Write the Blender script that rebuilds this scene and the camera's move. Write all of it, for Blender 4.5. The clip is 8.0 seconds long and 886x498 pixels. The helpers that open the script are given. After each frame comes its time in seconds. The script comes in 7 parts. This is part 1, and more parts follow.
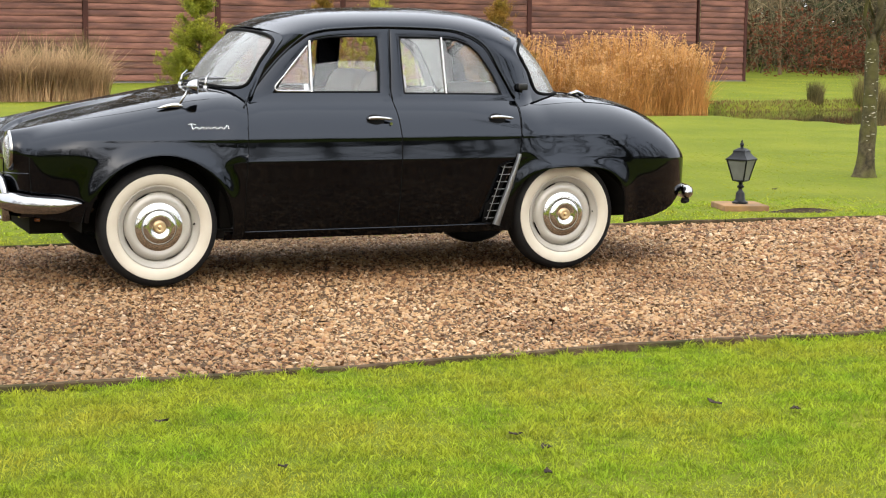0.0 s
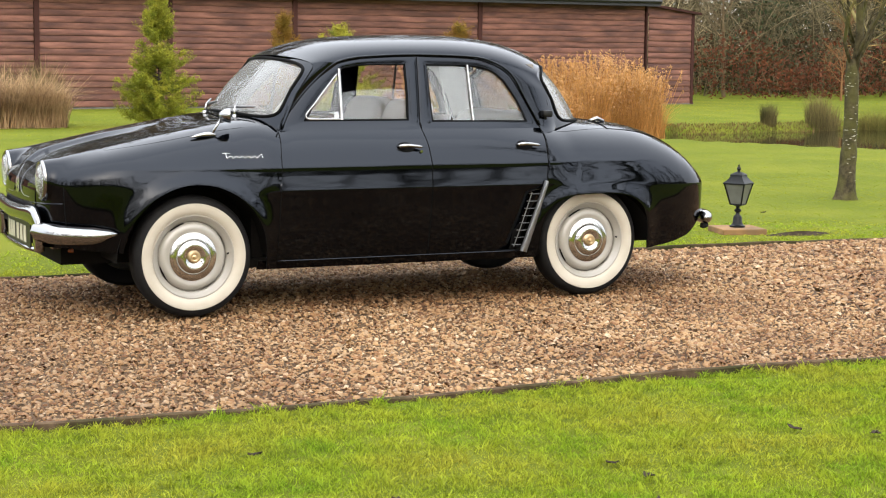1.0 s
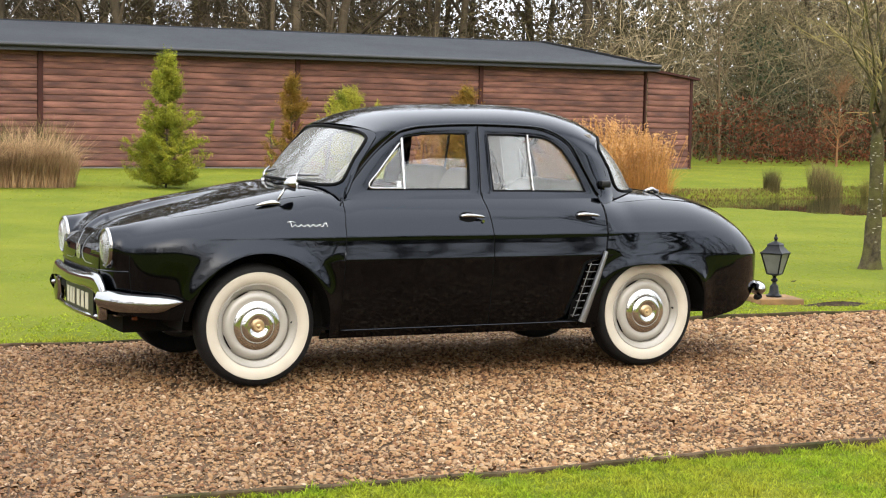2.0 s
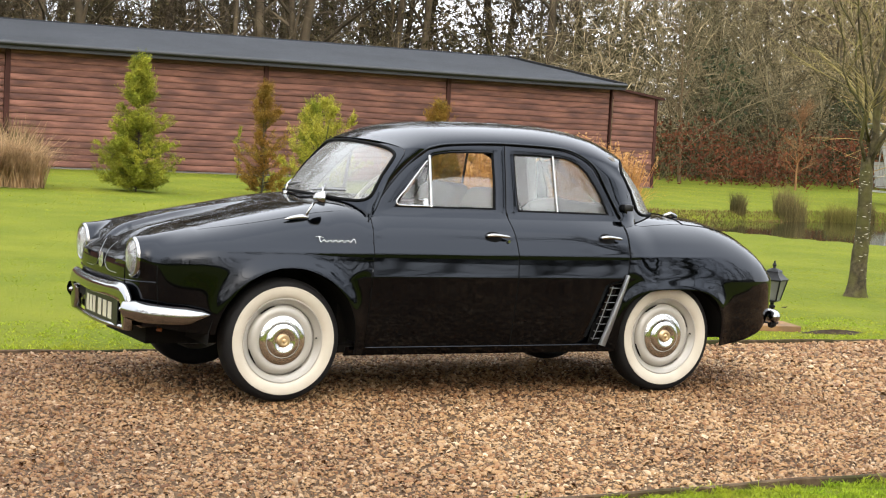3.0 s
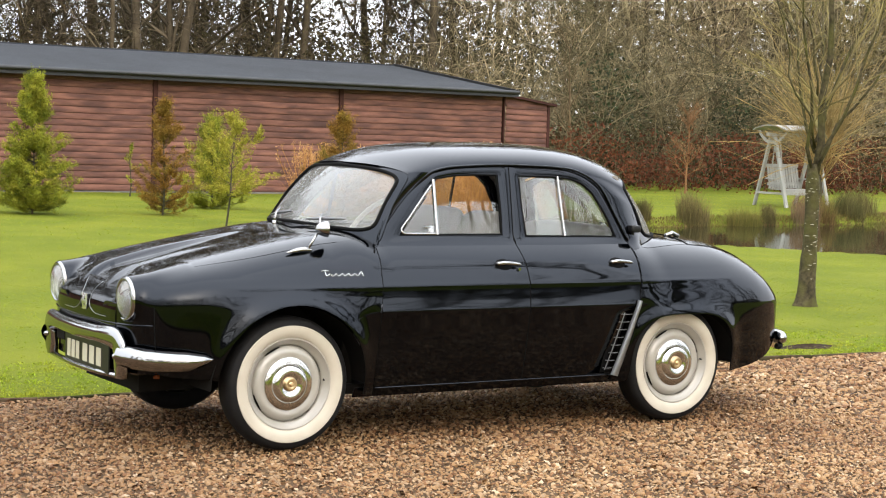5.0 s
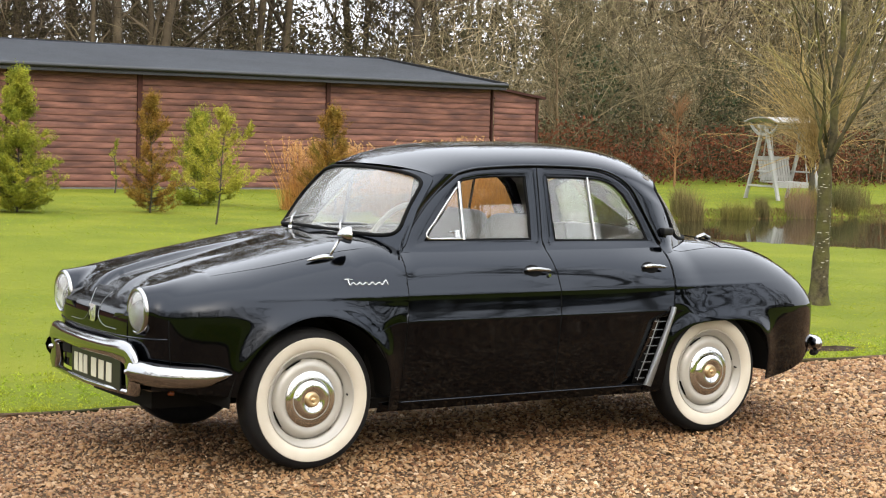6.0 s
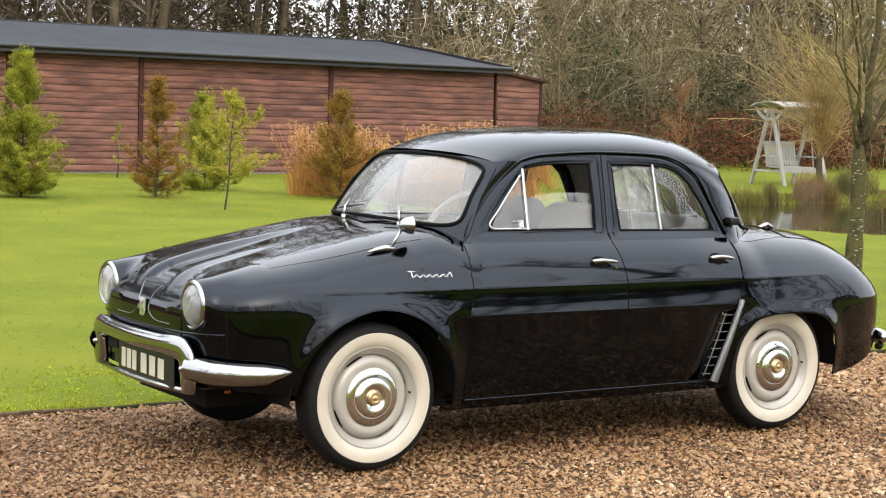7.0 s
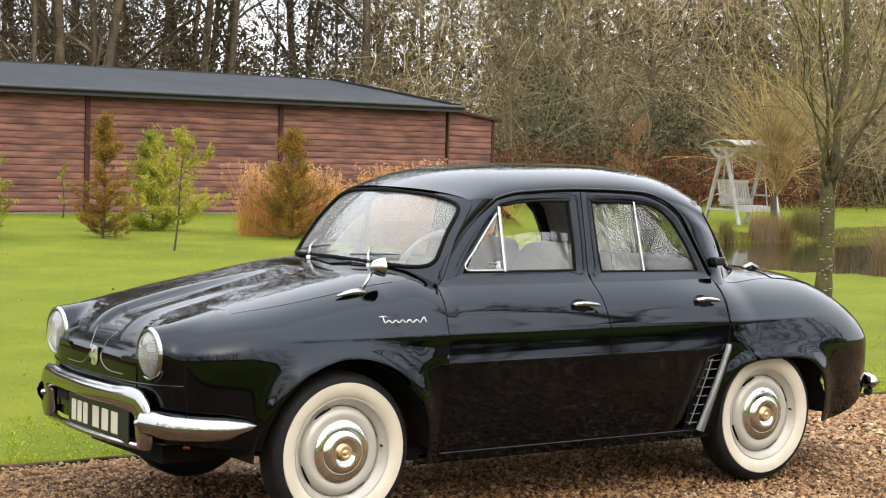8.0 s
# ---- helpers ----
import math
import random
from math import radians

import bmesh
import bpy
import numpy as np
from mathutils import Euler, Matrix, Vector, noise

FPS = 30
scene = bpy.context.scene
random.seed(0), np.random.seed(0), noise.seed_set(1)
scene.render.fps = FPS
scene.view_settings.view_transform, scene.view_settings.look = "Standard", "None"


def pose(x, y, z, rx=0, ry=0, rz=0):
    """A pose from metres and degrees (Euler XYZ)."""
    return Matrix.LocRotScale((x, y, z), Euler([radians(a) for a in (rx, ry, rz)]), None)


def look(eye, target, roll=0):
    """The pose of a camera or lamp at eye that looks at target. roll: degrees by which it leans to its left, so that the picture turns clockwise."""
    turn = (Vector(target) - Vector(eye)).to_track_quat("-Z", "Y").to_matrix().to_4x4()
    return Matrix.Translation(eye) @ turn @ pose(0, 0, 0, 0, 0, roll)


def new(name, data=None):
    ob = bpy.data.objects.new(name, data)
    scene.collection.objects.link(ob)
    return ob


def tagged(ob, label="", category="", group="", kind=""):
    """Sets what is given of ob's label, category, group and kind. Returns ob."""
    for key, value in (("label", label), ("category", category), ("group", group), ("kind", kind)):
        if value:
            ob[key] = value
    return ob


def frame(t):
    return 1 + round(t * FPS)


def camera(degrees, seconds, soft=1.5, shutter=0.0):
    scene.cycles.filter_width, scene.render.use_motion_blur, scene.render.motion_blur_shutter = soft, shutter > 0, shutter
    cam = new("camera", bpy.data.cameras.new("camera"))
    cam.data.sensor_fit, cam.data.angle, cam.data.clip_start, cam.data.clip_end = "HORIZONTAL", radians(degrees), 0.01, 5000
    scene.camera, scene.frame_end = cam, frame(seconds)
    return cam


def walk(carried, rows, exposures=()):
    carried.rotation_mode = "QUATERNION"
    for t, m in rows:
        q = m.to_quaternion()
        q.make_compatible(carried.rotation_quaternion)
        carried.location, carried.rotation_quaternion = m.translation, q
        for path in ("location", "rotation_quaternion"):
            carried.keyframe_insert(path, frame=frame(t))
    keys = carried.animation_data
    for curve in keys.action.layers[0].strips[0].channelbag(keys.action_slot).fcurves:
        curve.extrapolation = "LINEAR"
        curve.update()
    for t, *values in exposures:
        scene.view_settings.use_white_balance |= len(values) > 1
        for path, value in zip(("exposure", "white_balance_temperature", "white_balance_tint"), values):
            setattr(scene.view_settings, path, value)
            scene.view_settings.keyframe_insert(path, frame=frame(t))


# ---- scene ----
cam = camera(28.4, 8.0, soft=1.1)
PATH = [
    (0, (-3.16, -9.281, 1.346), (-2.4, -7.449, 1.089), 0.8),
    (0.5, (-3.46, -9.187, 1.364), (-2.66, -7.372, 1.11), 0.3),
    (1, (-3.669, -9.059, 1.363), (-2.83, -7.259, 1.133), 0.6),
    (1.5, (-3.86, -8.939, 1.384), (-3.019, -7.132, 1.212), 0.4),
    (3, (-4.416, -8.587, 1.432), (-3.491, -6.82, 1.284), 3.1),
    (3.5, (-4.592, -8.417, 1.449), (-3.637, -6.666, 1.302), 2.3),
    (4, (-4.702, -8.224, 1.465), (-3.701, -6.499, 1.319), 2.3),
    (5.5, (-4.765, -7.462, 1.482), (-3.688, -5.782, 1.348), 1.6),
    (6, (-4.722, -7.229, 1.5), (-3.638, -5.554, 1.358), 1.6),
    (6.5, (-4.76, -6.987, 1.488), (-3.677, -5.313, 1.332), 1.4),
    (7, (-4.812, -6.753, 1.495), (-3.716, -5.088, 1.335), 1.7),
    (7.5, (-4.714, -6.514, 1.473), (-3.596, -4.861, 1.343), 2.0),
    (8, (-4.652, -6.318, 1.47), (-3.505, -4.684, 1.357), 1.6),
]
walk(cam, [(t, look(eye, target, roll)) for t, eye, target, roll in PATH])

# ---- light ----
world = bpy.data.worlds.new("world")
scene.world = world
world.use_nodes = True
wt = world.node_tree
sky = wt.nodes.new("ShaderNodeTexSky")
sky.sky_type, sky.sun_disc = "NISHITA", False
sky.sun_elevation, sky.sun_rotation = radians(32), radians(200)
sky.air_density, sky.dust_density, sky.ozone_density = 1.0, 6.0, 0.6
pale = wt.nodes.new("ShaderNodeMixRGB")          # cloud cover
pale.blend_type = "MIX"
pale.inputs[0].default_value = 0.82
pale.inputs[2].default_value = (6.85, 7.05, 7.4, 1)
wt.links.new(sky.outputs[0], pale.inputs[1])
# overcast: the zenith is brighter than the horizon
way, axes = wt.nodes.new("ShaderNodeTexCoord"), wt.nodes.new("ShaderNodeSeparateXYZ")
rise, dome = wt.nodes.new("ShaderNodeMapRange"), wt.nodes.new("ShaderNodeMixRGB")
rise.inputs[3].default_value, rise.inputs[4].default_value = 0.78, 1.22
dome.blend_type = "MULTIPLY"
dome.inputs[0].default_value = 1.0
wt.links.new(way.outputs["Generated"], axes.inputs[0])
wt.links.new(axes.outputs[2], rise.inputs[0])
wt.links.new(pale.outputs[0], dome.inputs[1])
wt.links.new(rise.outputs[0], dome.inputs[2])
wt.links.new(dome.outputs[0], wt.nodes["Background"].inputs[0])
wt.nodes["Background"].inputs[1].default_value = 0.14

sun_data = bpy.data.lights.new("sun", "SUN")
sun_data.energy, sun_data.angle, sun_data.color = 0.5, radians(120), (1.0, 0.93, 0.80)
sun = new("sun", sun_data)
sun.matrix_world = look((-8, -22, 14.6), (0, 0, 0))
scene.view_settings.exposure = 1.90

# ---- tools ----
def mat(name, base, rough=0.6, metal=0.0, second=None, scale=20.0, detail=6.0, third=None, scale3=1.5, bump=0.0, bscale=None,
        island=0.0, objvar=0.0, coat=0.0, spec=0.5, stretch=None, rvar=0.0, thin=0.0):
    """A procedural material: base and second mixed by fine noise, third by broad noise, with relief and per-piece variation."""
    m = bpy.data.materials.new(name)
    m.use_nodes = True
    nt = m.node_tree
    n, l = nt.nodes, nt.links
    b = n["Principled BSDF"]
    b.inputs["Roughness"].default_value, b.inputs["Metallic"].default_value = rough, metal
    b.inputs["Coat Weight"].default_value = coat
    b.inputs["Coat Roughness"].default_value = 0.02
    b.inputs["Specular IOR Level"].default_value = spec
    tc = n.new("ShaderNodeTexCoord")
    co = tc.outputs["Object"]
    if stretch:
        mp = n.new("ShaderNodeMapping")
        mp.inputs["Scale"].default_value = stretch
        l.new(co, mp.inputs[0])
        co = mp.outputs[0]
    if objvar:
        # each piece takes its own stretch of the pattern
        inf, ad, sc = n.new("ShaderNodeObjectInfo"), n.new("ShaderNodeVectorMath"), n.new("ShaderNodeMath")
        sc.operation = "MULTIPLY"
        sc.inputs[1].default_value = 53.0
        l.new(inf.outputs["Random"], sc.inputs[0])
        l.new(sc.outputs[0], ad.inputs[1])
        l.new(co, ad.inputs[0])
        co = ad.outputs[0]
    col = None
    def noise_tex(s, d):
        t = n.new("ShaderNodeTexNoise")
        t.inputs["Scale"].default_value, t.inputs["Detail"].default_value = s, d
        l.new(co, t.inputs["Vector"])
        return t.outputs["Fac"]
    def ramp(fac, lo, hi):
        r = n.new("ShaderNodeMapRange")
        r.inputs[1].default_value, r.inputs[2].default_value = lo, hi
        l.new(fac, r.inputs[0])
        return r.outputs[0]
    def mix(fac, a, c, mode="MIX"):
        x = n.new("ShaderNodeMixRGB")
        x.blend_type = mode
        if isinstance(fac, float):
            x.inputs[0].default_value = fac
        else:
            l.new(fac, x.inputs[0])
        for k, v in ((1, a), (2, c)):
            if isinstance(v, tuple):
                x.inputs[k].default_value = (*v, 1)
            else:
                l.new(v, x.inputs[k])
        return x.outputs[0]
    col = base
    if second:
        f = noise_tex(scale, detail)
        col = mix(ramp(f, 0.35, 0.65), col, second)
    if third:
        col = mix(ramp(noise_tex(scale3, 4.0), 0.4, 0.68), col, third)
    if island or objvar:
        src = n.new("ShaderNodeNewGeometry").outputs["Random Per Island"] if island else n.new("ShaderNodeObjectInfo").outputs["Random"]
        h = n.new("ShaderNodeHueSaturation")
        r = n.new("ShaderNodeMapRange")
        v = island or objvar
        r.inputs[3].default_value, r.inputs[4].default_value = 1 - v, 1 + v
        l.new(src, r.inputs[0])
        l.new(r.outputs[0], h.inputs["Value"])
        if isinstance(col, tuple):
            h.inputs["Color"].default_value = (*col, 1)
        else:
            l.new(col, h.inputs["Color"])
        col = h.outputs[0]
    if isinstance(col, tuple):
        b.inputs["Base Color"].default_value = (*col, 1)
    else:
        l.new(col, b.inputs["Base Color"])
    if thin:
        # light passing through thin leaves
        tl = n.new("ShaderNodeBsdfTranslucent")
        if isinstance(col, tuple):
            tl.inputs[0].default_value = (*col, 1)
        else:
            l.new(col, tl.inputs[0])
        ms = n.new("ShaderNodeMixShader")
        ms.inputs[0].default_value = thin
        l.new(b.outputs[0], ms.inputs[1])
        l.new(tl.outputs[0], ms.inputs[2])
        l.new(ms.outputs[0], n["Material Output"].inputs[0])
    if rvar:
        r = n.new("ShaderNodeMapRange")
        r.inputs[3].default_value, r.inputs[4].default_value = rough - rvar, rough + rvar
        l.new(noise_tex(scale * 0.5, 3.0), r.inputs[0])
        l.new(r.outputs[0], b.inputs["Roughness"])
    if bump:
        bp = n.new("ShaderNodeBump")
        bp.inputs["Strength"].default_value, bp.inputs["Distance"].default_value = bump, 0.01
        l.new(noise_tex(bscale or scale, 5.0), bp.inputs["Height"])
        l.new(bp.outputs[0], b.inputs["Normal"])
    return m


class Acc:
    """Gathers pieces of geometry into one mesh."""
    def __init__(self):
        self.v, self.f, self.n = [], [], 0

    def add(self, v, f):
        v = np.asarray(v, float).reshape(-1, 3)
        self.f.extend((np.asarray(f, int) + self.n).tolist())
        self.v.append(v)
        self.n += len(v)

    def box(self, lo, hi):
        x0, y0, z0 = lo
        x1, y1, z1 = hi
        v = [(x0, y0, z0), (x1, y0, z0), (x1, y1, z0), (x0, y1, z0), (x0, y0, z1), (x1, y0, z1), (x1, y1, z1), (x0, y1, z1)]
        self.add(v, [(3, 2, 1, 0), (4, 5, 6, 7), (0, 1, 5, 4), (1, 2, 6, 5), (2, 3, 7, 6), (3, 0, 4, 7)])

    def tube(self, pts, rad, sides=6, caps=True):
        pts = np.asarray(pts, float)
        rad = np.broadcast_to(np.asarray(rad, float), (len(pts),))
        t = np.gradient(pts, axis=0)
        t /= np.linalg.norm(t, axis=1, keepdims=True) + 1e-9
        up = np.array([0.0, 0, 1]) if abs(t[:, 2]).mean() < 0.85 else np.array([1.0, 0, 0])
        a = np.cross(t, up)
        a /= np.linalg.norm(a, axis=1, keepdims=True) + 1e-9
        b = np.cross(t, a)
        ang = np.arange(sides) * 2 * np.pi / sides
        ring = a[:, None] * np.cos(ang)[None, :, None] + b[:, None] * np.sin(ang)[None, :, None]
        v = (pts[:, None] + ring * rad[:, None, None]).reshape(-1, 3)
        f = []
        for i in range(len(pts) - 1):
            for k in range(sides):
                k2 = (k + 1) % sides
                f.append((i * sides + k, i * sides + k2, (i + 1) * sides + k2, (i + 1) * sides + k))
        base = self.n
        self.add(v, f)
        if caps and sides > 2:
            self.f.append([base + k for k in range(sides)][::-1])
            self.f.append([base + (len(pts) - 1) * sides + k for k in range(sides)])

    def grid(self, p, closed_u=False, closed_v=False):
        """p: (nu, nv, 3)"""
        nu, nv = p.shape[:2]
        f = []
        for i in range(nu if closed_u else nu - 1):
            for j in range(nv if closed_v else nv - 1):
                i2, j2 = (i + 1) % nu, (j + 1) % nv
                f.append((i * nv + j, i2 * nv + j, i2 * nv + j2, i * nv + j2))
        self.add(p.reshape(-1, 3), f)

    def lathe(self, profile, axis="y", centre=(0, 0, 0), n=48):
        """profile: (r, h) rows turned round an axis."""
        pr = np.asarray(profile, float)
        a = np.arange(n) * 2 * np.pi / n
        c, s = np.cos(a)[None, :], np.sin(a)[None, :]
        r, h = pr[:, :1], pr[:, 1:] + 0 * a[None, :]
        if axis == "y":
            p = np.stack([r * c, h, r * s], -1)
        elif axis == "z":
            p = np.stack([r * c, r * s, h], -1)
        else:
            p = np.stack([h, r * c, r * s], -1)
        self.grid(p + np.array(centre), closed_v=True)

    def mesh(self, name, material, smooth=False, sharp=None):
        me = bpy.data.meshes.new(name)
        me.from_pydata(np.concatenate(self.v).tolist(), [], self.f)
        for m in material if isinstance(material, (list, tuple)) else [material]:
            me.materials.append(m)
        if smooth:
            me.polygons.foreach_set("use_smooth", [True] * len(me.polygons))
            if sharp:
                me.set_sharp_from_angle(angle=radians(sharp))
        me.update()
        return me


def fix_normals(me):
    bm = bmesh.new()
    bm.from_mesh(me)
    bmesh.ops.recalc_face_normals(bm, faces=bm.faces)
    bm.to_mesh(me)
    bm.free()
    return me


def part(name, geo, material, parent=None, label="", smooth=False, sharp=None, weld=False, bevel=0.0, thick=0.0):
    """Links geometry (an Acc or a mesh) as one mesh object under a thing or part."""
    me = geo.mesh(name, material, smooth, sharp) if isinstance(geo, Acc) else geo
    if weld:
        fix_normals(me)
    ob = new(name, me)
    if parent:
        ob.parent = parent
    if label:
        ob["label"] = label
    if thick:
        s = ob.modifiers.new("thickness", "SOLIDIFY")
        s.thickness, s.offset = thick, -1.0
        s.material_offset_rim = 1 if len(me.materials) > 1 else 0
        e = ob.modifiers.new("edges", "EDGE_SPLIT")
        e.split_angle = radians(40)
    if bevel:
        b = ob.modifiers.new("bevel", "BEVEL")
        b.width, b.segments, b.limit_method = bevel, 2, "ANGLE"
    return ob


def thing(name, label, category, group="", at=(0, 0, 0), turn=0.0):
    ob = new(name)
    ob.empty_display_size = 0.1
    ob.matrix_world = pose(*at, 0, 0, turn)
    return tagged(ob, label, category, group)


def ground_z(x, y):
    """Height of the lawn: level by the drive, rising gently towards the barn, with the hollow of the pond."""
    x, y = np.asarray(x, float), np.asarray(y, float)
    z = 0.0075 * np.clip(y - 1.2, 0, 60) * np.clip((y - 1.2) / 10, 0.1, 1)
    z = z + 0.012 * np.sin(x * 0.7 + 1) * np.sin(y * 0.53) * np.clip((np.abs(y + 0.9) - 2.2) / 2, 0, 1)
    near = np.where(x < 9.8, 12.5, 12.5 - 1.37 * (x - 9.8))
    near = np.maximum(near, 5.5)
    far = 15.5 + 0.22 * np.clip(x - 15, 0, 8) + 0.25 * np.sin(x * 0.9)
    inside = np.minimum(np.minimum(y - near, far - y), np.minimum(x - 8.9, 26 - x))
    s = np.clip(inside / 0.7 + 0.35, 0, 1)
    return z * (1 - s) + s * s * (3 - 2 * s) * (-0.45)




def fast_mesh(name, verts, faces, material, smooth=False):
    """A mesh from arrays of points and equal-sided faces."""
    verts, faces = np.asarray(verts, np.float32).reshape(-1, 3), np.asarray(faces, np.int32)
    me = bpy.data.meshes.new(name)
    n, k = faces.shape
    me.vertices.add(len(verts))
    me.vertices.foreach_set("co", verts.ravel())
    me.loops.add(n * k)
    me.loops.foreach_set("vertex_index", faces.ravel())
    me.polygons.add(n)
    me.polygons.foreach_set("loop_start", np.arange(n, dtype=np.int32) * k)
    me.update(calc_edges=True)
    if smooth:
        me.polygons.foreach_set("use_smooth", np.ones(n, bool))
    me.materials.append(material)
    return me


def bundle(P, R, sides=3):
    """Many tubes at once: P (n, m, 3) centre lines, R (n, m) radii. Returns points and quads."""
    n, m = P.shape[:2]
    t = np.gradient(P, axis=1)
    t /= np.linalg.norm(t, axis=2, keepdims=True) + 1e-9
    ref = np.where(np.abs(t[..., 2:]) < 0.9, np.array([0.0, 0, 1]), np.array([1.0, 0, 0]))
    a = np.cross(t, ref)
    a /= np.linalg.norm(a, axis=2, keepdims=True) + 1e-9
    b = np.cross(t, a)
    ang = np.arange(sides) * 2 * np.pi / sides
    V = P[:, :, None] + R[:, :, None, None] * (a[:, :, None] * np.cos(ang)[:, None] + b[:, :, None] * np.sin(ang)[:, None])
    idx = np.arange(n * m * sides).reshape(n, m, sides)
    nx = np.roll(idx, -1, axis=2)
    F = np.stack([idx[:, :-1], nx[:, :-1], nx[:, 1:], idx[:, 1:]], -1).reshape(-1, 4)
    return V.reshape(-1, 3), F


def slivers(rng, P, R):
    """Thin twigs as one narrow face each, along the lines P."""
    m = P.shape[1]
    mid = P[:, m // 2]
    d = P[:, -1] - P[:, 0]
    s = np.cross(d, rng.normal(size=d.shape))
    s *= (R[:, m // 2] / (np.linalg.norm(s, axis=1) + 1e-9))[:, None]
    V = np.stack([P[:, 0], mid + s, P[:, -1], mid - s], 1)
    return V.reshape(-1, 3), np.arange(len(P) * 4).reshape(-1, 4)


def merge_geo(parts):
    V, F, o = [], [], 0
    for v, f in parts:
        V.append(v)
        F.append(f + o)
        o += len(v)
    return np.concatenate(V), np.concatenate(F)


def sprout(rng, P, R, per, start, length, angle, droop=0.0, m=5, thin=0.55, up=0.3, wob=0.12):
    """Side shoots from tubes P, R: per shoots each, from the fraction start of the parent on."""
    n, k = P.shape[:2]
    par = np.repeat(np.arange(n), per)
    u = start + (1 - start) * rng.random(n * per) ** 0.9
    s = u * (k - 1)
    i = np.minimum(s.astype(int), k - 2)
    w = (s - i)[:, None]
    base = P[par, i] * (1 - w) + P[par, i + 1] * w
    rad = R[par, i] * (1 - w[:, 0]) + R[par, i + 1] * w[:, 0]
    t = P[par, i + 1] - P[par, i]
    t /= np.linalg.norm(t, axis=1, keepdims=True) + 1e-9
    side = rng.normal(size=(n * per, 3))
    side -= (side * t).sum(1, keepdims=True) * t
    side /= np.linalg.norm(side, axis=1, keepdims=True) + 1e-9
    a = rng.uniform(angle[0], angle[1], n * per)[:, None]
    d = t * np.cos(a) + side * np.sin(a) + np.array([0, 0, up])
    d /= np.linalg.norm(d, axis=1, keepdims=True)
    L = rng.uniform(length[0], length[1], n * per) * (1.15 - 0.6 * u)
    q = np.linspace(0, 1, m)
    bend = rng.normal(size=(n * per, 3)) * wob
    C = base[:, None] + L[:, None, None] * (d[:, None] * q[None, :, None] + bend[:, None] * (q**2)[None, :, None] - np.array([0, 0, droop]) * (q**2)[None, :, None])
    r0 = np.minimum(rad * thin, 0.06)
    return C, r0[:, None] * (1 - 0.75 * q)[None]


def trunks(rng, base, height, radius, m=8, lean=0.06, wob=0.05):
    n = len(base)
    q = np.linspace(0, 1, m)
    d = np.concatenate([rng.normal(size=(n, 2)) * lean, np.ones((n, 1))], 1)
    P = base[:, None] + height[:, None, None] * d[:, None] * q[None, :, None]
    P[:, 1:, :2] += np.cumsum(rng.normal(size=(n, m - 1, 2)) * wob, 1) * (height / m)[:, None, None]
    R = radius[:, None] * (1.25 - 0.25 * np.minimum(q * 8, 1) - 0.75 * q)[None]
    return P, R


def quads(rng, C, size, flat=0.0, long=1.0):
    """Small leaf-like faces at the points C, turned at random."""
    n = len(C)
    a = rng.normal(size=(n, 3))
    a[:, 2] *= 1 - flat
    a /= np.linalg.norm(a, axis=1, keepdims=True) + 1e-9
    b = np.cross(a, rng.normal(size=(n, 3)))
    b /= np.linalg.norm(b, axis=1, keepdims=True) + 1e-9
    s = np.broadcast_to(np.asarray(size, float), (n,))[:, None]
    V = np.stack([C - a * s * long, C + b * s * 0.45 - a * s * 0.1 * long, C + a * s * long, C - b * s * 0.45 - a * s * 0.1 * long], 1)
    return V.reshape(-1, 3), np.arange(n * 4).reshape(n, 4)


def blades(rng, base, height, width, lean=0.3, bend=0.3, plain=False):
    """Grass blades: narrow and bent, of one face (plain) or two."""
    n = len(base)
    th = rng.uniform(0, 2 * np.pi, n)
    side = np.stack([np.cos(th), np.sin(th), 0 * th], -1) * np.asarray(width)[:, None] / 2
    ph = rng.uniform(0, 2 * np.pi, n)
    ln = rng.random(n) * lean
    d = np.stack([np.cos(ph) * ln, np.sin(ph) * ln, np.ones(n)], -1)
    h = np.asarray(height)[:, None]
    mid = base + d * h * 0.55
    tip = base + d * h + np.stack([np.cos(ph), np.sin(ph), -0.5 * np.ones(n)], -1) * h * (rng.random(n) * bend)[:, None]
    if plain:
        return np.stack([base - side * 0.6, mid + side, tip, mid - side], 1).reshape(-1, 3), np.arange(n * 4).reshape(n, 4)
    V = np.stack([base - side, base + side, mid + side * 0.8, mid - side * 0.8, tip + side * 0.12, tip - side * 0.12], 1)
    o = 6 * np.arange(n)[:, None]
    return V.reshape(-1, 3), np.concatenate([o + np.array([0, 1, 2, 3]), o + np.array([3, 2, 4, 5])])


def stuff(name, geo, material, label, category, smooth=False):
    me = fast_mesh(name, *geo, material, smooth)
    return tagged(new(name, me), label, category, kind="stuff")


def tree_part(name, geo, material, parent, label="", smooth=False):
    ob = new(name, fast_mesh(name, *geo, material, smooth))
    ob.parent = parent
    if label:
        ob["label"] = label
    return ob


EDGE_NEAR, EDGE_FAR = -2.985, 1.17
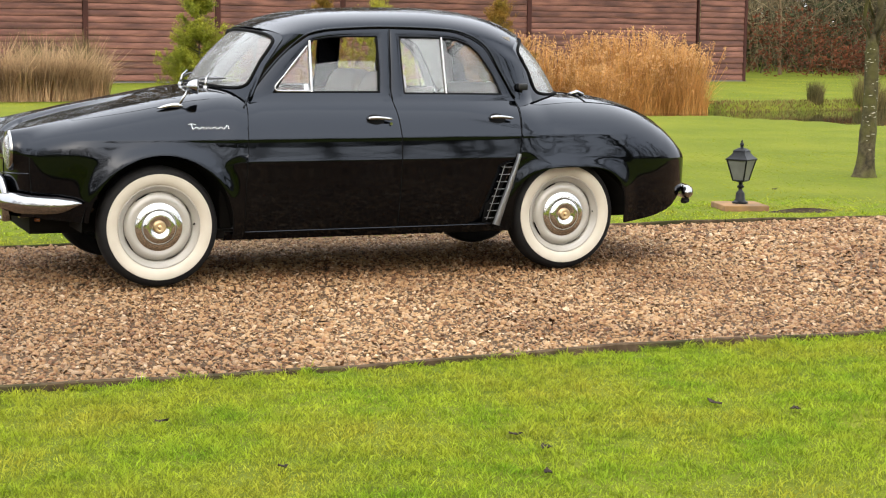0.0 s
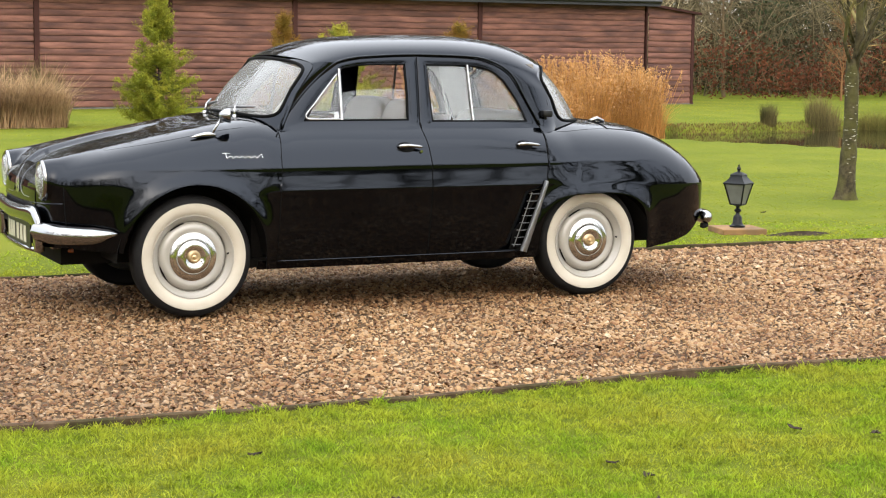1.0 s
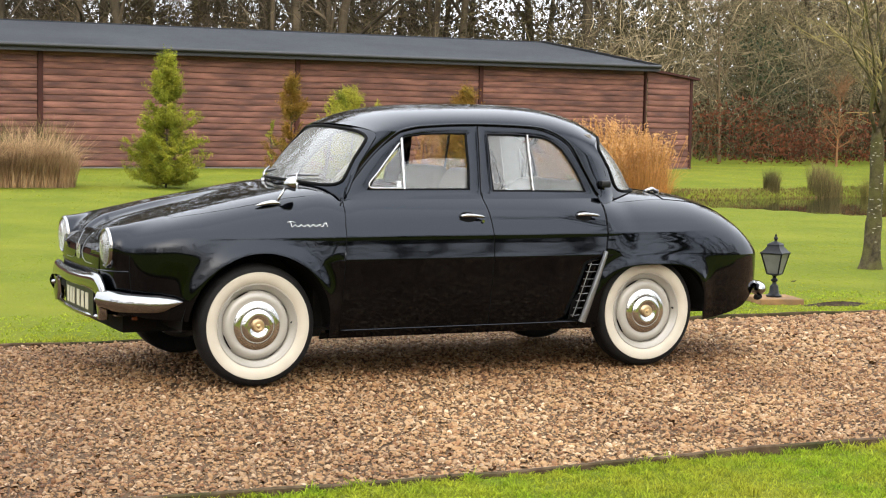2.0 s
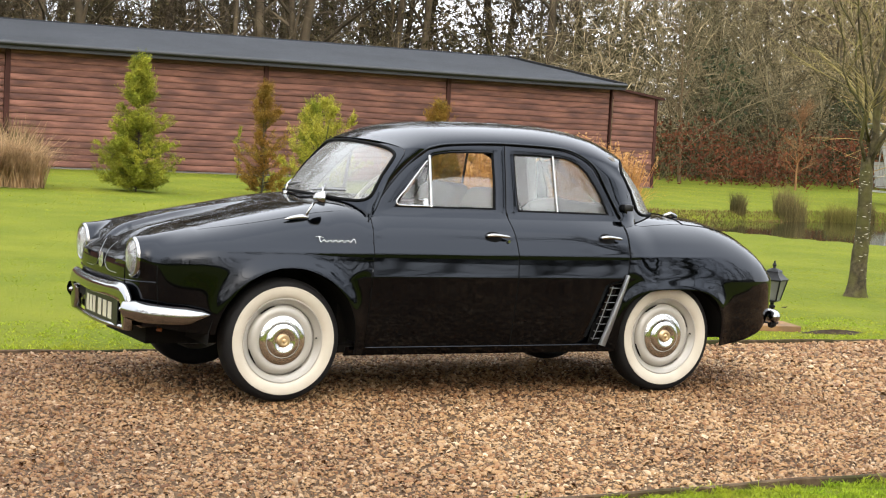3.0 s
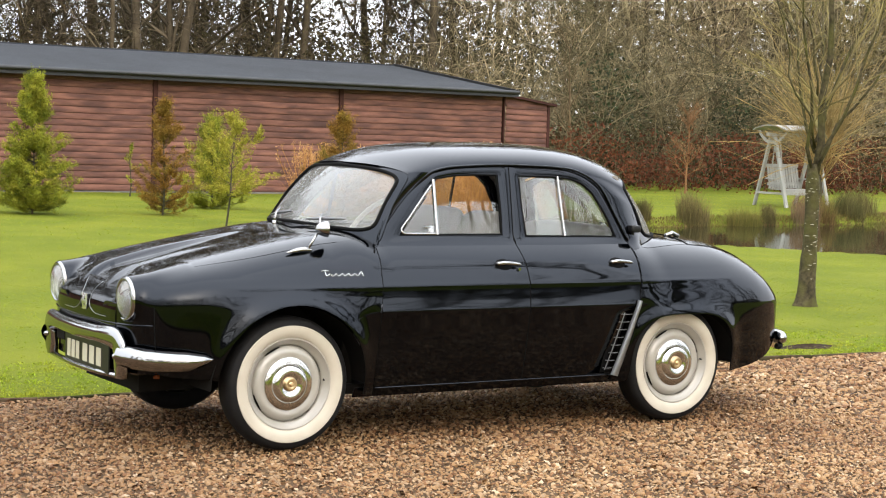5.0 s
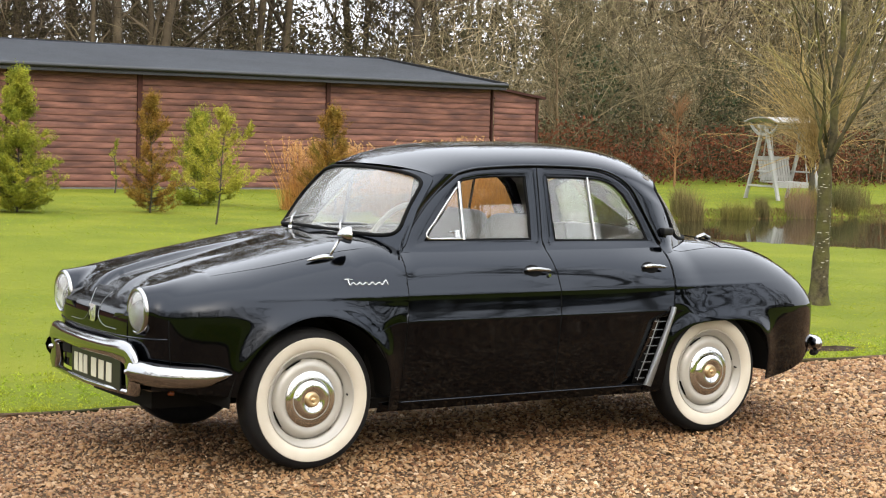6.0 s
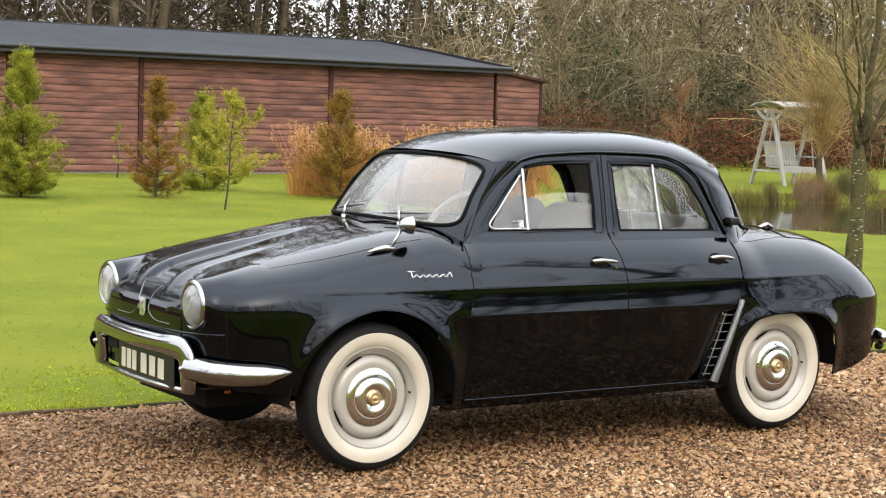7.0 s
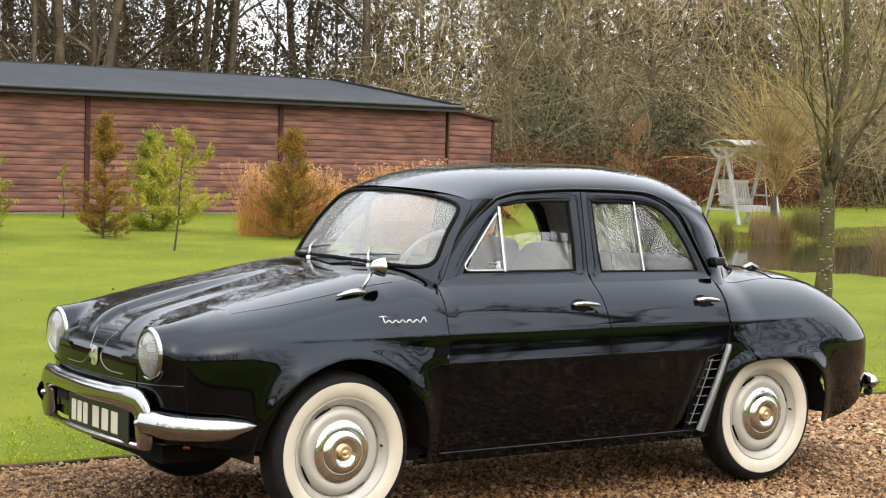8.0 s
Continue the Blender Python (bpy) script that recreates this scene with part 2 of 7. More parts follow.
# ---- materials ----
M_LAWN = mat("lawn_soil", (0.073, 0.097, 0.0065), 0.95, second=(0.108, 0.130, 0.0095), scale=70, third=(0.130, 0.142, 0.012), scale3=0.9, bump=1.0, bscale=120, spec=0.12)
M_GRASS = mat("grass_blade", (0.145, 0.240, 0.012), 0.6, second=(0.265, 0.325, 0.022), scale=4.5, third=(0.28, 0.280, 0.027), scale3=1.6, island=0.5, thin=0.5, spec=0.12)
M_GRASS_FAR = mat("distant_grass_blade", (0.167, 0.224, 0.014), 0.6, second=(0.212, 0.254, 0.018), scale=1.5, third=(0.245, 0.25, 0.022), scale3=0.5, island=0.08, thin=0.5, spec=0.12)
M_GRAVEL_BED = mat("gravel_bed", (0.075, 0.044, 0.022), 0.9, second=(0.09901, 0.06542, 0.03713), scale=45, third=(0.058, 0.036, 0.021), scale3=1.0, bump=1.0, bscale=60, spec=0.12)
M_TIMBER_EDGE = mat("edging_timber", (0.045, 0.028, 0.017), 0.9, second=(0.105, 0.072, 0.045), scale=16, bump=0.8, third=(0.028, 0.028, 0.010), scale3=3.0, spec=0.12)
M_WATER = mat("pond_water", (0.012, 0.014, 0.008), 0.04, bump=0.04, bscale=6, scale=6)


# ---- ground ----
def spaced(lo, hi, step, reach):
    """Even steps between lo and hi, widening beyond them out to reach."""
    mid = list(np.arange(lo, hi + step / 2, step))
    grow, d = [], step
    while sum(grow) < reach:
        d *= 1.45
        grow.append(d)
    c = np.cumsum(grow)
    return np.array(list(lo - c[::-1]) + mid + list(hi + c))


def build_ground():
    xs, ys = spaced(-9, 34, 0.3, 900), spaced(-8, 30, 0.3, 900)
    # rows along the edges of the drive
    ys = np.unique(np.concatenate([ys[(np.abs(ys - EDGE_NEAR) > 0.16) & (np.abs(ys - EDGE_FAR) > 0.16)],
                                   [EDGE_NEAR - 0.03, EDGE_NEAR + 0.03, EDGE_FAR - 0.04, EDGE_FAR + 0.04]]))
    X, Y = np.meshgrid(xs, ys, indexing="ij")
    Z = ground_z(X, Y) + 0.004 * (Y < EDGE_NEAR) + 0.006 * (Y > EDGE_FAR) - 0.03 * ((Y > EDGE_NEAR) & (Y < EDGE_FAR))
    a = Acc()
    a.grid(np.stack([X, Y, Z], -1))
    ob = part("ground", a, M_LAWN, smooth=True)
    tagged(ob, "mown lawn on soft level ground", "lawn", kind="structure")
    b = Acc()
    xs2 = np.arange(-40, 60.1, 1.0)
    ys2 = np.linspace(EDGE_NEAR + 0.02, EDGE_FAR - 0.02, 20)
    X, Y = np.meshgrid(xs2, ys2, indexing="ij")
    b.grid(np.stack([X, Y, -0.018 + 0.004 * np.sin(X * 3.1) * np.sin(Y * 2.3)], -1))
    tagged(part("road", b, M_GRAVEL_BED, smooth=True), "gravel drive of damp brown and tan stones", "drive", kind="structure")
    w = Acc()
    w.add([(8.2, 4.5, -0.03), (27, 4.5, -0.03), (27, 19, -0.03), (8.2, 19, -0.03)], [(0, 1, 2, 3)])
    tagged(part("water", w, M_WATER), "still dark pond water with reflections", "pond", kind="structure")


build_ground()

# ---- barn ----
M_BOARD = mat("barn_board", (0.176, 0.082, 0.059), 0.7, second=(0.112, 0.050, 0.038), scale=4.6, third=(0.060, 0.029, 0.024), scale3=2.8, bump=0.6, bscale=40, objvar=0.16, stretch=(0.6278, 1.395, 3.069), spec=0.2)
M_POST = mat("barn_post", (0.0442, 0.01664, 0.01352), 0.75, second=(0.0312, 0.013, 0.0104), scale=6, bump=0.4, stretch=(1, 1, 0.3), spec=0.12)
M_FELT = mat("roof_felt", (0.0195, 0.0225, 0.0275), 0.75, second=(0.027, 0.0305, 0.0365), scale=3.5, third=(0.0150, 0.0175, 0.0215), scale3=0.6, bump=0.25, bscale=80, spec=0.25)
M_FASCIA = mat("black_fascia", (0.00624, 0.00676, 0.0078), 0.5)
M_PLINTH = mat("plinth", (0.13, 0.1196, 0.1092), 0.9, second=(0.0936, 0.0858, 0.078), scale=5, bump=0.4)


def build_barn():
    """A long low timber barn; x runs along its front, y back from it."""
    barn = thing("barn", "long low barn of red-brown lapped boards under dark felt roof", "barn", at=(16.15, 23.15, 0.16), turn=3.4)
    left, right, eave = -34.0, -0.12, 2.13
    a = Acc()
    a.box((left, 0.05, 0.02), (right, 0.14, eave))
    part("wall", a, M_POST, barn)
    a = Acc()
    a.box((left, -0.02, -0.12), (right + 1.3, 0.16, 0.035))
    part("plinth", a, M_PLINTH, barn)
    a = Acc()
    a.box((right - 0.1, 0.05, 0.02), (right, 8.0, eave))
    a.box((left, 0.05, 0.02), (left + 0.1, 8.0, eave))
    a.box((left, 7.9, 0.02), (right, 8.0, eave))
    part("end_wall", a, M_POST, barn)
    posts = [-34.0, -30.4, -26.8, -23.2, -19.6, -16.0, -13.2, -10.72, -8.22, -4.17, -0.10]
    rows, pitch = 18, (eave - 0.04) / 18
    rnd = random.Random(3)
    meshes = {}
    def board(x0, x1, k, height=pitch, z0=0.04):
        key = (round(x1 - x0, 3), round(height, 3))
        if key not in meshes:
            b = Acc()
            n = max(2, int((x1 - x0) / 0.5))
            sec = [(0.045, 0.0), (0.002, 0.0), (-0.010, 0.007), (-0.016, 0.24 * height), (-0.014, 0.52 * height), (-0.008, 0.82 * height), (0.000, 0.985 * height), (0.045, 0.99 * height)]
            P = np.array([[((x1 - x0) * i / n, y + 0.003 * math.sin(i * 1.7 + j), z + 0.006 * math.sin(i * 1.1 + 3 * (x1 - x0)) * (0 < j < 7)) for j, (y, z) in enumerate(sec)] for i in range(n + 1)])
            b.grid(P)
            meshes[key] = b.mesh("board", M_BOARD, True, 35)
        ob = new("board", meshes[key])
        ob.parent = barn
        ob.location = (x0, rnd.uniform(-0.004, 0.004), z0 + k * height)
    for p0, p1 in zip(posts, posts[1:]):
        for k in range(rows):
            board(p0 + 0.05, p1 - 0.05, k)
    for p in posts:
        a = Acc()
        half = 0.018 if p == posts[-1] else 0.048
        a.box((p - half, -0.045, 0.02), (p + half, 0.05, eave))
        part("post", a, M_POST, barn, bevel=0.006)
    # lean-to at the end
    lt = 16
    for k in range(lt):
        board(-0.04, 1.10, k, 1.92 / lt, 0.04)
    a = Acc()
    a.box((1.08, -0.03, 0.02), (1.15, 0.10, 1.95))
    part("post", a, M_POST, barn, bevel=0.006)
    a = Acc()
    a.add([(-0.05, 0.0, 1.94), (1.14, 0.0, 1.92), (1.14, 0.04, 1.92), (-0.05, 0.04, 1.94), (-0.05, 0.0, 2.10), (1.14, 0.0, 1.94), (1.14, 0.04, 1.94), (-0.05, 0.04, 2.10)],
          [(3, 2, 1, 0), (4, 5, 6, 7), (0, 1, 5, 4), (1, 2, 6, 5), (2, 3, 7, 6), (3, 0, 4, 7)])
    part("gusset", a, M_BOARD, barn)
    a = Acc()
    v = [(-0.10, -0.10, 2.105), (1.28, -0.10, 1.925), (1.28, 5.0, 1.925), (-0.10, 5.0, 2.105)]
    a.add(v + [(x, y, z + 0.05) for x, y, z in v], [(3, 2, 1, 0), (4, 5, 6, 7), (0, 1, 5, 4), (1, 2, 6, 5), (2, 3, 7, 6), (3, 0, 4, 7)])
    part("lean_to_roof", a, M_POST, barn, "brown edge board of the lean-to roof")
    # roof: front and back slopes
    ridge_y, ridge_z = 4.45, 2.80
    over = 0.18
    for y0, y1, z0, z1, nm in ((-0.25, ridge_y, eave + 0.06, ridge_z, "roof"), (8.3, ridge_y, eave + 0.06, ridge_z, "roof")):
        a = Acc()
        nx = 60
        P = np.array([[(left - 0.2 + (right + over - left + 0.2) * i / nx, y0 + (y1 - y0) * j / 12, z0 + (z1 - z0) * j / 12 + 0.006 * math.sin(i * 2.1) * math.sin(j * 1.3)) for j in range(13)] for i in range(nx + 1)])
        a.grid(P)
        part(nm, a, M_FELT, barn, "dark grey mineral felt slope", thick=0.03, smooth=True)
    a = Acc()
    a.box((left - 0.2, -0.29, eave - 0.045), (right + over, -0.26, eave + 0.075))
    part("fascia", a, M_FASCIA, barn, "black eaves board")
    a = Acc()
    a.tube([(left - 0.2, -0.32, eave + 0.055), (right + over, -0.32, eave + 0.055)], 0.04, 10)
    part("gutter", a, M_FASCIA, barn, smooth=True, sharp=40)
    a = Acc()
    for y0, y1 in ((-0.28, ridge_y), (8.3, ridge_y)):
        x = right + over
        z0, z1 = eave + 0.0, ridge_z - 0.06
        a.add([(x, y0, z0), (x + 0.03, y0, z0), (x + 0.03, y1, z1), (x, y1, z1), (x, y0, z0 + 0.11), (x + 0.03, y0, z0 + 0.11), (x + 0.03, y1, z1 + 0.11), (x, y1, z1 + 0.11)],
              [(3, 2, 1, 0), (4, 5, 6, 7), (0, 1, 5, 4), (1, 2, 6, 5), (2, 3, 7, 6), (3, 0, 4, 7)])
    part("bargeboard", a, M_FASCIA, barn)
    a = Acc()
    a.add([(right, 0.05, eave), (right, 8.0, eave), (right, ridge_y, ridge_z - 0.03)], [(0, 1, 2)])
    part("gable", a, M_POST, barn)
    return barn


build_barn()

# ---- car ----
M_PAINT = mat("black_paint", (0.0003, 0.0004, 0.0006), 0.05, spec=0.33)
M_PAINT.node_tree.nodes["Principled BSDF"].inputs["Specular Tint"].default_value = (0.76, 0.845, 1.0, 1)
M_CHROME = mat("chrome", (0.2981, 0.2981, 0.2981), 0.10, 1.0, rvar=0.04, scale=30)
M_HUB = mat("polished_cap", (0.56, 0.56, 0.55), 0.13, 1.0, rvar=0.06, scale=30)
M_DULL = mat("dull_metal", (0.232, 0.2378, 0.2436), 0.35, 0.85)
M_SLAT = mat("slat_metal", (0.15, 0.15, 0.155), 0.4, 0.8)
M_REFLECT = mat("lamp_reflector", (0.4889, 0.4831, 0.4434), 0.35, 0.6)
M_BADGE = mat("badge_metal", (0.6, 0.6, 0.585), 0.25, 0.9)
M_BRASS = mat("brass_centre", (0.62, 0.47, 0.28), 0.34, 1.0)
M_RUBBER = mat("tyre_rubber", (0.005, 0.005, 0.0055), 0.7, second=(0.008, 0.0075, 0.007), scale=30, bump=0.2, spec=0.16)
M_SEAL = mat("rubber_seal", (0.002, 0.002, 0.002), 0.8, spec=0.1)
M_WHITEWALL = mat("whitewall", (0.4207, 0.3863, 0.3142), 0.55, second=(0.3884, 0.3497, 0.2793), scale=9)
M_RIM = mat("cream_rim_paint", (0.29, 0.275, 0.24), 0.3, coat=0.6)
M_DARK = mat("underbody", (0.004, 0.004, 0.0035), 0.85, second=(0.007, 0.006, 0.005), scale=8, spec=0.15)
M_TRIM = mat("interior_cloth", (0.3248, 0.3016, 0.2726), 0.85, second=(0.2784, 0.2552, 0.2262), scale=60, bump=0.2)
M_HEAD = mat("headlining", (0.1914, 0.1755, 0.1531), 0.9, second=(0.1404, 0.1276, 0.1117), scale=40)
M_IVORY = mat("ivory_plastic", (0.72, 0.69, 0.60), 0.35)
M_PLATE = mat("plate_black", (0.004, 0.004, 0.004), 0.4, spec=0.3)
M_PLATE_BAR = mat("plate_silver", (0.42, 0.395, 0.30), 0.4)
M_ORANGE = mat("amber_lens", (0.174, 0.04176, 0.00696), 0.15)


def glass(name, tint, rough=0.0):
    m = bpy.data.materials.new(name)
    m.use_nodes = True
    nt = m.node_tree
    b = nt.nodes["Principled BSDF"]
    b.inputs["Base Color"].default_value = (*tint, 1)
    b.inputs["Roughness"].default_value = rough
    b.inputs["Transmission Weight"].default_value = 1.0
    b.inputs["IOR"].default_value = 1.46
    return m


M_GLASS = glass("window_glass", (0.93, 0.95, 0.94))


def filmed_glass(name, amount, tint=(0.93, 0.95, 0.94), film=0.42):
    """Glass with a little pale diffuse colour mixed in, uneven by noise."""
    m = glass(name, tint)
    nt = m.node_tree
    d = nt.nodes.new("ShaderNodeBsdfDiffuse")
    d.inputs[0].default_value = (film, film, 0.96 * film, 1)
    x = nt.nodes.new("ShaderNodeMixShader")
    t = nt.nodes.new("ShaderNodeTexNoise")
    t.inputs["Scale"].default_value = 3.0
    r = nt.nodes.new("ShaderNodeMapRange")
    r.inputs[3].default_value, r.inputs[4].default_value = amount * 0.75, amount * 1.25
    tc = nt.nodes.new("ShaderNodeTexCoord")
    nt.links.new(tc.outputs["Object"], t.inputs["Vector"])
    nt.links.new(t.outputs["Fac"], r.inputs[0])
    nt.links.new(r.outputs[0], x.inputs[0])
    nt.links.new(nt.nodes["Principled BSDF"].outputs[0], x.inputs[1])
    nt.links.new(d.outputs[0], x.inputs[2])
    nt.links.new(x.outputs[0], nt.nodes["Material Output"].inputs[0])
    return m


M_SCREEN_GLASS = filmed_glass("screen_glass", 0.28, (0.72, 0.74, 0.73), 0.23)
M_HAZE = filmed_glass("hazy_glass", 0.03)
M_LENS = filmed_glass("ribbed_lamp_glass", 0.16)



def curve(xs, ys):
    """A smooth monotone curve through the given points."""
    xs, ys = np.array(xs, float), np.array(ys, float)
    h, d = np.diff(xs), np.diff(ys) / np.diff(xs)
    m = np.zeros(len(xs))
    m[0], m[-1] = d[0], d[-1]
    for i in range(1, len(xs) - 1):
        if d[i - 1] * d[i] > 0:
            m[i] = 2 * d[i - 1] * d[i] / (d[i - 1] + d[i])

    def at(x):
        x = np.clip(np.asarray(x, float), xs[0], xs[-1])
        i = np.clip(np.searchsorted(xs, x) - 1, 0, len(h) - 1)
        t = (x - xs[i]) / h[i]
        return ((2 * t**3 - 3 * t**2 + 1) * ys[i] + (t**3 - 2 * t**2 + t) * h[i] * m[i]
                + (3 * t**2 - 2 * t**3) * ys[i + 1] + (t**3 - t**2) * h[i] * m[i + 1])
    return at


def path3(rows, n):
    """n points spaced evenly along a smooth line through rows."""
    r = np.array(rows, float)
    s = np.r_[0, np.cumsum(np.linalg.norm(np.diff(r, axis=0), axis=1))]
    u = np.linspace(0, s[-1], n)
    return np.stack([curve(s, r[:, k])(u) for k in range(r.shape[1])], -1)


def smoothed(fn, lo, hi, sigma):
    """fn with its bends eased over a length sigma."""
    x = np.arange(lo, hi + 1e-9, 0.005)
    y = fn(x)
    k = np.exp(-0.5 * (np.arange(-60, 61) * 0.005 / sigma) ** 2)
    k /= k.sum()
    pad = np.concatenate([2 * y[0] - y[60:0:-1], y, 2 * y[-1] - y[-2:-62:-1]])
    z = np.convolve(pad, k, "valid")
    return lambda q: np.interp(np.asarray(q, float), x, z)


def eased(P, passes=30):
    """A line with its bends eased, its ends held."""
    P = np.array(P, float)
    for _ in range(passes):
        P[1:-1] = 0.25 * P[:-2] + 0.5 * P[1:-1] + 0.25 * P[2:]
    return P


FRONT, REAR = -1.855, 2.02
top_raw = curve([-1.89, -1.87, -1.84, -1.79, -1.72, -1.6, -1.48, -1.2, -0.925, -0.69, -0.3, 0.5, 0.87, 1.3, 1.49, 1.66, 1.80, 1.90, 1.955, 1.99],
              [0.73, 0.742, 0.757, 0.778, 0.802, 0.834, 0.864, 0.920, 0.970, 1.004, 1.02, 1.02, 0.985, 0.955, 0.94, 0.90, 0.835, 0.77, 0.70, 0.66])
top_z = smoothed(top_raw, -1.89, 1.99, 0.05)
low_z = curve([-1.89, -1.6, -1.3, -0.69, 0.9, 1.5, 1.62, 1.82, 1.9, 1.96], [0.37, 0.345, 0.32, 0.235, 0.235, 0.25, 0.262, 0.31, 0.36, 0.42])


def half_width(x):
    x = np.asarray(x, float)
    uf, ur = np.clip((-0.4 - x) / (-0.4 - FRONT), 0, 1), np.clip((x - 0.3) / (REAR - 0.3), 0, 1)
    return 0.727 * np.where(x < 0, (1 - uf**4.6 + 1e-9) ** 0.185, (1 - ur**4.2 + 1e-9) ** 0.17)


def end_round(x):
    """1 along the car, falling to 0 at the very ends, to round nose and tail in height."""
    f, r = np.clip((-1.66 - x) / (-1.66 - FRONT), 0, 1), np.clip((x - 1.72) / (REAR - 1.72), 0, 1)
    return (1 - f**2.6 + 1e-9) ** 0.42 * (1 - r**3.2 + 1e-9) ** 0.32


ZM = 0.63


def eased_step(t):
    t = np.clip(t, 0, 1)
    return t * t * (3 - 2 * t)


def on_fender(x):
    """0 along the doors, rising to 1 over the front and rear fenders."""
    x = np.asarray(x, float)
    return np.maximum(eased_step((-0.70 - x) / 0.20), eased_step((x - 0.86) / 0.20))


def waist(x):
    """Height of the widest line: the door crease, falling lower over the rounded fenders."""
    x = np.asarray(x, float)
    return ZM - on_fender(x) * np.where(x < 0, 0.06 * np.exp(-((x + 1.02) / 0.36) ** 4) - 0.035 * eased_step((-1.32 - x) / 0.25), 0.045)


def power_y(x):
    """How square the section is across the car: squarer over the front fenders."""
    return 3.5 + 2.0 * np.clip((-0.62 - np.asarray(x, float)) / 0.3, 0, 1)


def power_z(x):
    return 2.5 - 0.3 * on_fender(x)


def crown(x):
    return ZM - 0.02 + (top_z(x) - ZM + 0.02) * end_round(x)


def side_y(x, z):
    """Half width of the body at x, z: rounded shoulder above the waist crease, tucked in below it."""
    x, z = np.asarray(x, float), np.asarray(z, float)
    w, c = half_width(x), crown(x)
    m, s = waist(x), on_fender(x)
    up = np.clip((z - m) / np.maximum(c - m, 1e-3), 0, 1)
    y = w * np.clip(1 - up**power_z(x), 0, 1) ** (1 / power_y(x))
    lo = np.clip((m - z) / 0.4, 0, 1.2)
    y = y - w * ((1 - s) * 0.030 * lo + (0.045 + 0.025 * s) * lo**2) * (z < m)
    door = 1 - s
    y = y + door * (0.006 * np.exp(-np.clip(z - ZM, 0, 1) / 0.022) * (z >= ZM) + 0.006 * np.exp(-np.clip(ZM - z, 0, 1) / 0.05) * (z < ZM))
    ridge = np.clip((1.55 - x) / 0.3, 0, 1) * np.clip((x + 1.62) / 0.3, 0, 1)
    y = y + ridge * 0.0026 * np.clip(1 - np.abs(z - 0.745) / 0.014, 0, 1)
    along = np.clip((1.62 - x) / 0.45, 0, 1) * np.clip((x + 1.60) / 0.55, 0, 1)
    y = y + along * (0.0045 + 0.003 * s) * np.clip(1 - (z - 0.745) / 0.05, 0, 1) * np.clip(1 + (z - 0.745) / 0.045, 0, 1)
    return y


def house_y(z, x=0.0):
    """Half width of the cabin sides, leaning in towards the roof."""
    return 0.566 - 0.265 * (np.asarray(z, float) - 0.965) - 0.03 * np.clip((np.asarray(x, float) - 0.55) / 0.4, 0, 2) ** 2 - 0.012 * np.clip((-0.35 - np.asarray(x, float)) / 0.3, 0, 1)


def flank(x, z):
    a, b = side_y(x, z), house_y(z, x)
    return np.where(z > 0.9, np.log(np.exp(60 * a) + np.exp(60 * b)) / 60, a)


def arch(x):
    """Lower edge of the fenders: the sill line, lifted round the wheels."""
    x = np.asarray(x, float)
    f = 0.305 + np.sqrt(np.clip(0.365**2 - (x + 1.125) ** 2, 0, None))
    r = 0.262 + 0.308 * np.clip(1 - np.abs((x - 1.147) / 0.345) ** 3.2, 0, 1) ** (1 / 3.2)
    z = 0.60 - (0.60 - low_z(x)) * end_round(x)
    z = np.where(np.abs(x + 1.125) < 0.365, np.maximum(z, f), z)
    return np.where(np.abs(x - 1.147) < 0.345, np.maximum(z, r), z)


def lip(x, z):
    """The rolled flare round the wheel openings."""
    df = np.abs(np.hypot(x + 1.125, np.maximum(z - 0.305, 0)) - 0.365)
    dr = 0.32 * np.abs((np.abs((x - 1.147) / 0.345) ** 3.2 + (np.maximum(z - 0.262, 0) / 0.308) ** 3.2) ** (1 / 3.2) - 1)
    return 0.022 * np.exp(-(df / 0.050) ** 2) * (np.abs(x + 1.125) < 0.6) + 0.022 * np.exp(-(dr / 0.050) ** 2) * (np.abs(x - 1.147) < 0.6)


def shell(name, P, material, parent, side=-1, thick=0.006, label="", sharp=35, centre_z=0.6):
    """A sheet of bodywork from a grid of points built on the left; side 1 mirrors it to the right."""
    P = np.array(P, float)
    if side > 0:
        P = P * np.array([1, -1, 1])
    du, dv = np.gradient(P, axis=0), np.gradient(P, axis=1)
    nrm = np.cross(du, dv)
    out = P - np.stack([P[..., 0] * 0.75, 0 * P[..., 0], 0 * P[..., 0] + centre_z], -1)
    if (nrm * out).sum() < 0:
        P = P[::-1]
    a = Acc()
    a.grid(P)
    return part(name, a, [material, M_SEAL] if material is M_PAINT else material, parent, label, smooth=True, sharp=sharp, thick=thick)


def hood_edge(x):
    return curve([-1.89, -1.8, -1.7, -1.4, -0.85, -0.6], [0.60, 0.62, 0.70, 0.755, 0.74, 0.74])(x)


def top_skin(x, frac):
    """Point of the upper skin at x, where frac of the half width is reached."""
    w, c = half_width(x), crown(x)
    m = waist(x)
    z = m + (c - m) * np.clip(1 - frac**power_y(x), 0, 1) ** (1 / power_z(x))
    y = w * frac
    groove = np.clip((-0.95 - x) / 0.5, 0, 1) * np.clip((x + 1.9) / 0.06, 0, 1)
    z = z - groove * 0.019 * eased_step((0.118 - np.abs(y)) / 0.030) + groove * 0.007 * np.exp(-((np.abs(y) - 0.15) / 0.045) ** 2)
    return np.stack([x + 0 * y, -y, z], -1)


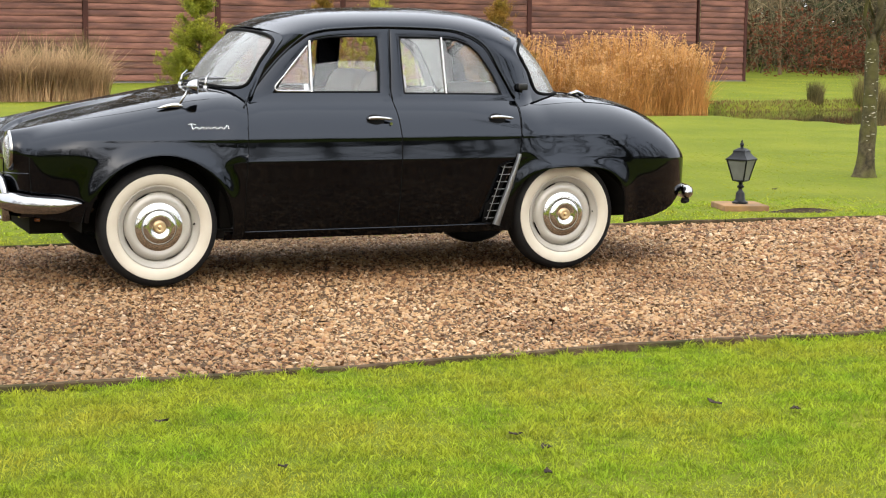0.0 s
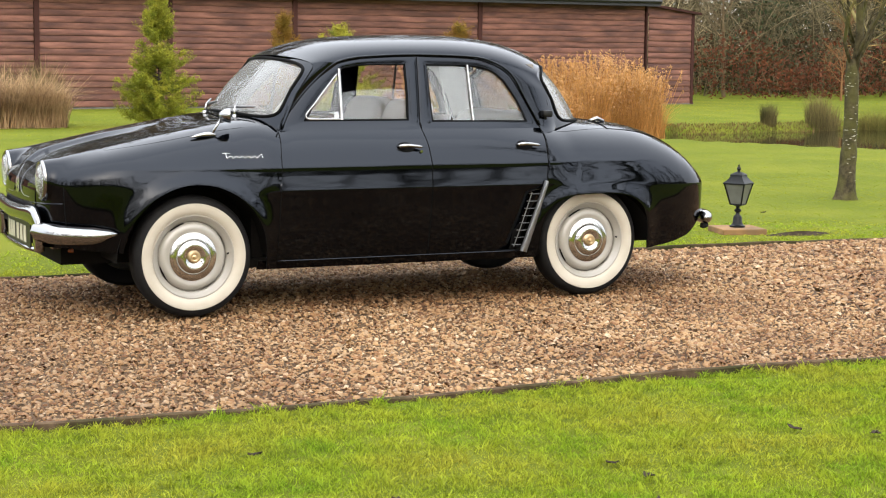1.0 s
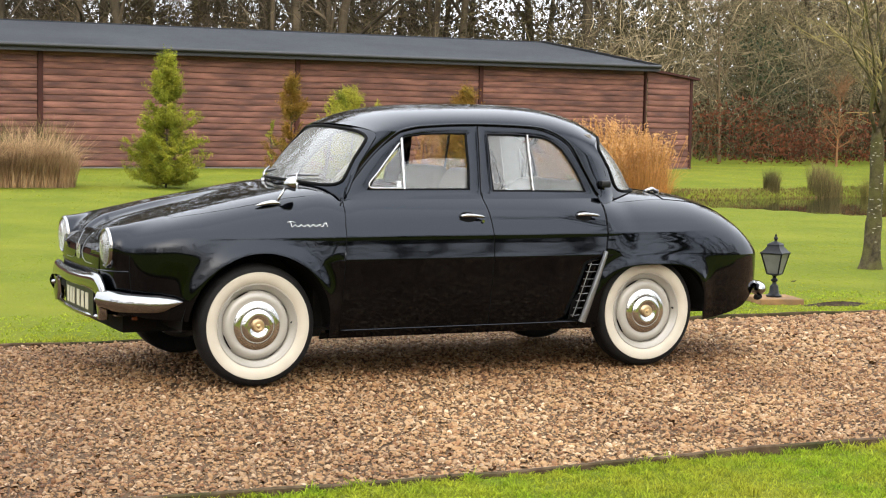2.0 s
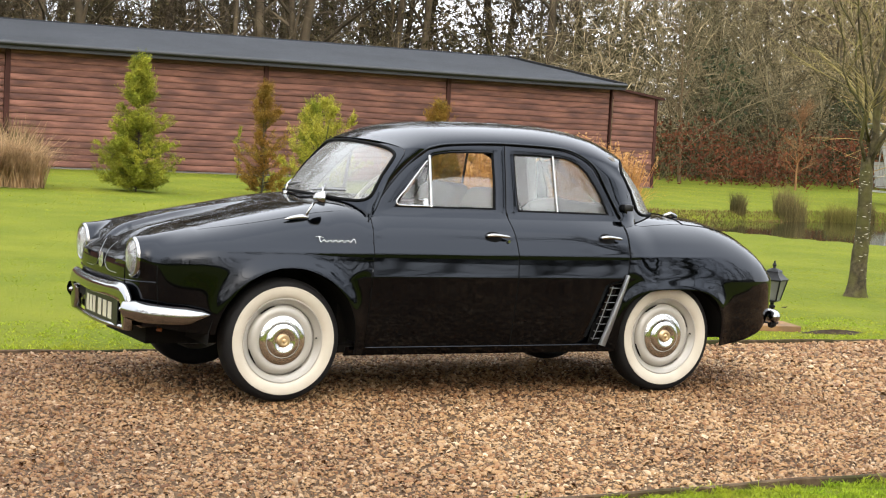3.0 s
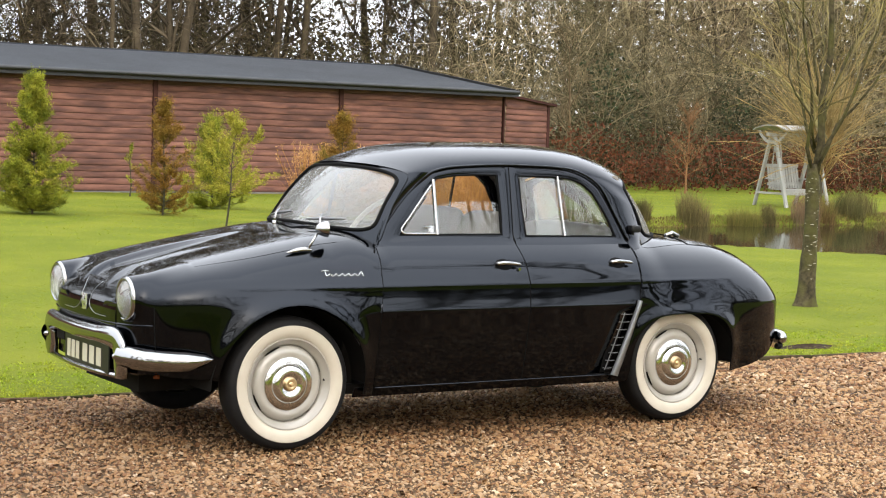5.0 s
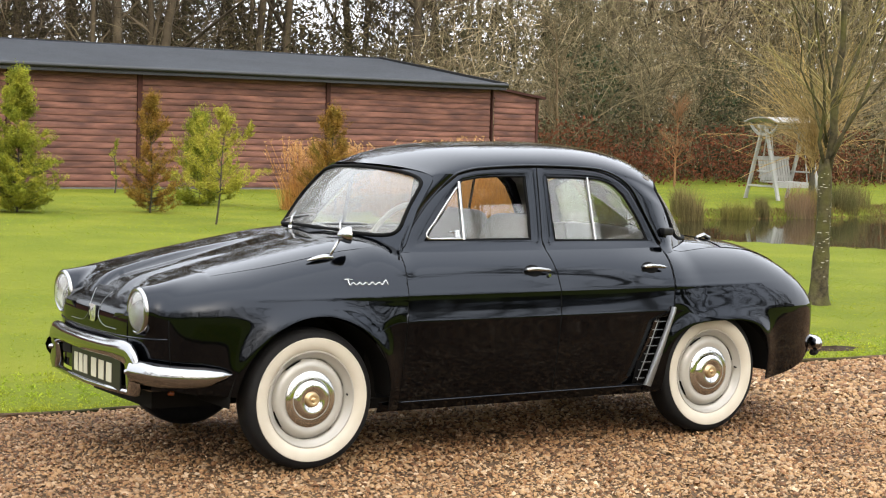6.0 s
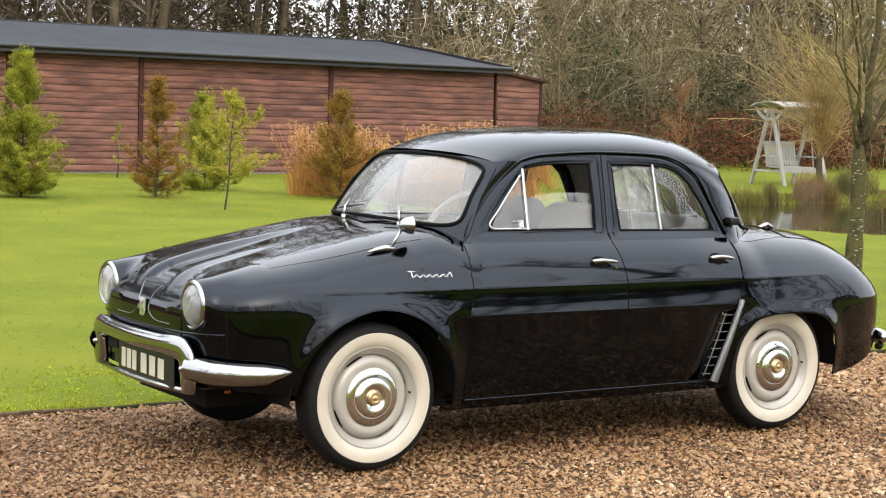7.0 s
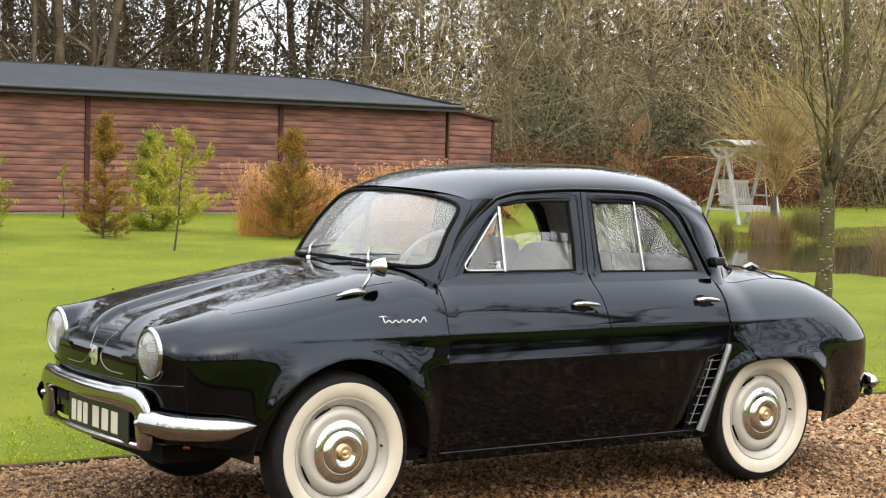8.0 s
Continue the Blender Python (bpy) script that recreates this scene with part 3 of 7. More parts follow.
def body_sections(parent, paint):
    # front fenders, nose and cowl
    xs = np.unique(np.concatenate([FRONT + 0.001 + 0.19 * (1 - np.cos(np.linspace(0, np.pi / 2, 16))), np.linspace(-1.70, -0.640, 46),
                                   -1.125 + 0.365 * np.cos(np.linspace(0.02, np.pi - 0.02, 40))]))
    for side in (-1, 1):
        rows, hood = [], []
        for x in xs:
            f0 = float(hood_edge(x))
            zb = float(arch(x))
            zw = float(waist(x))
            z0 = max(zw - 0.001, zb + 0.022)
            fe = float(side_y(x, z0)) / float(half_width(x)) if z0 > zw else 1.0
            fe = min(fe, 1.0)
            fr = f0 + 0.006 + (fe - f0 - 0.006) * (1 - (1 - np.linspace(0, 1, 80)) ** 1.5)
            up = top_skin(np.full(80, x), fr)
            zz = z0 + (zb - z0) * np.linspace(0, 1, 16)
            low = np.stack([np.full(16, x), -side_y(np.full(16, x), zz), zz], -1)
            col = np.concatenate([up, low])
            hi = col[:, 2] > zw
            col[:, 1] = np.where(hi & (np.abs(col[:, 1]) > 0.55 * half_width(x)), -np.maximum(-col[:, 1], side_y(col[:, 0], col[:, 2]) * (col[:, 2] < 0.80)), col[:, 1])
            edge = np.interp(col[:, 2], [0.25, 0.62, 0.80, 0.925, 0.96], [-0.6985, -0.6905, -0.6805, -0.659, -0.645])
            over = col[:, 0] > edge
            col[:, 1] = np.where(over & (np.abs(col[:, 1]) > 0.5), -np.maximum(side_y(edge, col[:, 2]), 0.5), col[:, 1])
            col[:, 0] = np.minimum(col[:, 0], edge)
            col[:, 1] -= lip(col[:, 0], col[:, 2])
            rows.append(col)
            hood.append(top_skin(np.full(25, x), np.linspace(0, f0, 25)))
        shell("front_fender", np.array(rows), paint, parent, side, label="glossy black front fender with rounded wheel arch")
        if side < 0:
            left_hood = np.array(hood)
    keep = (xs > FRONT + 0.004) & (xs < -0.83)
    H = left_hood[keep]
    full = np.concatenate([H[:, :0:-1], H * np.array([1, -1, 1])], 1)
    shell("hood", full, paint, parent, label="long black front lid with a sunken centre channel")
    cow = left_hood[xs >= -0.84]
    full = np.concatenate([cow[:, :0:-1], cow * np.array([1, -1, 1])], 1) - np.array([0, 0, 0.002])
    shell("cowl", full, paint, parent)
    # front panel below the lid
    gx = np.linspace(FRONT + 0.0005, -1.55, 400)
    def front_x(y, z):
        return float(np.interp(abs(y), np.maximum.accumulate(side_y(gx, np.full(400, z))), gx))
    P = np.array([[(front_x(y, z) + 0.004, y, z) for y in np.linspace(-0.56, 0.56, 61)] for z in np.linspace(0.36, 0.70, 26)])
    shell("front_panel", P, paint, parent, label="rounded black nose panel")
    a = Acc()
    a.tube([(front_x(y, 0.566) - 0.001, y, 0.566 + 0.012 * (abs(y) / 0.57) ** 2) for y in np.linspace(-0.57, 0.57, 41)], 0.0045, 8)
    part("nose_ledge", a, M_PAINT, parent, smooth=True)
    # rounded front of the lid between the headlamps
    def nose_x(y, z):
        return FRONT - 0.004 + 0.012 * (abs(y) / 0.4) ** 4 + 0.14 * max((z - 0.60) / 0.20, 0) ** 2.5
    P = np.array([[(nose_x(y, z), y, z) for y in np.linspace(-0.36, 0.36, 49)] for z in np.linspace(0.40, 0.752, 30)])
    shell("lid_front", P, paint, parent, label="rounded black front of the lid")
    for side in (-1, 1):
        a = Acc()
        line = path3([(0.095, 0.735), (0.062, 0.69), (0.055, 0.64), (0.085, 0.608), (0.15, 0.592), (0.26, 0.592)], 28)
        rim = [np.array((nose_x(y, z) - 0.0005, -y, z)) for y, z in line]
        a.tube(np.array(rim) * np.array([1, -side, 1]), 0.0014, 6)
        part("lid_edge", a, M_DULL, parent, "bright lower edge of the lid", smooth=True)
        seam = [(front_x(0.575, z) - 0.001, side * 0.575, z) for z in np.linspace(0.47, 0.66, 10)]
        a = Acc()
        a.tube(seam, 0.0022, 6)
        part("fender_seam", a, M_SEAL, parent, smooth=True)
    # rear quarters and tail
    xs = np.unique(np.concatenate([REAR - 0.001 - 0.22 * (1 - np.cos(np.linspace(0, np.pi / 2, 16))), np.linspace(0.70, 1.74, 44),
                                   1.147 + 0.345 * np.cos(np.linspace(0.02, np.pi - 0.02, 30))]))
    lid = []
    for side in (-1, 1):
        rows, decks = [], []
        for x in xs:
            f0 = 0.66 if x > 1.30 else 0.66 + 0.10 * min((1.30 - x) / 0.3, 1)
            w, c, m = half_width(x), crown(x), float(waist(x))
            py, pz = float(power_y(x)), 1 / float(power_z(x))
            zb = float(arch(x))
            z0 = max(m - 0.001, zb + 0.022)
            fe = min(float(side_y(x, z0)) / float(w), 1.0) if z0 > m else 1.0
            fr = f0 + 0.006 + (fe - f0 - 0.006) * (1 - (1 - np.linspace(0, 1, 80)) ** 1.5)
            up = np.stack([np.full(80, x), -w * fr, m + (c - m) * np.clip(1 - fr**py, 0, 1) ** pz], -1)
            zz = z0 + (zb - z0) * np.linspace(0, 1, 16)
            low = np.stack([np.full(16, x), -side_y(np.full(16, x), zz), zz], -1)
            col = np.concatenate([up, low])
            hi = (col[:, 2] > m) & (col[:, 2] < 0.80)
            col[:, 1] = np.where(hi, -np.maximum(-col[:, 1], side_y(col[:, 0], col[:, 2]) * hi), col[:, 1])
            col[:, 1] -= lip(col[:, 0], col[:, 2])
            # the front edge of the quarter slants down to the sill beside the rear door
            edge = np.interp(col[:, 2], [0.26, 0.614, 0.80, 0.90], [0.700, 0.829, 0.852, 0.872])
            col[:, 0] = np.maximum(col[:, 0], edge)
            col[:, 1] = -np.where(col[:, 0] > x, np.maximum(side_y(col[:, 0], col[:, 2]), 0), -col[:, 1])
            rows.append(col)
            f = np.linspace(0, f0, 16)
            decks.append(np.stack([np.full(16, x), -w * f, m + (c - m) * np.clip(1 - f**py, 0, 1) ** pz], -1))
        shell("rear_fender", np.array(rows), paint, parent, side, label="glossy black rear fender over the wheel")
        if side < 0:
            lid = np.array(decks)
    H = lid[(xs > 1.34)]
    H = H + np.array([0, 0, 0.003])
    full = np.concatenate([H[:, :0:-1], H * np.array([1, -1, 1])], 1)
    shell("engine_lid", full, paint, parent, label="black rear engine lid")
    H = lid[(xs > 0.86) & (xs < 1.35)]
    full = np.concatenate([H[:, :0:-1], H * np.array([1, -1, 1])], 1)
    shell("rear_deck", full, paint, parent)
    # sills
    for side in (-1, 1):
        xs = np.linspace(-0.80, 0.80, 30)
        zz = np.linspace(0.272, 0.225, 6)
        P = np.array([[(x, -side_y(x, z) + (0.272 - z) * 0.25, z) for z in zz] for x in xs])
        shell("sill", P, paint, parent, side)
        a = Acc()
        a.tube([(x, side * (float(side_y(x, 0.268)) + 0.002), 0.266) for x in np.linspace(-0.69, 0.69, 24)], 0.0045, 8)
        part("sill_lip", a, M_PAINT, parent, smooth=True)


# outlines of the doors and their windows, as x, z
FD_OUT = dict(bottom=[(-0.652, 0.925), (-0.25, 0.925), (0.138, 0.925)], rear=[(0.138, 0.925), (0.150, 1.10), (0.160, 1.307)],
              top=[(0.160, 1.307), (0.0, 1.304), (-0.162, 1.293), (-0.289, 1.268)], front=[(-0.289, 1.268), (-0.43, 1.172), (-0.565, 1.032), (-0.652, 0.925)])
FD_IN = dict(bottom=[(-0.498, 0.974), (-0.25, 0.974), (0.078, 0.974)], rear=[(0.078, 0.974), (0.088, 1.12), (0.088, 1.266)],
             top=[(0.088, 1.266), (-0.02, 1.266), (-0.15, 1.262), (-0.266, 1.246)], front=[(-0.266, 1.246), (-0.36, 1.152), (-0.44, 1.058), (-0.498, 0.974)])
RD_OUT = dict(bottom=[(0.144, 0.925), (0.5, 0.925), (0.868, 0.925)], rear=[(0.868, 0.925), (0.792, 1.068), (0.712, 1.205)],
              top=[(0.712, 1.205), (0.62, 1.262), (0.50, 1.294), (0.33, 1.303), (0.166, 1.306)], front=[(0.166, 1.306), (0.156, 1.10), (0.144, 0.925)])
RD_IN = dict(bottom=[(0.222, 0.966), (0.5, 0.964), (0.79, 0.960)], rear=[(0.79, 0.960), (0.748, 1.062), (0.672, 1.180)],
             top=[(0.672, 1.180), (0.60, 1.234), (0.52, 1.256), (0.36, 1.264), (0.217, 1.264)], front=[(0.217, 1.264), (0.217, 1.12), (0.222, 0.966)])
FD_EDGE = (curve([0.25, 0.62, 0.80, 0.925], [-0.6945, -0.6865, -0.6765, -0.655]), curve([0.25, 0.5, 0.72, 0.85, 0.925], [0.140, 0.146, 0.148, 0.144, 0.138]))
RD_EDGE = (curve([0.25, 0.5, 0.72, 0.85, 0.925], [0.146, 0.152, 0.154, 0.150, 0.144]), curve([0.25, 0.262, 0.614, 0.80, 0.90, 0.925], [0.690, 0.694, 0.822, 0.846, 0.864, 0.867]))


def ring_of(outline, n=16):
    pts = []
    for k in ("bottom", "rear", "top", "front"):
        pts.append(path3(outline[k], n)[:-1])
    return np.concatenate(pts)


def on_side(xz, out=0.0):
    xz = np.asarray(xz, float)
    return np.stack([xz[..., 0], -flank(xz[..., 0], xz[..., 1]) - out, xz[..., 1]], -1)


def build_door(name, outer, inner, edges, paint, parent, side, vent=False, label=""):
    zz = np.unique(np.concatenate([np.linspace(0.268, 0.925, 40), [ZM - 0.004, ZM, ZM + 0.004, 0.723, 0.734, 0.745, 0.76]]))
    u = np.linspace(0, 1, 40)
    P = np.array([[(e0 + (e1 - e0) * t, z) for t in u] for z, e0, e1 in ((z, float(edges[0](z)), float(edges[1](z))) for z in zz)])
    Q = on_side(P, 0.001)
    if vent:
        # hollow that leads the air to the grille
        xr = np.array([float(edges[1](z)) for z in zz])[:, None]
        d = np.clip(1 - (xr - P[..., 0]) / 0.17, 0, 1) * np.clip((0.612 - P[..., 1]) / 0.03, 0, 1)
        Q[..., 1] += 0.055 * d**1.3
    door = shell(name, Q, paint, parent, side, label=label)
    o, i = ring_of(outer), ring_of(inner)
    R = np.stack([on_side(o + (i - o) * t, 0.001 + 0.004 * np.sin(np.pi * min(t * 1.15, 1.0)) - (0.012 if t == 1 else 0)) for t in (0, 0.12, 0.4, 0.7, 0.86, 0.93, 1)])
    R = np.concatenate([R, R[:, :1]], 1)
    shell("door_frame", R, paint, door, side, centre_z=0.8, sharp=50)
    # rubber round the glass
    seal = on_side(np.concatenate([i, i[:1]]), -0.006)
    if side > 0:
        seal = seal * np.array([1, -1, 1])
    a = Acc()
    a.tube(seal, 0.007, 6)
    part("window_seal", a, M_SEAL, door, smooth=True)
    return door


def pane(name, outline, parent, side, inset=0.012, material=None):
    pts = on_side(outline, -inset)
    if side > 0:
        pts = (pts * np.array([1, -1, 1]))[::-1]
    a = Acc()
    a.add(pts, [list(range(len(pts)))])
    ob = part(name, a, material or M_GLASS, parent, thick=0.004)
    ob.visible_shadow = False
    return ob


def strip(a, pts, width, depth, nrm):
    """A flat bar with rounded face along pts; nrm: the way it faces."""
    pts = np.asarray(pts, float)
    t = np.gradient(pts, axis=0)
    t /= np.linalg.norm(t, axis=1, keepdims=True)
    nrm = np.broadcast_to(np.asarray(nrm, float), pts.shape)
    b = np.cross(t, nrm)
    b /= np.linalg.norm(b, axis=1, keepdims=True)
    w = np.broadcast_to(np.asarray(width, float), (len(pts),))[:, None]
    sec = [(-0.5, 0), (-0.42, 0.7), (-0.2, 1), (0.2, 1), (0.42, 0.7), (0.5, 0)]
    P = np.stack([pts + b * w * s + nrm * depth * d for s, d in sec], 1)
    a.grid(np.concatenate([P, P[:, :1]], 1))


def wheel(parent, x, y, out, turn=0.0):
    """One wheel with its tyre; out: -1 where the hub cap faces left."""
    w = new("wheel")
    w.parent = parent
    w.matrix_local = pose(x, y, 0.306, 0, 0, turn) @ Matrix.Diagonal((1, -out, 1, 1))
    # outward is -y in the wheel's own space
    def ring(name, prof, material, n=72, label="", sharp=40):
        a = Acc()
        a.lathe([(r, -h) for r, h in prof], "y", n=n)
        return part(name, a, material, w, label, smooth=True, sharp=sharp, weld=True)
    tyre = ring("tyre", [(0.215, -0.06), (0.25, -0.072), (0.285, -0.070), (0.300, -0.055), (0.306, -0.03), (0.3065, 0), (0.306, 0.03), (0.300, 0.052),
                         (0.290, 0.064), (0.276, 0.070), (0.268, 0.0715)], M_RUBBER, 96, "black tyre with broad whitewall")
    ring("whitewall", [(0.2685, 0.0712), (0.2665, 0.0745), (0.255, 0.0755), (0.235, 0.073), (0.218, 0.067), (0.211, 0.060)], M_WHITEWALL, 96, "cream whitewall band")
    ring("rim", [(0.2125, 0.058), (0.210, 0.064), (0.205, 0.0635), (0.200, 0.056), (0.192, 0.046), (0.184, 0.040), (0.178, 0.034), (0.176, 0.020)], M_RIM, 72, "painted steel rim")
    ring("wheel_disc", [(0.178, 0.016), (0.172, 0.030), (0.165, 0.043), (0.152, 0.052), (0.138, 0.053), (0.126, 0.049), (0.10, 0.040), (0.0, 0.040)], M_RIM, 72)
    ring("hub_cap", [(0.122, 0.047), (0.121, 0.053), (0.114, 0.058), (0.102, 0.061), (0.090, 0.062), (0.087, 0.067), (0.080, 0.075), (0.068, 0.080), (0.054, 0.081), (0.044, 0.077), (0.030, 0.072)], M_HUB, 72, "stepped chrome hub cap", 30)
    ring("cap_centre", [(0.031, 0.070), (0.030, 0.079), (0.027, 0.0825), (0.017, 0.084), (0.012, 0.082), (0.010, 0.083), (0.008, 0.091), (0.0, 0.092)], M_BRASS, 40, "brass-coloured hub cap centre")
    for k in range(4):
        a = Acc()
        t0 = radians(28 + 90 * k)
        ts = np.linspace(t0 - 0.23, t0 + 0.23, 9)
        P = np.array([[(r * np.cos(t), -h, r * np.sin(t)) for r, h in ((0.1745, 0.0320), (0.1715 + 0.002 * abs(t - t0) / 0.23, 0.0375), (0.1690 + 0.0035 * abs(t - t0) / 0.23, 0.0420))] for t in ts])
        a.grid(P)
        part("slot", a, M_SEAL, w, "dark ventilation slot")
    a = Acc()
    a.tube([(0.186, -0.04, 0.01), (0.176, -0.062, 0.01)], 0.004, 8)
    part("valve", a, M_SEAL, w)
    a = Acc()
    a.lathe([(0.0, 0.02), (0.17, 0.02), (0.17, 0.06), (0.0, 0.06)], "y", n=32)
    part("brake_drum", a, M_DARK, w, smooth=True, sharp=40)
    return w


def ws_point(u, v):
    """Windscreen surface; u from -1 (left) to 1, v from base to header."""
    yb, yt = 0.575, 0.500
    y = u * (yb + (yt - yb) * v)
    xb, zb = -0.800 + 0.165 * np.abs(u) ** 2.4, 1.000 - 0.030 * np.abs(u) ** 2.2
    xt, zt = -0.520 + 0.085 * np.abs(u) ** 2.2, 1.305 - 0.043 * np.abs(u) ** 2.4
    bulge = 0.020 * np.sin(np.pi * v)
    return np.stack([xb + (xt - xb) * v - bulge * 0.7, y, zb + (zt - zb) * v + bulge * 0.7], -1)


def rw_point(u, v):
    yb, yt = 0.512, 0.446
    y = u * (yb + (yt - yb) * v)
    xb, zb = 1.325 - 0.330 * np.abs(u) ** 2.6, 0.955 - 0.022 * np.abs(u) ** 2
    xt, zt = 1.070 - 0.170 * np.abs(u) ** 2.2, 1.285 - 0.080 * np.abs(u) ** 2.4
    bulge = 0.022 * np.sin(np.pi * v)
    return np.stack([xb + (xt - xb) * v + bulge * 0.7, y, zb + (zt - zb) * v + bulge * 0.7], -1)


def rounded(u_max, v0, v1, n=48, power=6):
    """A rounded rectangle in u, v."""
    t = np.linspace(0, 2 * np.pi, n, endpoint=False)
    c, s = np.cos(t), np.sin(t)
    u = u_max * np.sign(c) * np.abs(c) ** (2 / power)
    v = (v0 + v1) / 2 + (v1 - v0) / 2 * np.sign(s) * np.abs(s) ** (2 / power)
    return u, v


def screen(parent, fn, name, label):
    u, v = rounded(0.958, 0.02, 0.955, power=8)
    gu, gv = np.meshgrid(np.linspace(-0.965, 0.965, 31), np.linspace(0.01, 0.965, 13), indexing="ij")
    sheet = fn(gu, gv)
    sheet = sheet + np.array([0.006 if sheet[..., 0].mean() < 0 else -0.006, 0, -0.006])
    g = shell(name, sheet, M_SCREEN_GLASS, parent, thick=0.004, label=label, centre_z=0.8)
    g.visible_shadow = False
    # painted surround, from the opening to the roof, pillars and cowl
    u2, v2 = rounded(1.03, -0.14, 1.03, power=14)
    R = np.array([fn(u + (u2 - u) * s, v + (v2 - v) * s) for s in (0, 0.5, 1)])
    R = np.concatenate([R, R[:, :1]], 1)
    shell("surround", R, M_PAINT, g, thick=0.008, centre_z=0.8)
    a = Acc()
    loop = fn(u, v)
    a.tube(np.concatenate([loop, loop[:2]]), 0.009, 8)
    part("seal", a, M_SEAL, g, smooth=True)
    return g


def build_roof(parent):
    E = path3([(-0.435, 1.262), (-0.289, 1.277), (-0.162, 1.300), (0.146, 1.315), (0.40, 1.310), (0.60, 1.286), (0.76, 1.252), (0.898, 1.206)], 50)
    C = path3([(-0.525, 1.308), (-0.46, 1.343), (-0.36, 1.374), (-0.2, 1.403), (0.1, 1.420), (0.4, 1.424), (0.65, 1.411), (0.83, 1.383), (0.97, 1.340), (1.072, 1.285)], 50)
    E, C = eased(E, 8), eased(C, 12)
    ye = house_y(E[:, 1], E[:, 0]) + 0.006
    blend = np.clip((E[:, 0] - 0.6) / 0.298, 0, 1) ** 1.5
    ye = ye * (1 - blend) + 0.462 * blend
    ys = np.sin(np.linspace(-np.pi / 2, np.pi / 2, 45))
    rows = []
    for (ex, ez), (cx, cz), y0 in zip(E, C, ye):
        k = np.abs(ys)
        z = ez + (cz - ez) * np.clip(1 - k**2.5, 0, 1) ** 0.62
        x = ex + (cx - ex) * (1 - k**2)
        rows.append(np.stack([x, ys * y0, z], -1))
    P = np.array(rows)
    inner = P[3:-7, 2:-2] * np.array([1, 0.96, 1]) - np.array([0, 0, 0.024])
    a = Acc()
    a.grid(inner)
    part("headlining", a, M_HEAD, parent, "beige cloth headlining", smooth=True)
    # roof skin and rear pillars are one pressing
    skin = Acc()
    skin.grid(P)
    sel = E[:, 0] >= 0.54
    Es, ys_e = E[sel], ye[sel]
    m, n = len(Es), 26
    door = path3([(0.56, 1.283), (0.62, 1.262), (0.712, 1.207), (0.794, 1.068), (0.871, 0.925), (0.876, 0.895)], n)
    d3 = on_side(door)
    r = rw_point(np.ones(n), np.linspace(1.03, -0.06, n))
    r[:, 1] = -np.abs(r[:, 1])
    edge = np.stack([Es[:, 0], -ys_e, Es[:, 1]], -1)
    t = ((Es[:, 0] - Es[0, 0]) / (Es[-1, 0] - Es[0, 0]))[:, None]
    first = d3[0] + (r[0] - d3[0]) * t
    rows = []
    for k in range(n):
        p = d3[k] + (r[k] - d3[k]) * t
        p[:, 1] -= 0.016 * np.sin(np.pi * t[:, 0]) * min(1, k / 9)
        rows.append(p + (edge - first) * max(0, 1 - k / 16) ** 1.5)
    Q = np.array(rows)
    skin.grid(Q)
    skin.grid((Q * np.array([1, -1, 1]))[::-1])
    me = skin.mesh("roof", M_PAINT, True)
    bm = bmesh.new()
    bm.from_mesh(me)
    bmesh.ops.remove_doubles(bm, verts=bm.verts, dist=0.0005)
    bmesh.ops.recalc_face_normals(bm, faces=bm.faces)
    if sum(f.normal.z * f.calc_area() for f in bm.faces) < 0:
        bmesh.ops.reverse_faces(bm, faces=bm.faces)
    bm.to_mesh(me)
    bm.free()
    part("roof", me, M_PAINT, parent, "domed black roof panel with rear pillars", thick=0.006)
    for side in (-1, 1):
        # pillar beside the windscreen
        d = path3(FD_OUT["front"] + [(-0.678, 0.895)], 24)[::-1]
        w = ws_point(np.full(24, 1.0), np.linspace(-0.16, 1.03, 24))
        w[:, 1] = -np.abs(w[:, 1])
        dd = on_side(d)
        P = np.stack([w + (dd - w) * t + np.array([-0.006, -0.014, 0.006]) * math.sin(math.pi * t) ** 0.8 for t in np.linspace(0, 1, 9)], 1)
        shell("windscreen_pillar", P, M_PAINT, parent, side, centre_z=0.8)
        # gutter over the doors
        line = path3([(-0.66, 0.93), (-0.57, 1.04), (-0.43, 1.182), (-0.289, 1.279), (-0.162, 1.303), (0.16, 1.317), (0.36, 1.314), (0.52, 1.305), (0.64, 1.270), (0.725, 1.21), (0.80, 1.072), (0.87, 0.94)], 60)
        g = on_side(line, 0.006)
        if side > 0:
            g = g * np.array([1, -1, 1])
        a = Acc()
        a.tube(g, 0.0065, 8)
        part("gutter", a, M_PAINT, parent, smooth=True)
        # dark tube that stands in for the joint shadow under the gutter
        line = on_side(np.concatenate([path3(FD_OUT["front"], 16)[::-1], path3(FD_OUT["top"], 16)[::-1][1:], path3(RD_OUT["top"], 16)[::-1], path3(RD_OUT["rear"], 12)[::-1][1:]]), -0.004)
        if side > 0:
            line = line * np.array([1, -1, 1])
        a = Acc()
        a.tube(line, 0.006, 6)
        part("door_rubber", a, M_SEAL, parent, smooth=True)


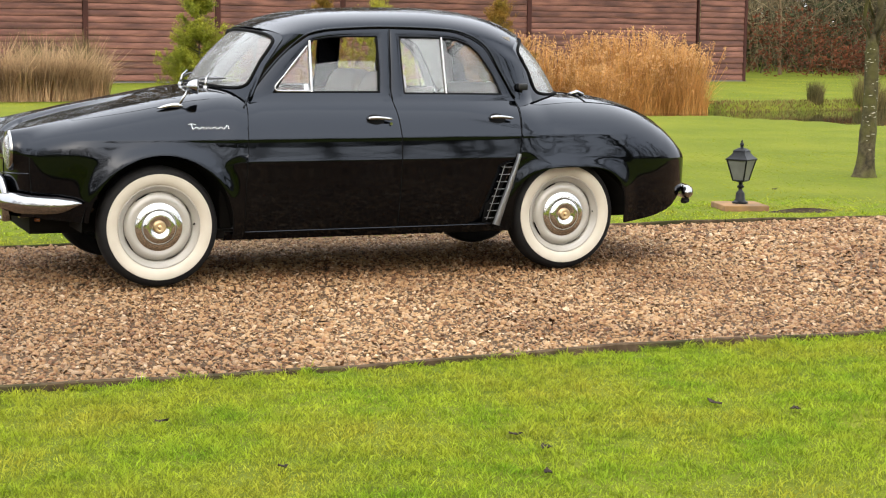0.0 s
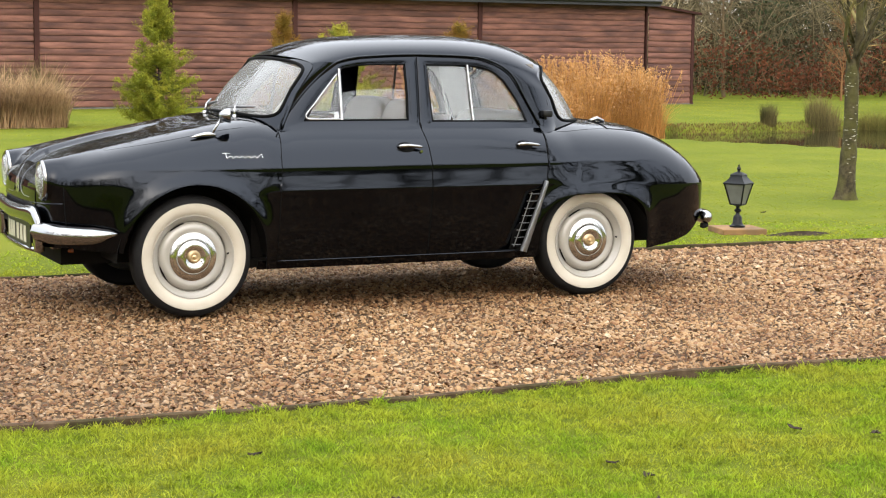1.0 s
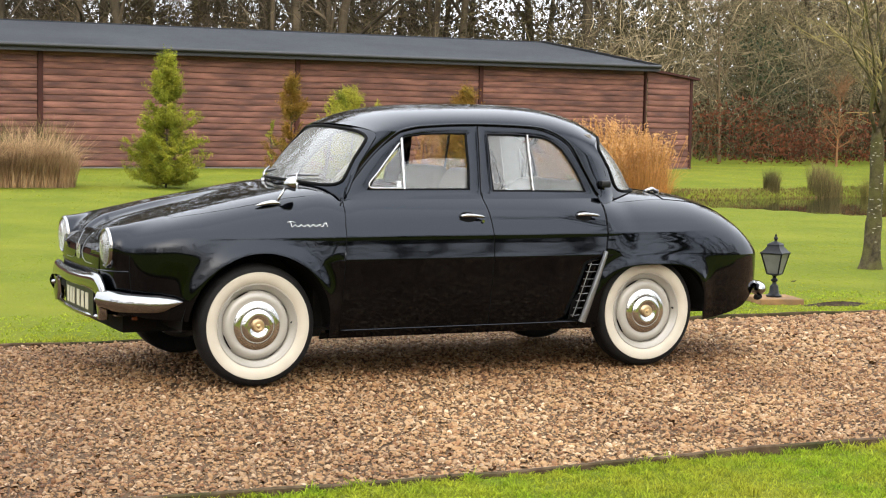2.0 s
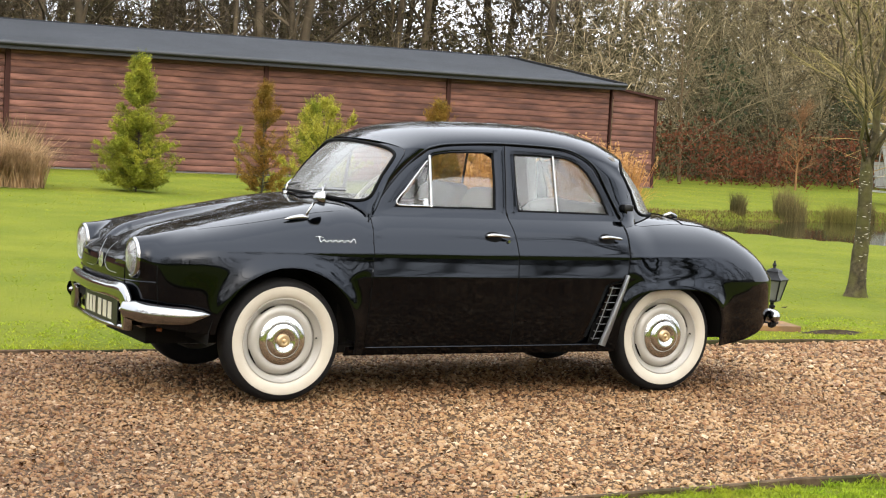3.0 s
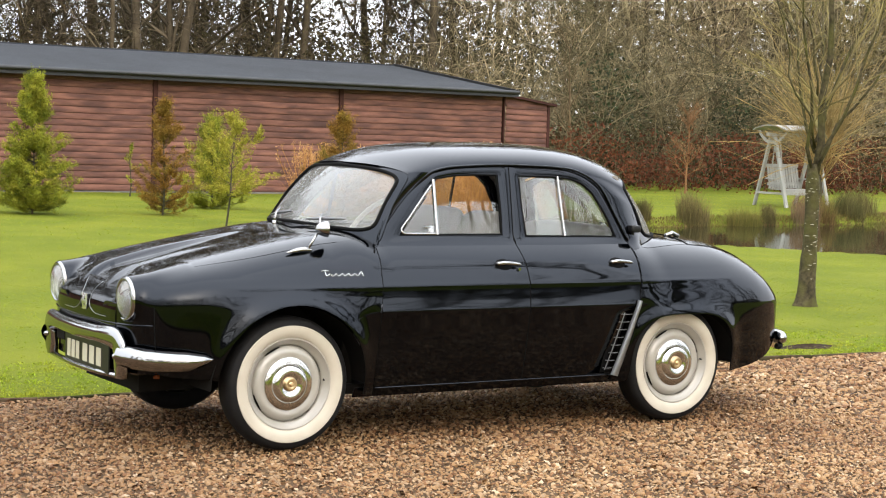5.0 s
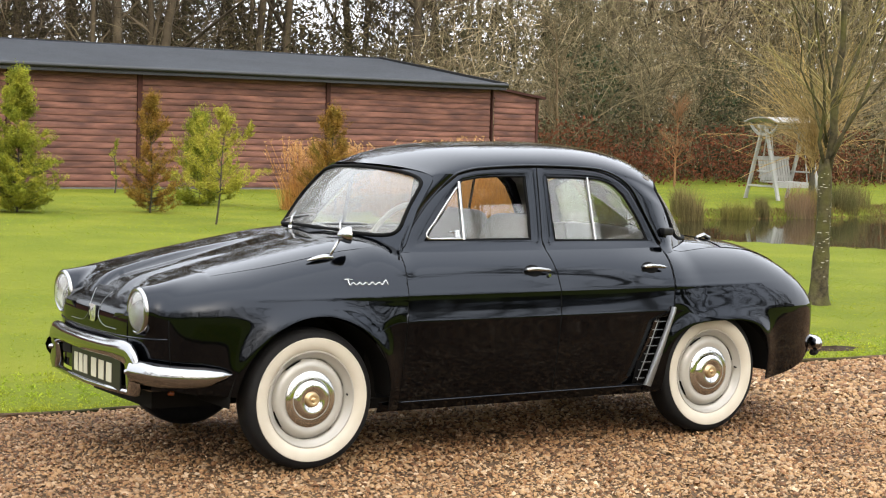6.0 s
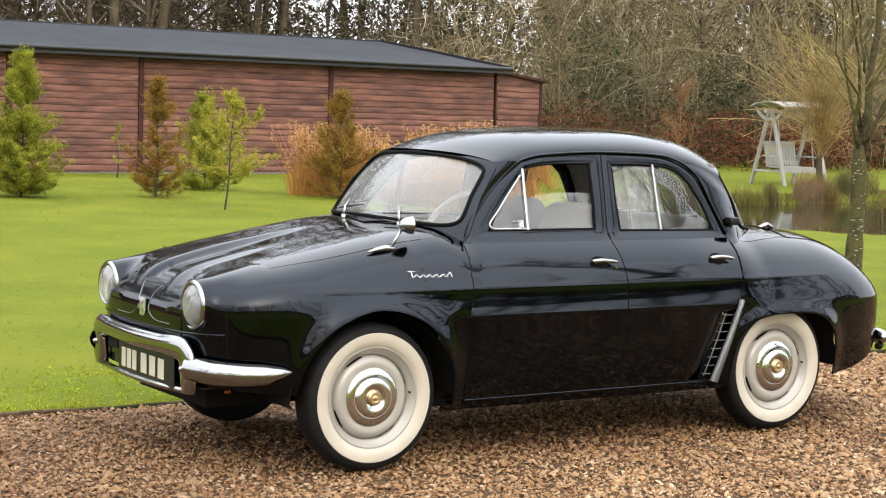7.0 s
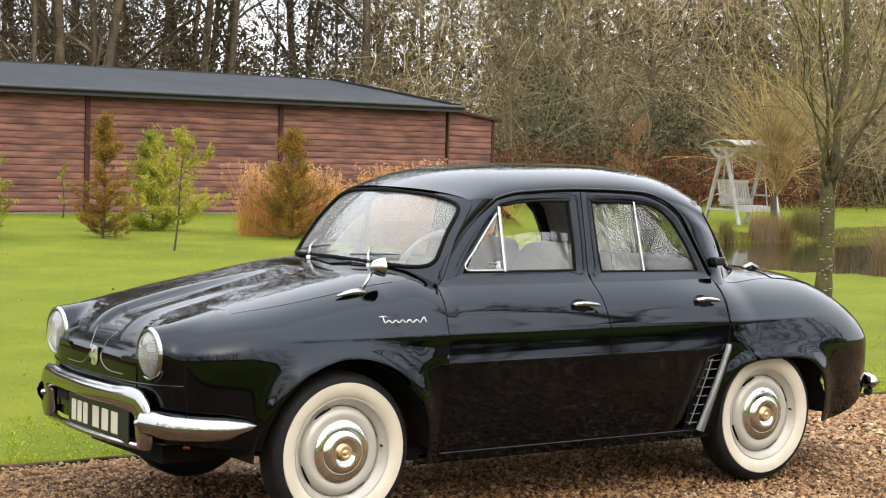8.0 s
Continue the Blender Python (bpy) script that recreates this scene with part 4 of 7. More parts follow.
def rounded_box(a, lo, hi):
    """A box with rounded edges (superellipsoid)."""
    lo, hi = np.array(lo, float), np.array(hi, float)
    c, h = (lo + hi) / 2, (hi - lo) / 2
    th, ph = np.linspace(-np.pi / 2, np.pi / 2, 13), np.linspace(0, 2 * np.pi, 25)[:-1]
    e = 0.35
    sg = lambda v: np.sign(v) * np.abs(v) ** e
    P = np.stack([h[0] * sg(np.cos(th))[:, None] * sg(np.cos(ph))[None], h[1] * sg(np.cos(th))[:, None] * sg(np.sin(ph))[None],
                  h[2] * sg(np.sin(th))[:, None] * np.ones(24)[None]], -1) + c
    a.grid(P, closed_v=True)


def build_cabin(car):
    a = Acc()
    a.box((-0.95, -0.56, 0.225), (1.05, 0.56, 0.27))
    a.box((-1.0, -0.30, 0.19), (1.6, 0.30, 0.23))
    a.box((-1.72, -0.33, 0.25), (-0.70, 0.33, 0.62))
    a.box((1.0, -0.34, 0.25), (1.85, 0.34, 0.62))
    a.box((-0.78, -0.52, 0.25), (-0.72, 0.52, 0.86))
    a.box((1.0, -0.42, 0.25), (1.04, 0.42, 0.86))
    part("underbody", a, M_DARK, car, "dark underbody and bulkheads")
    for y in (-0.625, 0.625):
        for x, r in ((-1.125, 0.40), (1.147, 0.38)):
            a = Acc()
            s = np.sign(y)
            ts = np.linspace(0, np.pi, 20)
            P = np.array([[(x + r * np.cos(t), yy, 0.29 + r * 0.93 * np.sin(t) * (0.86 if x > 0 else 1)) for yy in (s * 0.36, s * 0.685)] for t in ts])
            a.grid(P)
            part("wheel_well", a, M_DARK, car, smooth=True)
    # dashboard and wheel
    a = Acc()
    a.tube([(-0.56, -0.46, 0.925), (-0.60, 0, 0.945), (-0.56, 0.46, 0.925)], [0.04, 0.05, 0.04], 12)
    part("dashboard", a, M_TRIM, car, smooth=True)
    sw = new("steering_wheel")
    sw.parent = car
    sw.matrix_local = pose(-0.52, -0.29, 0.968, 0, -56, 0)
    t = np.linspace(0, 2 * np.pi, 49)
    a = Acc()
    a.tube(np.stack([0.185 * np.cos(t), 0.185 * np.sin(t), 0 * t], -1), 0.0125, 10)
    part("steering_rim", a, M_IVORY, sw, "ivory steering wheel rim", smooth=True)
    a = Acc()
    for k in (-1, 1):
        a.tube([(0, 0, -0.02), (0, k * 0.1, -0.02), (0, k * 0.18, 0)], 0.009, 8)
    a.tube([(0, 0, 0.0), (0, 0, -0.05)], 0.03, 16)
    part("steering_spokes", a, M_IVORY, sw, smooth=True)
    a = Acc()
    a.tube([(0, 0, -0.04), (0, 0, -0.38)], 0.016, 8)
    part("steering_column", a, M_DARK, sw, smooth=True)
    for y0, y1 in ((-0.53, -0.03), (0.03, 0.53)):
        s = new("front_seat")
        s.parent = car
        a = Acc()
        rounded_box(a, (-0.30, y0, 0.30), (0.22, y1, 0.55))
        part("seat_cushion", a, M_TRIM, s, smooth=True)
        a = Acc()
        rounded_box(a, (0.0, y0, 0.42), (0.13, y1, 1.075))
        b = part("backrest", a, M_TRIM, s, "pale cloth backrest", smooth=True)
        for v in b.data.vertices:
            v.co.x += 0.25 * (v.co.z - 0.45)
    s = new("rear_seat")
    s.parent = car
    a = Acc()
    rounded_box(a, (0.40, -0.50, 0.32), (0.88, 0.50, 0.56))
    part("seat_cushion", a, M_TRIM, s, smooth=True)
    a = Acc()
    rounded_box(a, (0.72, -0.47, 0.45), (0.86, 0.47, 1.00))
    b = part("backrest", a, M_TRIM, s, "pale cloth rear backrest", smooth=True)
    for v in b.data.vertices:
        v.co.x += 0.2 * (v.co.z - 0.45)
    a = Acc()
    a.box((0.95, -0.40, 0.905), (1.15, 0.40, 0.925))
    part("parcel_shelf", a, M_TRIM, car)
    # door linings and centre pillars
    for s in (-1, 1):
        a = Acc()
        P = np.array([[(x, s * (flank(x, z) - 0.03), z) for x in np.linspace(-0.64, 0.84, 20)] for z in np.linspace(0.66, 0.955, 8)])
        a.grid(P)
        part("door_lining", a, M_TRIM, car, "pale door trim", smooth=True)
        a = Acc()
        P = np.array([[(x, s * (flank(x, z) - 0.022), z) for x in (0.095, 0.21)] for z in np.linspace(0.95, 1.31, 8)])
        a.grid(P)
        part("centre_pillar", a, M_PAINT, car)
        a = Acc()
        a.tube([(x, s * (float(flank(x, 0.968)) - 0.034), 0.968) for x in np.linspace(-0.27, 0.05, 8)], 0.004, 6)
        part("sill_strip", a, M_CHROME, car, "bright strip along the door sill", smooth=True)
        a = Acc()
        P = np.array([[(e + (0.955 - 0.20 * (z - 0.95) - e) * t, s * (flank(e, z) - 0.03 - 0.03 * t), z) for t in np.linspace(0, 1, 6)]
                      for z in np.linspace(0.94, 1.27, 10) for e in (np.interp(z, [0.94, 1.06, 1.20, 1.27], [0.86, 0.79, 0.71, 0.62]),)])
        a.grid(P)
        part("quarter_lining", a, M_HEAD, car, smooth=True)


def build_car():
    car = thing("car", "glossy black vintage four-door saloon with whitewall tyres parked on gravel", "car")
    body_sections(car, M_PAINT)
    build_roof(car)
    screen(car, ws_point, "windscreen", "curved clear windscreen")
    screen(car, rw_point, "rear_window", "wrapped rear window")
    build_cabin(car)
    for side in (-1, 1):
        fd = build_door("front_door", FD_OUT, FD_IN, FD_EDGE, M_PAINT, car, side, label="black front door with opened-quarter window")
        rd = build_door("rear_door", RD_OUT, RD_IN, RD_EDGE, M_PAINT, car, side, vent=True, label="black rear door with air intake")
        # dark joints beside the doors
        zs = np.linspace(0.27, 0.925, 24)
        for e in (FD_EDGE[0](zs) - 0.002, FD_EDGE[1](zs) + 0.003, RD_EDGE[1](zs) + 0.0035):
            p = on_side(np.stack([e, zs], -1), -0.0042) * np.array([1, -side, 1])
            a = Acc()
            a.tube(p, 0.0042, 8)
            part("door_joint", a, M_SEAL, car, smooth=True)
        p = on_side(np.stack([np.full(10, 0.155) + np.linspace(-0.012, 0.008, 10), np.linspace(0.925, 1.306, 10)], -1), -0.0075) * np.array([1, -side, 1])
        a = Acc()
        a.tube(p, 0.0075, 6)
        part("door_joint", a, M_SEAL, car, smooth=True)
        # glass: quarter light, front pane, rear sliding panes
        vx = lambda z: -0.296 + 0.03 * (z - 0.974)
        qn = [(-0.49, 0.98), (vx(0.98) - 0.006, 0.98), (vx(1.22) - 0.006, 1.215), (-0.355, 1.145), (-0.435, 1.055)]
        pane("quarter_glass", path3(qn + qn[:1], 30)[:-1], fd, side, 0.004)
        pane("front_glass", path3([(-0.285, 0.975), (-0.1, 0.975), (0.080, 0.975), (0.084, 1.128), (0.0, 1.136), (-0.12, 1.134), (-0.21, 1.125), (-0.282, 1.108), (-0.285, 0.975)], 40)[:-1], fd, side, 0.016)
        pane("rear_glass", path3([(0.222, 0.968), (0.465, 0.966), (0.461, 1.262), (0.217, 1.264), (0.222, 0.968)], 36)[:-1], rd, side, 0.010, M_HAZE)
        pane("rear_glass", path3([(0.30, 0.966), (0.465, 0.966), (0.63, 0.963), (0.788, 0.962), (0.748, 1.062), (0.672, 1.180), (0.60, 1.234), (0.50, 1.258), (0.30, 1.262), (0.30, 0.966)], 48)[:-1], rd, side, 0.014)
        flip = np.array([1, -side, 1])
        nrm = np.array([0, -1.0, 0.25]) / np.hypot(1, 0.25) * flip
        a = Acc()
        strip(a, on_side([(vx(z), z) for z in np.linspace(0.974, 1.238, 10)], -0.006) * flip, 0.020, 0.014, nrm)
        part("division_bar", a, M_CHROME, fd, "chrome upright beside the quarter light", smooth=True, sharp=50)
        a = Acc()
        a.tube(on_side(path3([(-0.296, 0.980), (-0.40, 0.980), (-0.480, 0.981), (-0.493, 0.992), (-0.437, 1.062), (-0.36, 1.150), (-0.30, 1.215)], 40), 0.0) * flip, 0.0065, 8)
        part("quarter_frame", a, M_CHROME, fd, "chrome quarter light frame", smooth=True)
        a = Acc()
        a.box((-0.335, -0.006, 0.985), (-0.310, 0.006, 1.018))
        a.tube([(-0.322, 0, 1.005), (-0.365, -0.01, 1.012)], 0.005, 6)
        m = a.mesh("quarter_catch", M_CHROME)
        part("quarter_catch", m, M_CHROME, fd)
        for v in m.vertices:
            v.co.y = (v.co.y - float(flank(v.co.x, v.co.z)) + 0.012) * -side
        a = Acc()
        strip(a, on_side([(0.463 - 0.012 * (z - 0.966), z) for z in np.linspace(0.966, 1.262, 10)], -0.008) * flip, 0.014, 0.012, nrm)
        part("division_bar", a, M_CHROME, rd, "chrome upright between the panes", smooth=True, sharp=50)
        # handles
        for x0, dr in ((-0.032, fd), (0.668, rd)):
            a = Acc()
            pts = path3([(x0, 0.842), (x0 + 0.04, 0.846), (x0 + 0.09, 0.843), (x0 + 0.132, 0.838)], 12)
            p3 = on_side(pts, 0.0)
            p3[:, 1] -= 0.028 * np.clip(np.minimum(np.arange(12), 20) / 2.0, 0, 1)
            a.tube(p3 * flip, [0.006, 0.010, 0.0115, 0.0115, 0.011, 0.011, 0.0105, 0.010, 0.0095, 0.009, 0.008, 0.005], 10)
            a.tube((on_side([(x0 + 0.012, 0.842), (x0 + 0.012, 0.842)], -0.01) - np.array([[0, 0, 0], [0, 0.035, 0]])) * flip, 0.009, 10)
            part("door_handle", a, M_CHROME, dr, "chrome door handle", smooth=True)
            # dark disc on the door skin stands in for shade in the handle's hollow
            a = Acc()
            ts = np.linspace(0, 2 * np.pi, 24, endpoint=False)
            P = np.array([on_side(np.stack([x0 + 0.048 + 0.050 * s * np.cos(ts), 0.836 + 0.026 * s * np.sin(ts)], -1), 0.0025 - 0.0015 * s) for s in (0.02, 0.6, 1)])
            a.grid(np.concatenate([P, P[:, :1]], 1) * flip)
            part("handle_recess", a, M_SEAL, dr, smooth=True)
            if dr is fd:
                a = Acc()
                q = on_side([(x0 + 0.128, 0.815), (x0 + 0.128, 0.815)], 0.0)
                q[1, 1] -= 0.012
                a.tube(q * flip, 0.008, 12)
                part("lock", a, M_CHROME, dr, smooth=True, sharp=40)
        # air intake ahead of the rear wheel
        v = new("air_intake")
        v.parent = car
        v["label"] = "slatted air intake with metal edge"
        a = Acc()
        line = path3([(0.822, 0.648), (0.808, 0.600), (0.785, 0.52), (0.750, 0.40), (0.712, 0.262)], 16)
        strip(a, on_side(line, 0.006) * flip, np.linspace(0.020, 0.040, 16), 0.022, np.array([0, -1, 0]) * flip)
        part("intake_edge", a, M_DULL, v, "bright metal rear edge", smooth=True, sharp=50)
        a = Acc()
        P = np.array([[(np.interp(z, [0.27, 0.62], [0.688, 0.806]) - t * np.interp(z, [0.27, 0.60, 0.62], [0.05, 0.12, 0.16]), -float(side_y(0.75, z)) + 0.020 + 0.018 * (1 - t), z) for t in (0, 0.5, 1)] for z in np.linspace(0.275, 0.612, 8)])
        a.grid(P * flip)
        part("intake_back", a, M_SEAL, v)
        for k in range(8):
            z = 0.300 + 0.0395 * k
            x1 = np.interp(z, [0.262, 0.62], [0.688, 0.808])
            x0 = x1 - np.interp(z, [0.27, 0.58, 0.62], [0.045, 0.062, 0.10])
            b = Acc()
            yy = -float(side_y(0.75, z)) + 0.008
            pts = np.array([(x0, yy + 0.010, z), ((x0 + x1) / 2, yy, z - 0.001), (x1, yy, z)])
            strip(b, pts * flip, 0.0045, 0.006, np.array([0, -1, 0]) * flip)
            part("slat", b, M_SLAT, v, smooth=True)
        for off in (0.050,):
            b = Acc()
            zz = np.linspace(0.29, 0.585, 10)
            pts = np.stack([np.interp(zz, [0.262, 0.62], [0.688, 0.808]) - off * np.interp(zz, [0.27, 0.6], [0.7, 1.0]), -side_y(0.75, zz) + 0.010, zz], -1)
            strip(b, pts * flip, 0.005, 0.004, np.array([0, -1, 0]) * flip)
            part("slat", b, M_DULL, v, smooth=True)
        # headlamp
        hl = new("headlamp")
        hl.parent = car
        hl["label"] = "round headlamp with chrome ring"
        c = (0, side * 0.432, 0.686)
        a = Acc()
        x = np.linspace(-1.828, -1.44, 30)[:, None]
        t = np.linspace(0, 2 * np.pi, 64, endpoint=False)[None]
        lo, hi = np.zeros((30, 64)), np.full((30, 64), 0.34)
        for _ in range(30):
            mid = (lo + hi) / 2
            y, z = 0.432 + mid * np.cos(t), 0.686 + mid * np.sin(t)
            inside = (y < side_y(x + 0 * y, z)) & (z < top_skin(x + 0 * y, np.clip(y / half_width(x), 0, 1))[..., 2]) & (y > 0.22)
            lo, hi = np.where(inside, mid, lo), np.where(inside, hi, mid)
        cone = 0.1030 + 0.10 * (x + 1.828)
        r = np.log(np.exp(70 * lo) + np.exp(70 * cone)) / 70
        r = 0.1030 + (r - 0.1030) * eased_step((x + 1.828) / 0.035) - 0.010 * np.clip((x + 1.56) / 0.12, 0, 1)
        a.grid(np.stack([x + 0 * r, side * (0.432 + r * np.cos(t)), 0.686 + r * np.sin(t)], -1), closed_v=True)
        part("nacelle", a, M_PAINT, hl, smooth=True, weld=True)
        a = Acc()
        a.lathe([(0.1005, -1.815), (0.1025, -1.826), (0.098, -1.838), (0.091, -1.843), (0.085, -1.838), (0.083, -1.828)], "x", c, 48)
        part("lamp_ring", a, M_CHROME, hl, "chrome ring", smooth=True)
        a = Acc()
        a.lathe([(0.084, -1.832), (0.078, -1.842), (0.062, -1.851), (0.036, -1.857), (0.0, -1.859)], "x", c, 48)
        l = part("lens", a, M_LENS, hl, "clear domed lens", smooth=True, thick=0.003)
        l.visible_shadow = False
        a = Acc()
        a.lathe([(0.084, -1.826), (0.060, -1.790), (0.030, -1.77), (0.0, -1.765)], "x", c, 32)
        part("reflector", a, M_REFLECT, hl, smooth=True)
        # wipers
        w = new("wiper")
        w.parent = car
        y0 = -0.27 if side < 0 else 0.13
        base = ws_point(np.array(y0 / 0.53), np.array(-0.02))
        tip = ws_point(np.array((y0 + 0.03) / 0.53), np.array(0.16)) + np.array([-0.02, 0, 0.012])
        a = Acc()
        a.tube([base + np.array([-0.02, 0, 0]), (base + tip) / 2 + np.array([-0.018, 0, 0.012]), tip], [0.009, 0.006, 0.005], 8)
        a.tube([base + np.array([-0.02, 0, -0.02]), base + np.array([-0.02, 0, 0.012])], 0.013, 10)
        part("wiper_arm", a, M_CHROME, w, smooth=True)
        us = np.linspace(y0 + 0.13, y0 - 0.10, 8) / 0.52
        b = Acc()
        b.tube(ws_point(us, np.linspace(0.06, 0.14, 8)) + np.array([-0.014, 0, 0.008]), [0.004, 0.006, 0.007, 0.008, 0.008, 0.007, 0.006, 0.004], 6)
        part("wiper_blade", b, M_SLAT, w, smooth=True)
        # small parking lamp on the rear pillar
        p = new("parking_lamp")
        p.parent = car
        a = Acc()
        rounded_box(a, (0.885, side * 0.552 - 0.024, 0.982), (0.945, side * 0.552 + 0.024, 1.020))
        a.tube([(0.915, side * 0.53, 0.96), (0.915, side * 0.54, 0.99)], 0.012, 8)
        part("lamp_body", a, M_PLATE, p, smooth=True)
    # fender mirror
    m = new("fender_mirror")
    m.parent = car
    m["label"] = "chrome mirror on a slanting stem"
    a = Acc()
    foot = path3([(-1.115, -0.575, 0.896), (-1.08, -0.575, 0.903), (-1.03, -0.575, 0.910), (-0.985, -0.577, 0.908)], 12)
    a.tube(foot, np.interp(np.arange(12), [0, 3, 8, 11], [0.003, 0.010, 0.014, 0.010]), 10)
    part("mirror_foot", a, M_CHROME, m, smooth=True)
    a = Acc()
    a.tube([(-1.005, -0.575, 0.908), (-0.985, -0.577, 0.945), (-0.955, -0.58, 0.992)], 0.0065, 10)
    part("mirror_stem", a, M_CHROME, m, smooth=True)
    a = Acc()
    a.lathe([(0.0, -0.052), (0.018, -0.048), (0.034, -0.034), (0.044, -0.012), (0.047, 0.004), (0.044, 0.006), (0.0, 0.004)], "x", (0, 0, 0), 28)
    h = part("mirror_head", a, M_CHROME, m, smooth=True, sharp=50)
    h.matrix_local = pose(-0.915, -0.588, 1.006, 0, 0, -18) @ Matrix.Diagonal((1.05, 1.0, 0.82, 1))
    # script on both front fenders: plain raised strokes
    for side in (-1, 1):
        s = new("fender_script")
        s.parent = car
        s["label"] = "slanted chrome script strokes"
        flip = np.array([1, -side, 1])
        q = np.linspace(0, 1, 90)
        tall = np.interp(q, [0, 0.08, 0.12, 0.80, 0.86, 0.95, 1], [0.026, 0.026, 0.011, 0.011, 0.022, 0.018, 0.010])
        wave = 0.5 - 0.5 * np.cos(2 * np.pi * (6.5 * q + 0.5))
        x = -0.975 + 0.200 * q + 0.35 * tall * wave
        a = Acc()
        a.tube(on_side(np.stack([x, 0.795 + tall * wave], -1), 0.003) * flip, 0.0017, 6)
        part("stroke", a, M_BADGE, s, smooth=True)
        a = Acc()
        a.tube(on_side([(-0.982, 0.818), (-0.960, 0.821), (-0.940, 0.817)], 0.003) * flip, 0.0017, 6)
        part("stroke", a, M_BADGE, s, smooth=True)
    # front bumper
    b = new("front_bumper")
    b.parent = car
    b["label"] = "chrome bumper framing the plate with swept wings"
    half = [(-1.896, 0.0, 0.512), (-1.889, 0.18, 0.513), (-1.876, 0.34, 0.514), (-1.866, 0.425, 0.505), (-1.860, 0.450, 0.468), (-1.857, 0.450, 0.41), (-1.850, 0.443, 0.340)]
    line = eased(path3([(x, -y, z) for x, y, z in half[:0:-1]] + half, 70), 4)
    tang = np.gradient(line, axis=0)
    tang /= np.linalg.norm(tang, axis=1, keepdims=True)
    wide = np.cross(tang, (1.0, 0, 0))
    wide /= np.linalg.norm(wide, axis=1, keepdims=True)
    deep = np.cross(wide, tang)
    ends = np.minimum(np.arange(70), np.arange(70)[::-1])
    grow = np.interp(ends, [0, 2, 6, 12, 20], [0.040, 0.059, 0.062, 0.050, 0.039])
    ang = np.linspace(0, 2 * np.pi, 16, endpoint=False)
    a = Acc()
    a.grid(np.stack([line + wide * (grow * np.sign(math.cos(t)) * abs(math.cos(t)) ** 0.8)[:, None] + deep * 0.024 * math.sin(t) for t in ang], 1), closed_v=True)
    a.f.append(list(range(16)))
    a.f.append(list(range(a.n - 16, a.n))[::-1])
    part("upper_bar", a, M_CHROME, b, "chrome bar turned down at both ends", smooth=True, sharp=60, weld=True)
    a = Acc()
    a.tube([(-1.855, -0.44, 0.342), (-1.872, -0.2, 0.337), (-1.878, 0, 0.336), (-1.872, 0.2, 0.337), (-1.855, 0.44, 0.342)], 0.013, 10)
    part("lower_bar", a, M_CHROME, b, smooth=True)
    for side in (-1, 1):
        a = Acc()
        mid = path3([(-1.868, 0.465, 0.442), (-1.835, 0.545, 0.437), (-1.77, 0.615, 0.431), (-1.66, 0.672, 0.429), (-1.525, 0.700, 0.438)], 24)
        hgt = np.interp(np.linspace(0, 1, 24), [0, 0.3, 0.75, 0.93, 1], [0.046, 0.047, 0.040, 0.022, 0.003])
        rows = []
        tang = np.gradient(mid, axis=0)
        tang /= np.linalg.norm(tang, axis=1, keepdims=True)
        for p, t, h in zip(mid, tang, hgt):
            o = np.array([-t[1], t[0], 0])
            o = o if o[1] > 0 or o[0] < 0 else -o
            sec = [(-0.02, -1.0), (0.012, -1.0), (0.028, -0.5), (0.034, 0.05), (0.024, 0.6), (0.004, 0.98), (-0.02, 1.0)]
            rows.append([p + o * d * min(1, h / 0.03) + np.array([0, 0, h * k]) for d, k in sec])
        a.grid(np.array(rows) * np.array([1, side, 1]), closed_v=True)
        part("wing", a, M_CHROME, b, "tapering chrome wing", smooth=True, sharp=60)
        a = Acc()
        a.tube([(-1.86, side * 0.45, 0.44), (-1.78, side * 0.42, 0.44)], 0.02, 8)
        part("bracket", a, M_DARK, b)
        a = Acc()
        a.lathe([(0, -0.018), (0.01, -0.014), (0.014, 0.0)], "x", (-1.879, side * 0.445, 0.435), 12)
        part("bolt", a, M_CHROME, b, smooth=True)
        a = Acc()
        a.lathe([(0, -0.014), (0.008, -0.009), (0.010, 0.014)], "x", (-1.71, side * 0.50, 0.341), 12)
        part("turn_lamp", a, M_ORANGE, b, "small amber lamp", smooth=True)
    # number plate with plain bars
    p = new("number_plate")
    p.parent = car
    p["label"] = "black plate with pale plain bars"
    a = Acc()
    a.box((-1.876, -0.355, 0.338), (-1.868, 0.205, 0.478))
    part("plate", a, M_PLATE, p, bevel=0.003)
    for y0, w in ((0.146, 0.021), (0.090, 0.021), (0.034, 0.021), (-0.062, 0.029), (-0.148, 0.029), (-0.234, 0.029)):
        a = Acc()
        a.box((-1.8785, y0 - w, 0.364), (-1.8765, y0 + w, 0.446))
        part("bar", a, M_PLATE_BAR, p)
    a = Acc()
    a.box((-1.868, 0.235, 0.425), (-1.835, 0.345, 0.488))
    part("plate_bracket", a, M_DARK, p, bevel=0.006)
    # badge and bright line at the nose
    a = Acc()
    P = np.array([[(-1.8635 - 0.008 * (1 - s), y * s, 0.637 + 0.80 * z * s) for y, z in ((-0.036, 0.046), (0, 0.048), (0.036, 0.046), (0.037, -0.022), (0.026, -0.044), (0, -0.050), (-0.026, -0.044), (-0.037, -0.022))] for s in (0.02, 0.55, 0.6, 0.85, 1)])
    a.grid(np.concatenate([P, P[:, :1]], 1))
    part("badge", a, M_BADGE, car, "plain chrome shield badge", thick=0.004)
    a = Acc()
    q = [(0, 0.026), (0.014, 0.0), (0, -0.026), (-0.014, 0.0), (0, 0.026)]
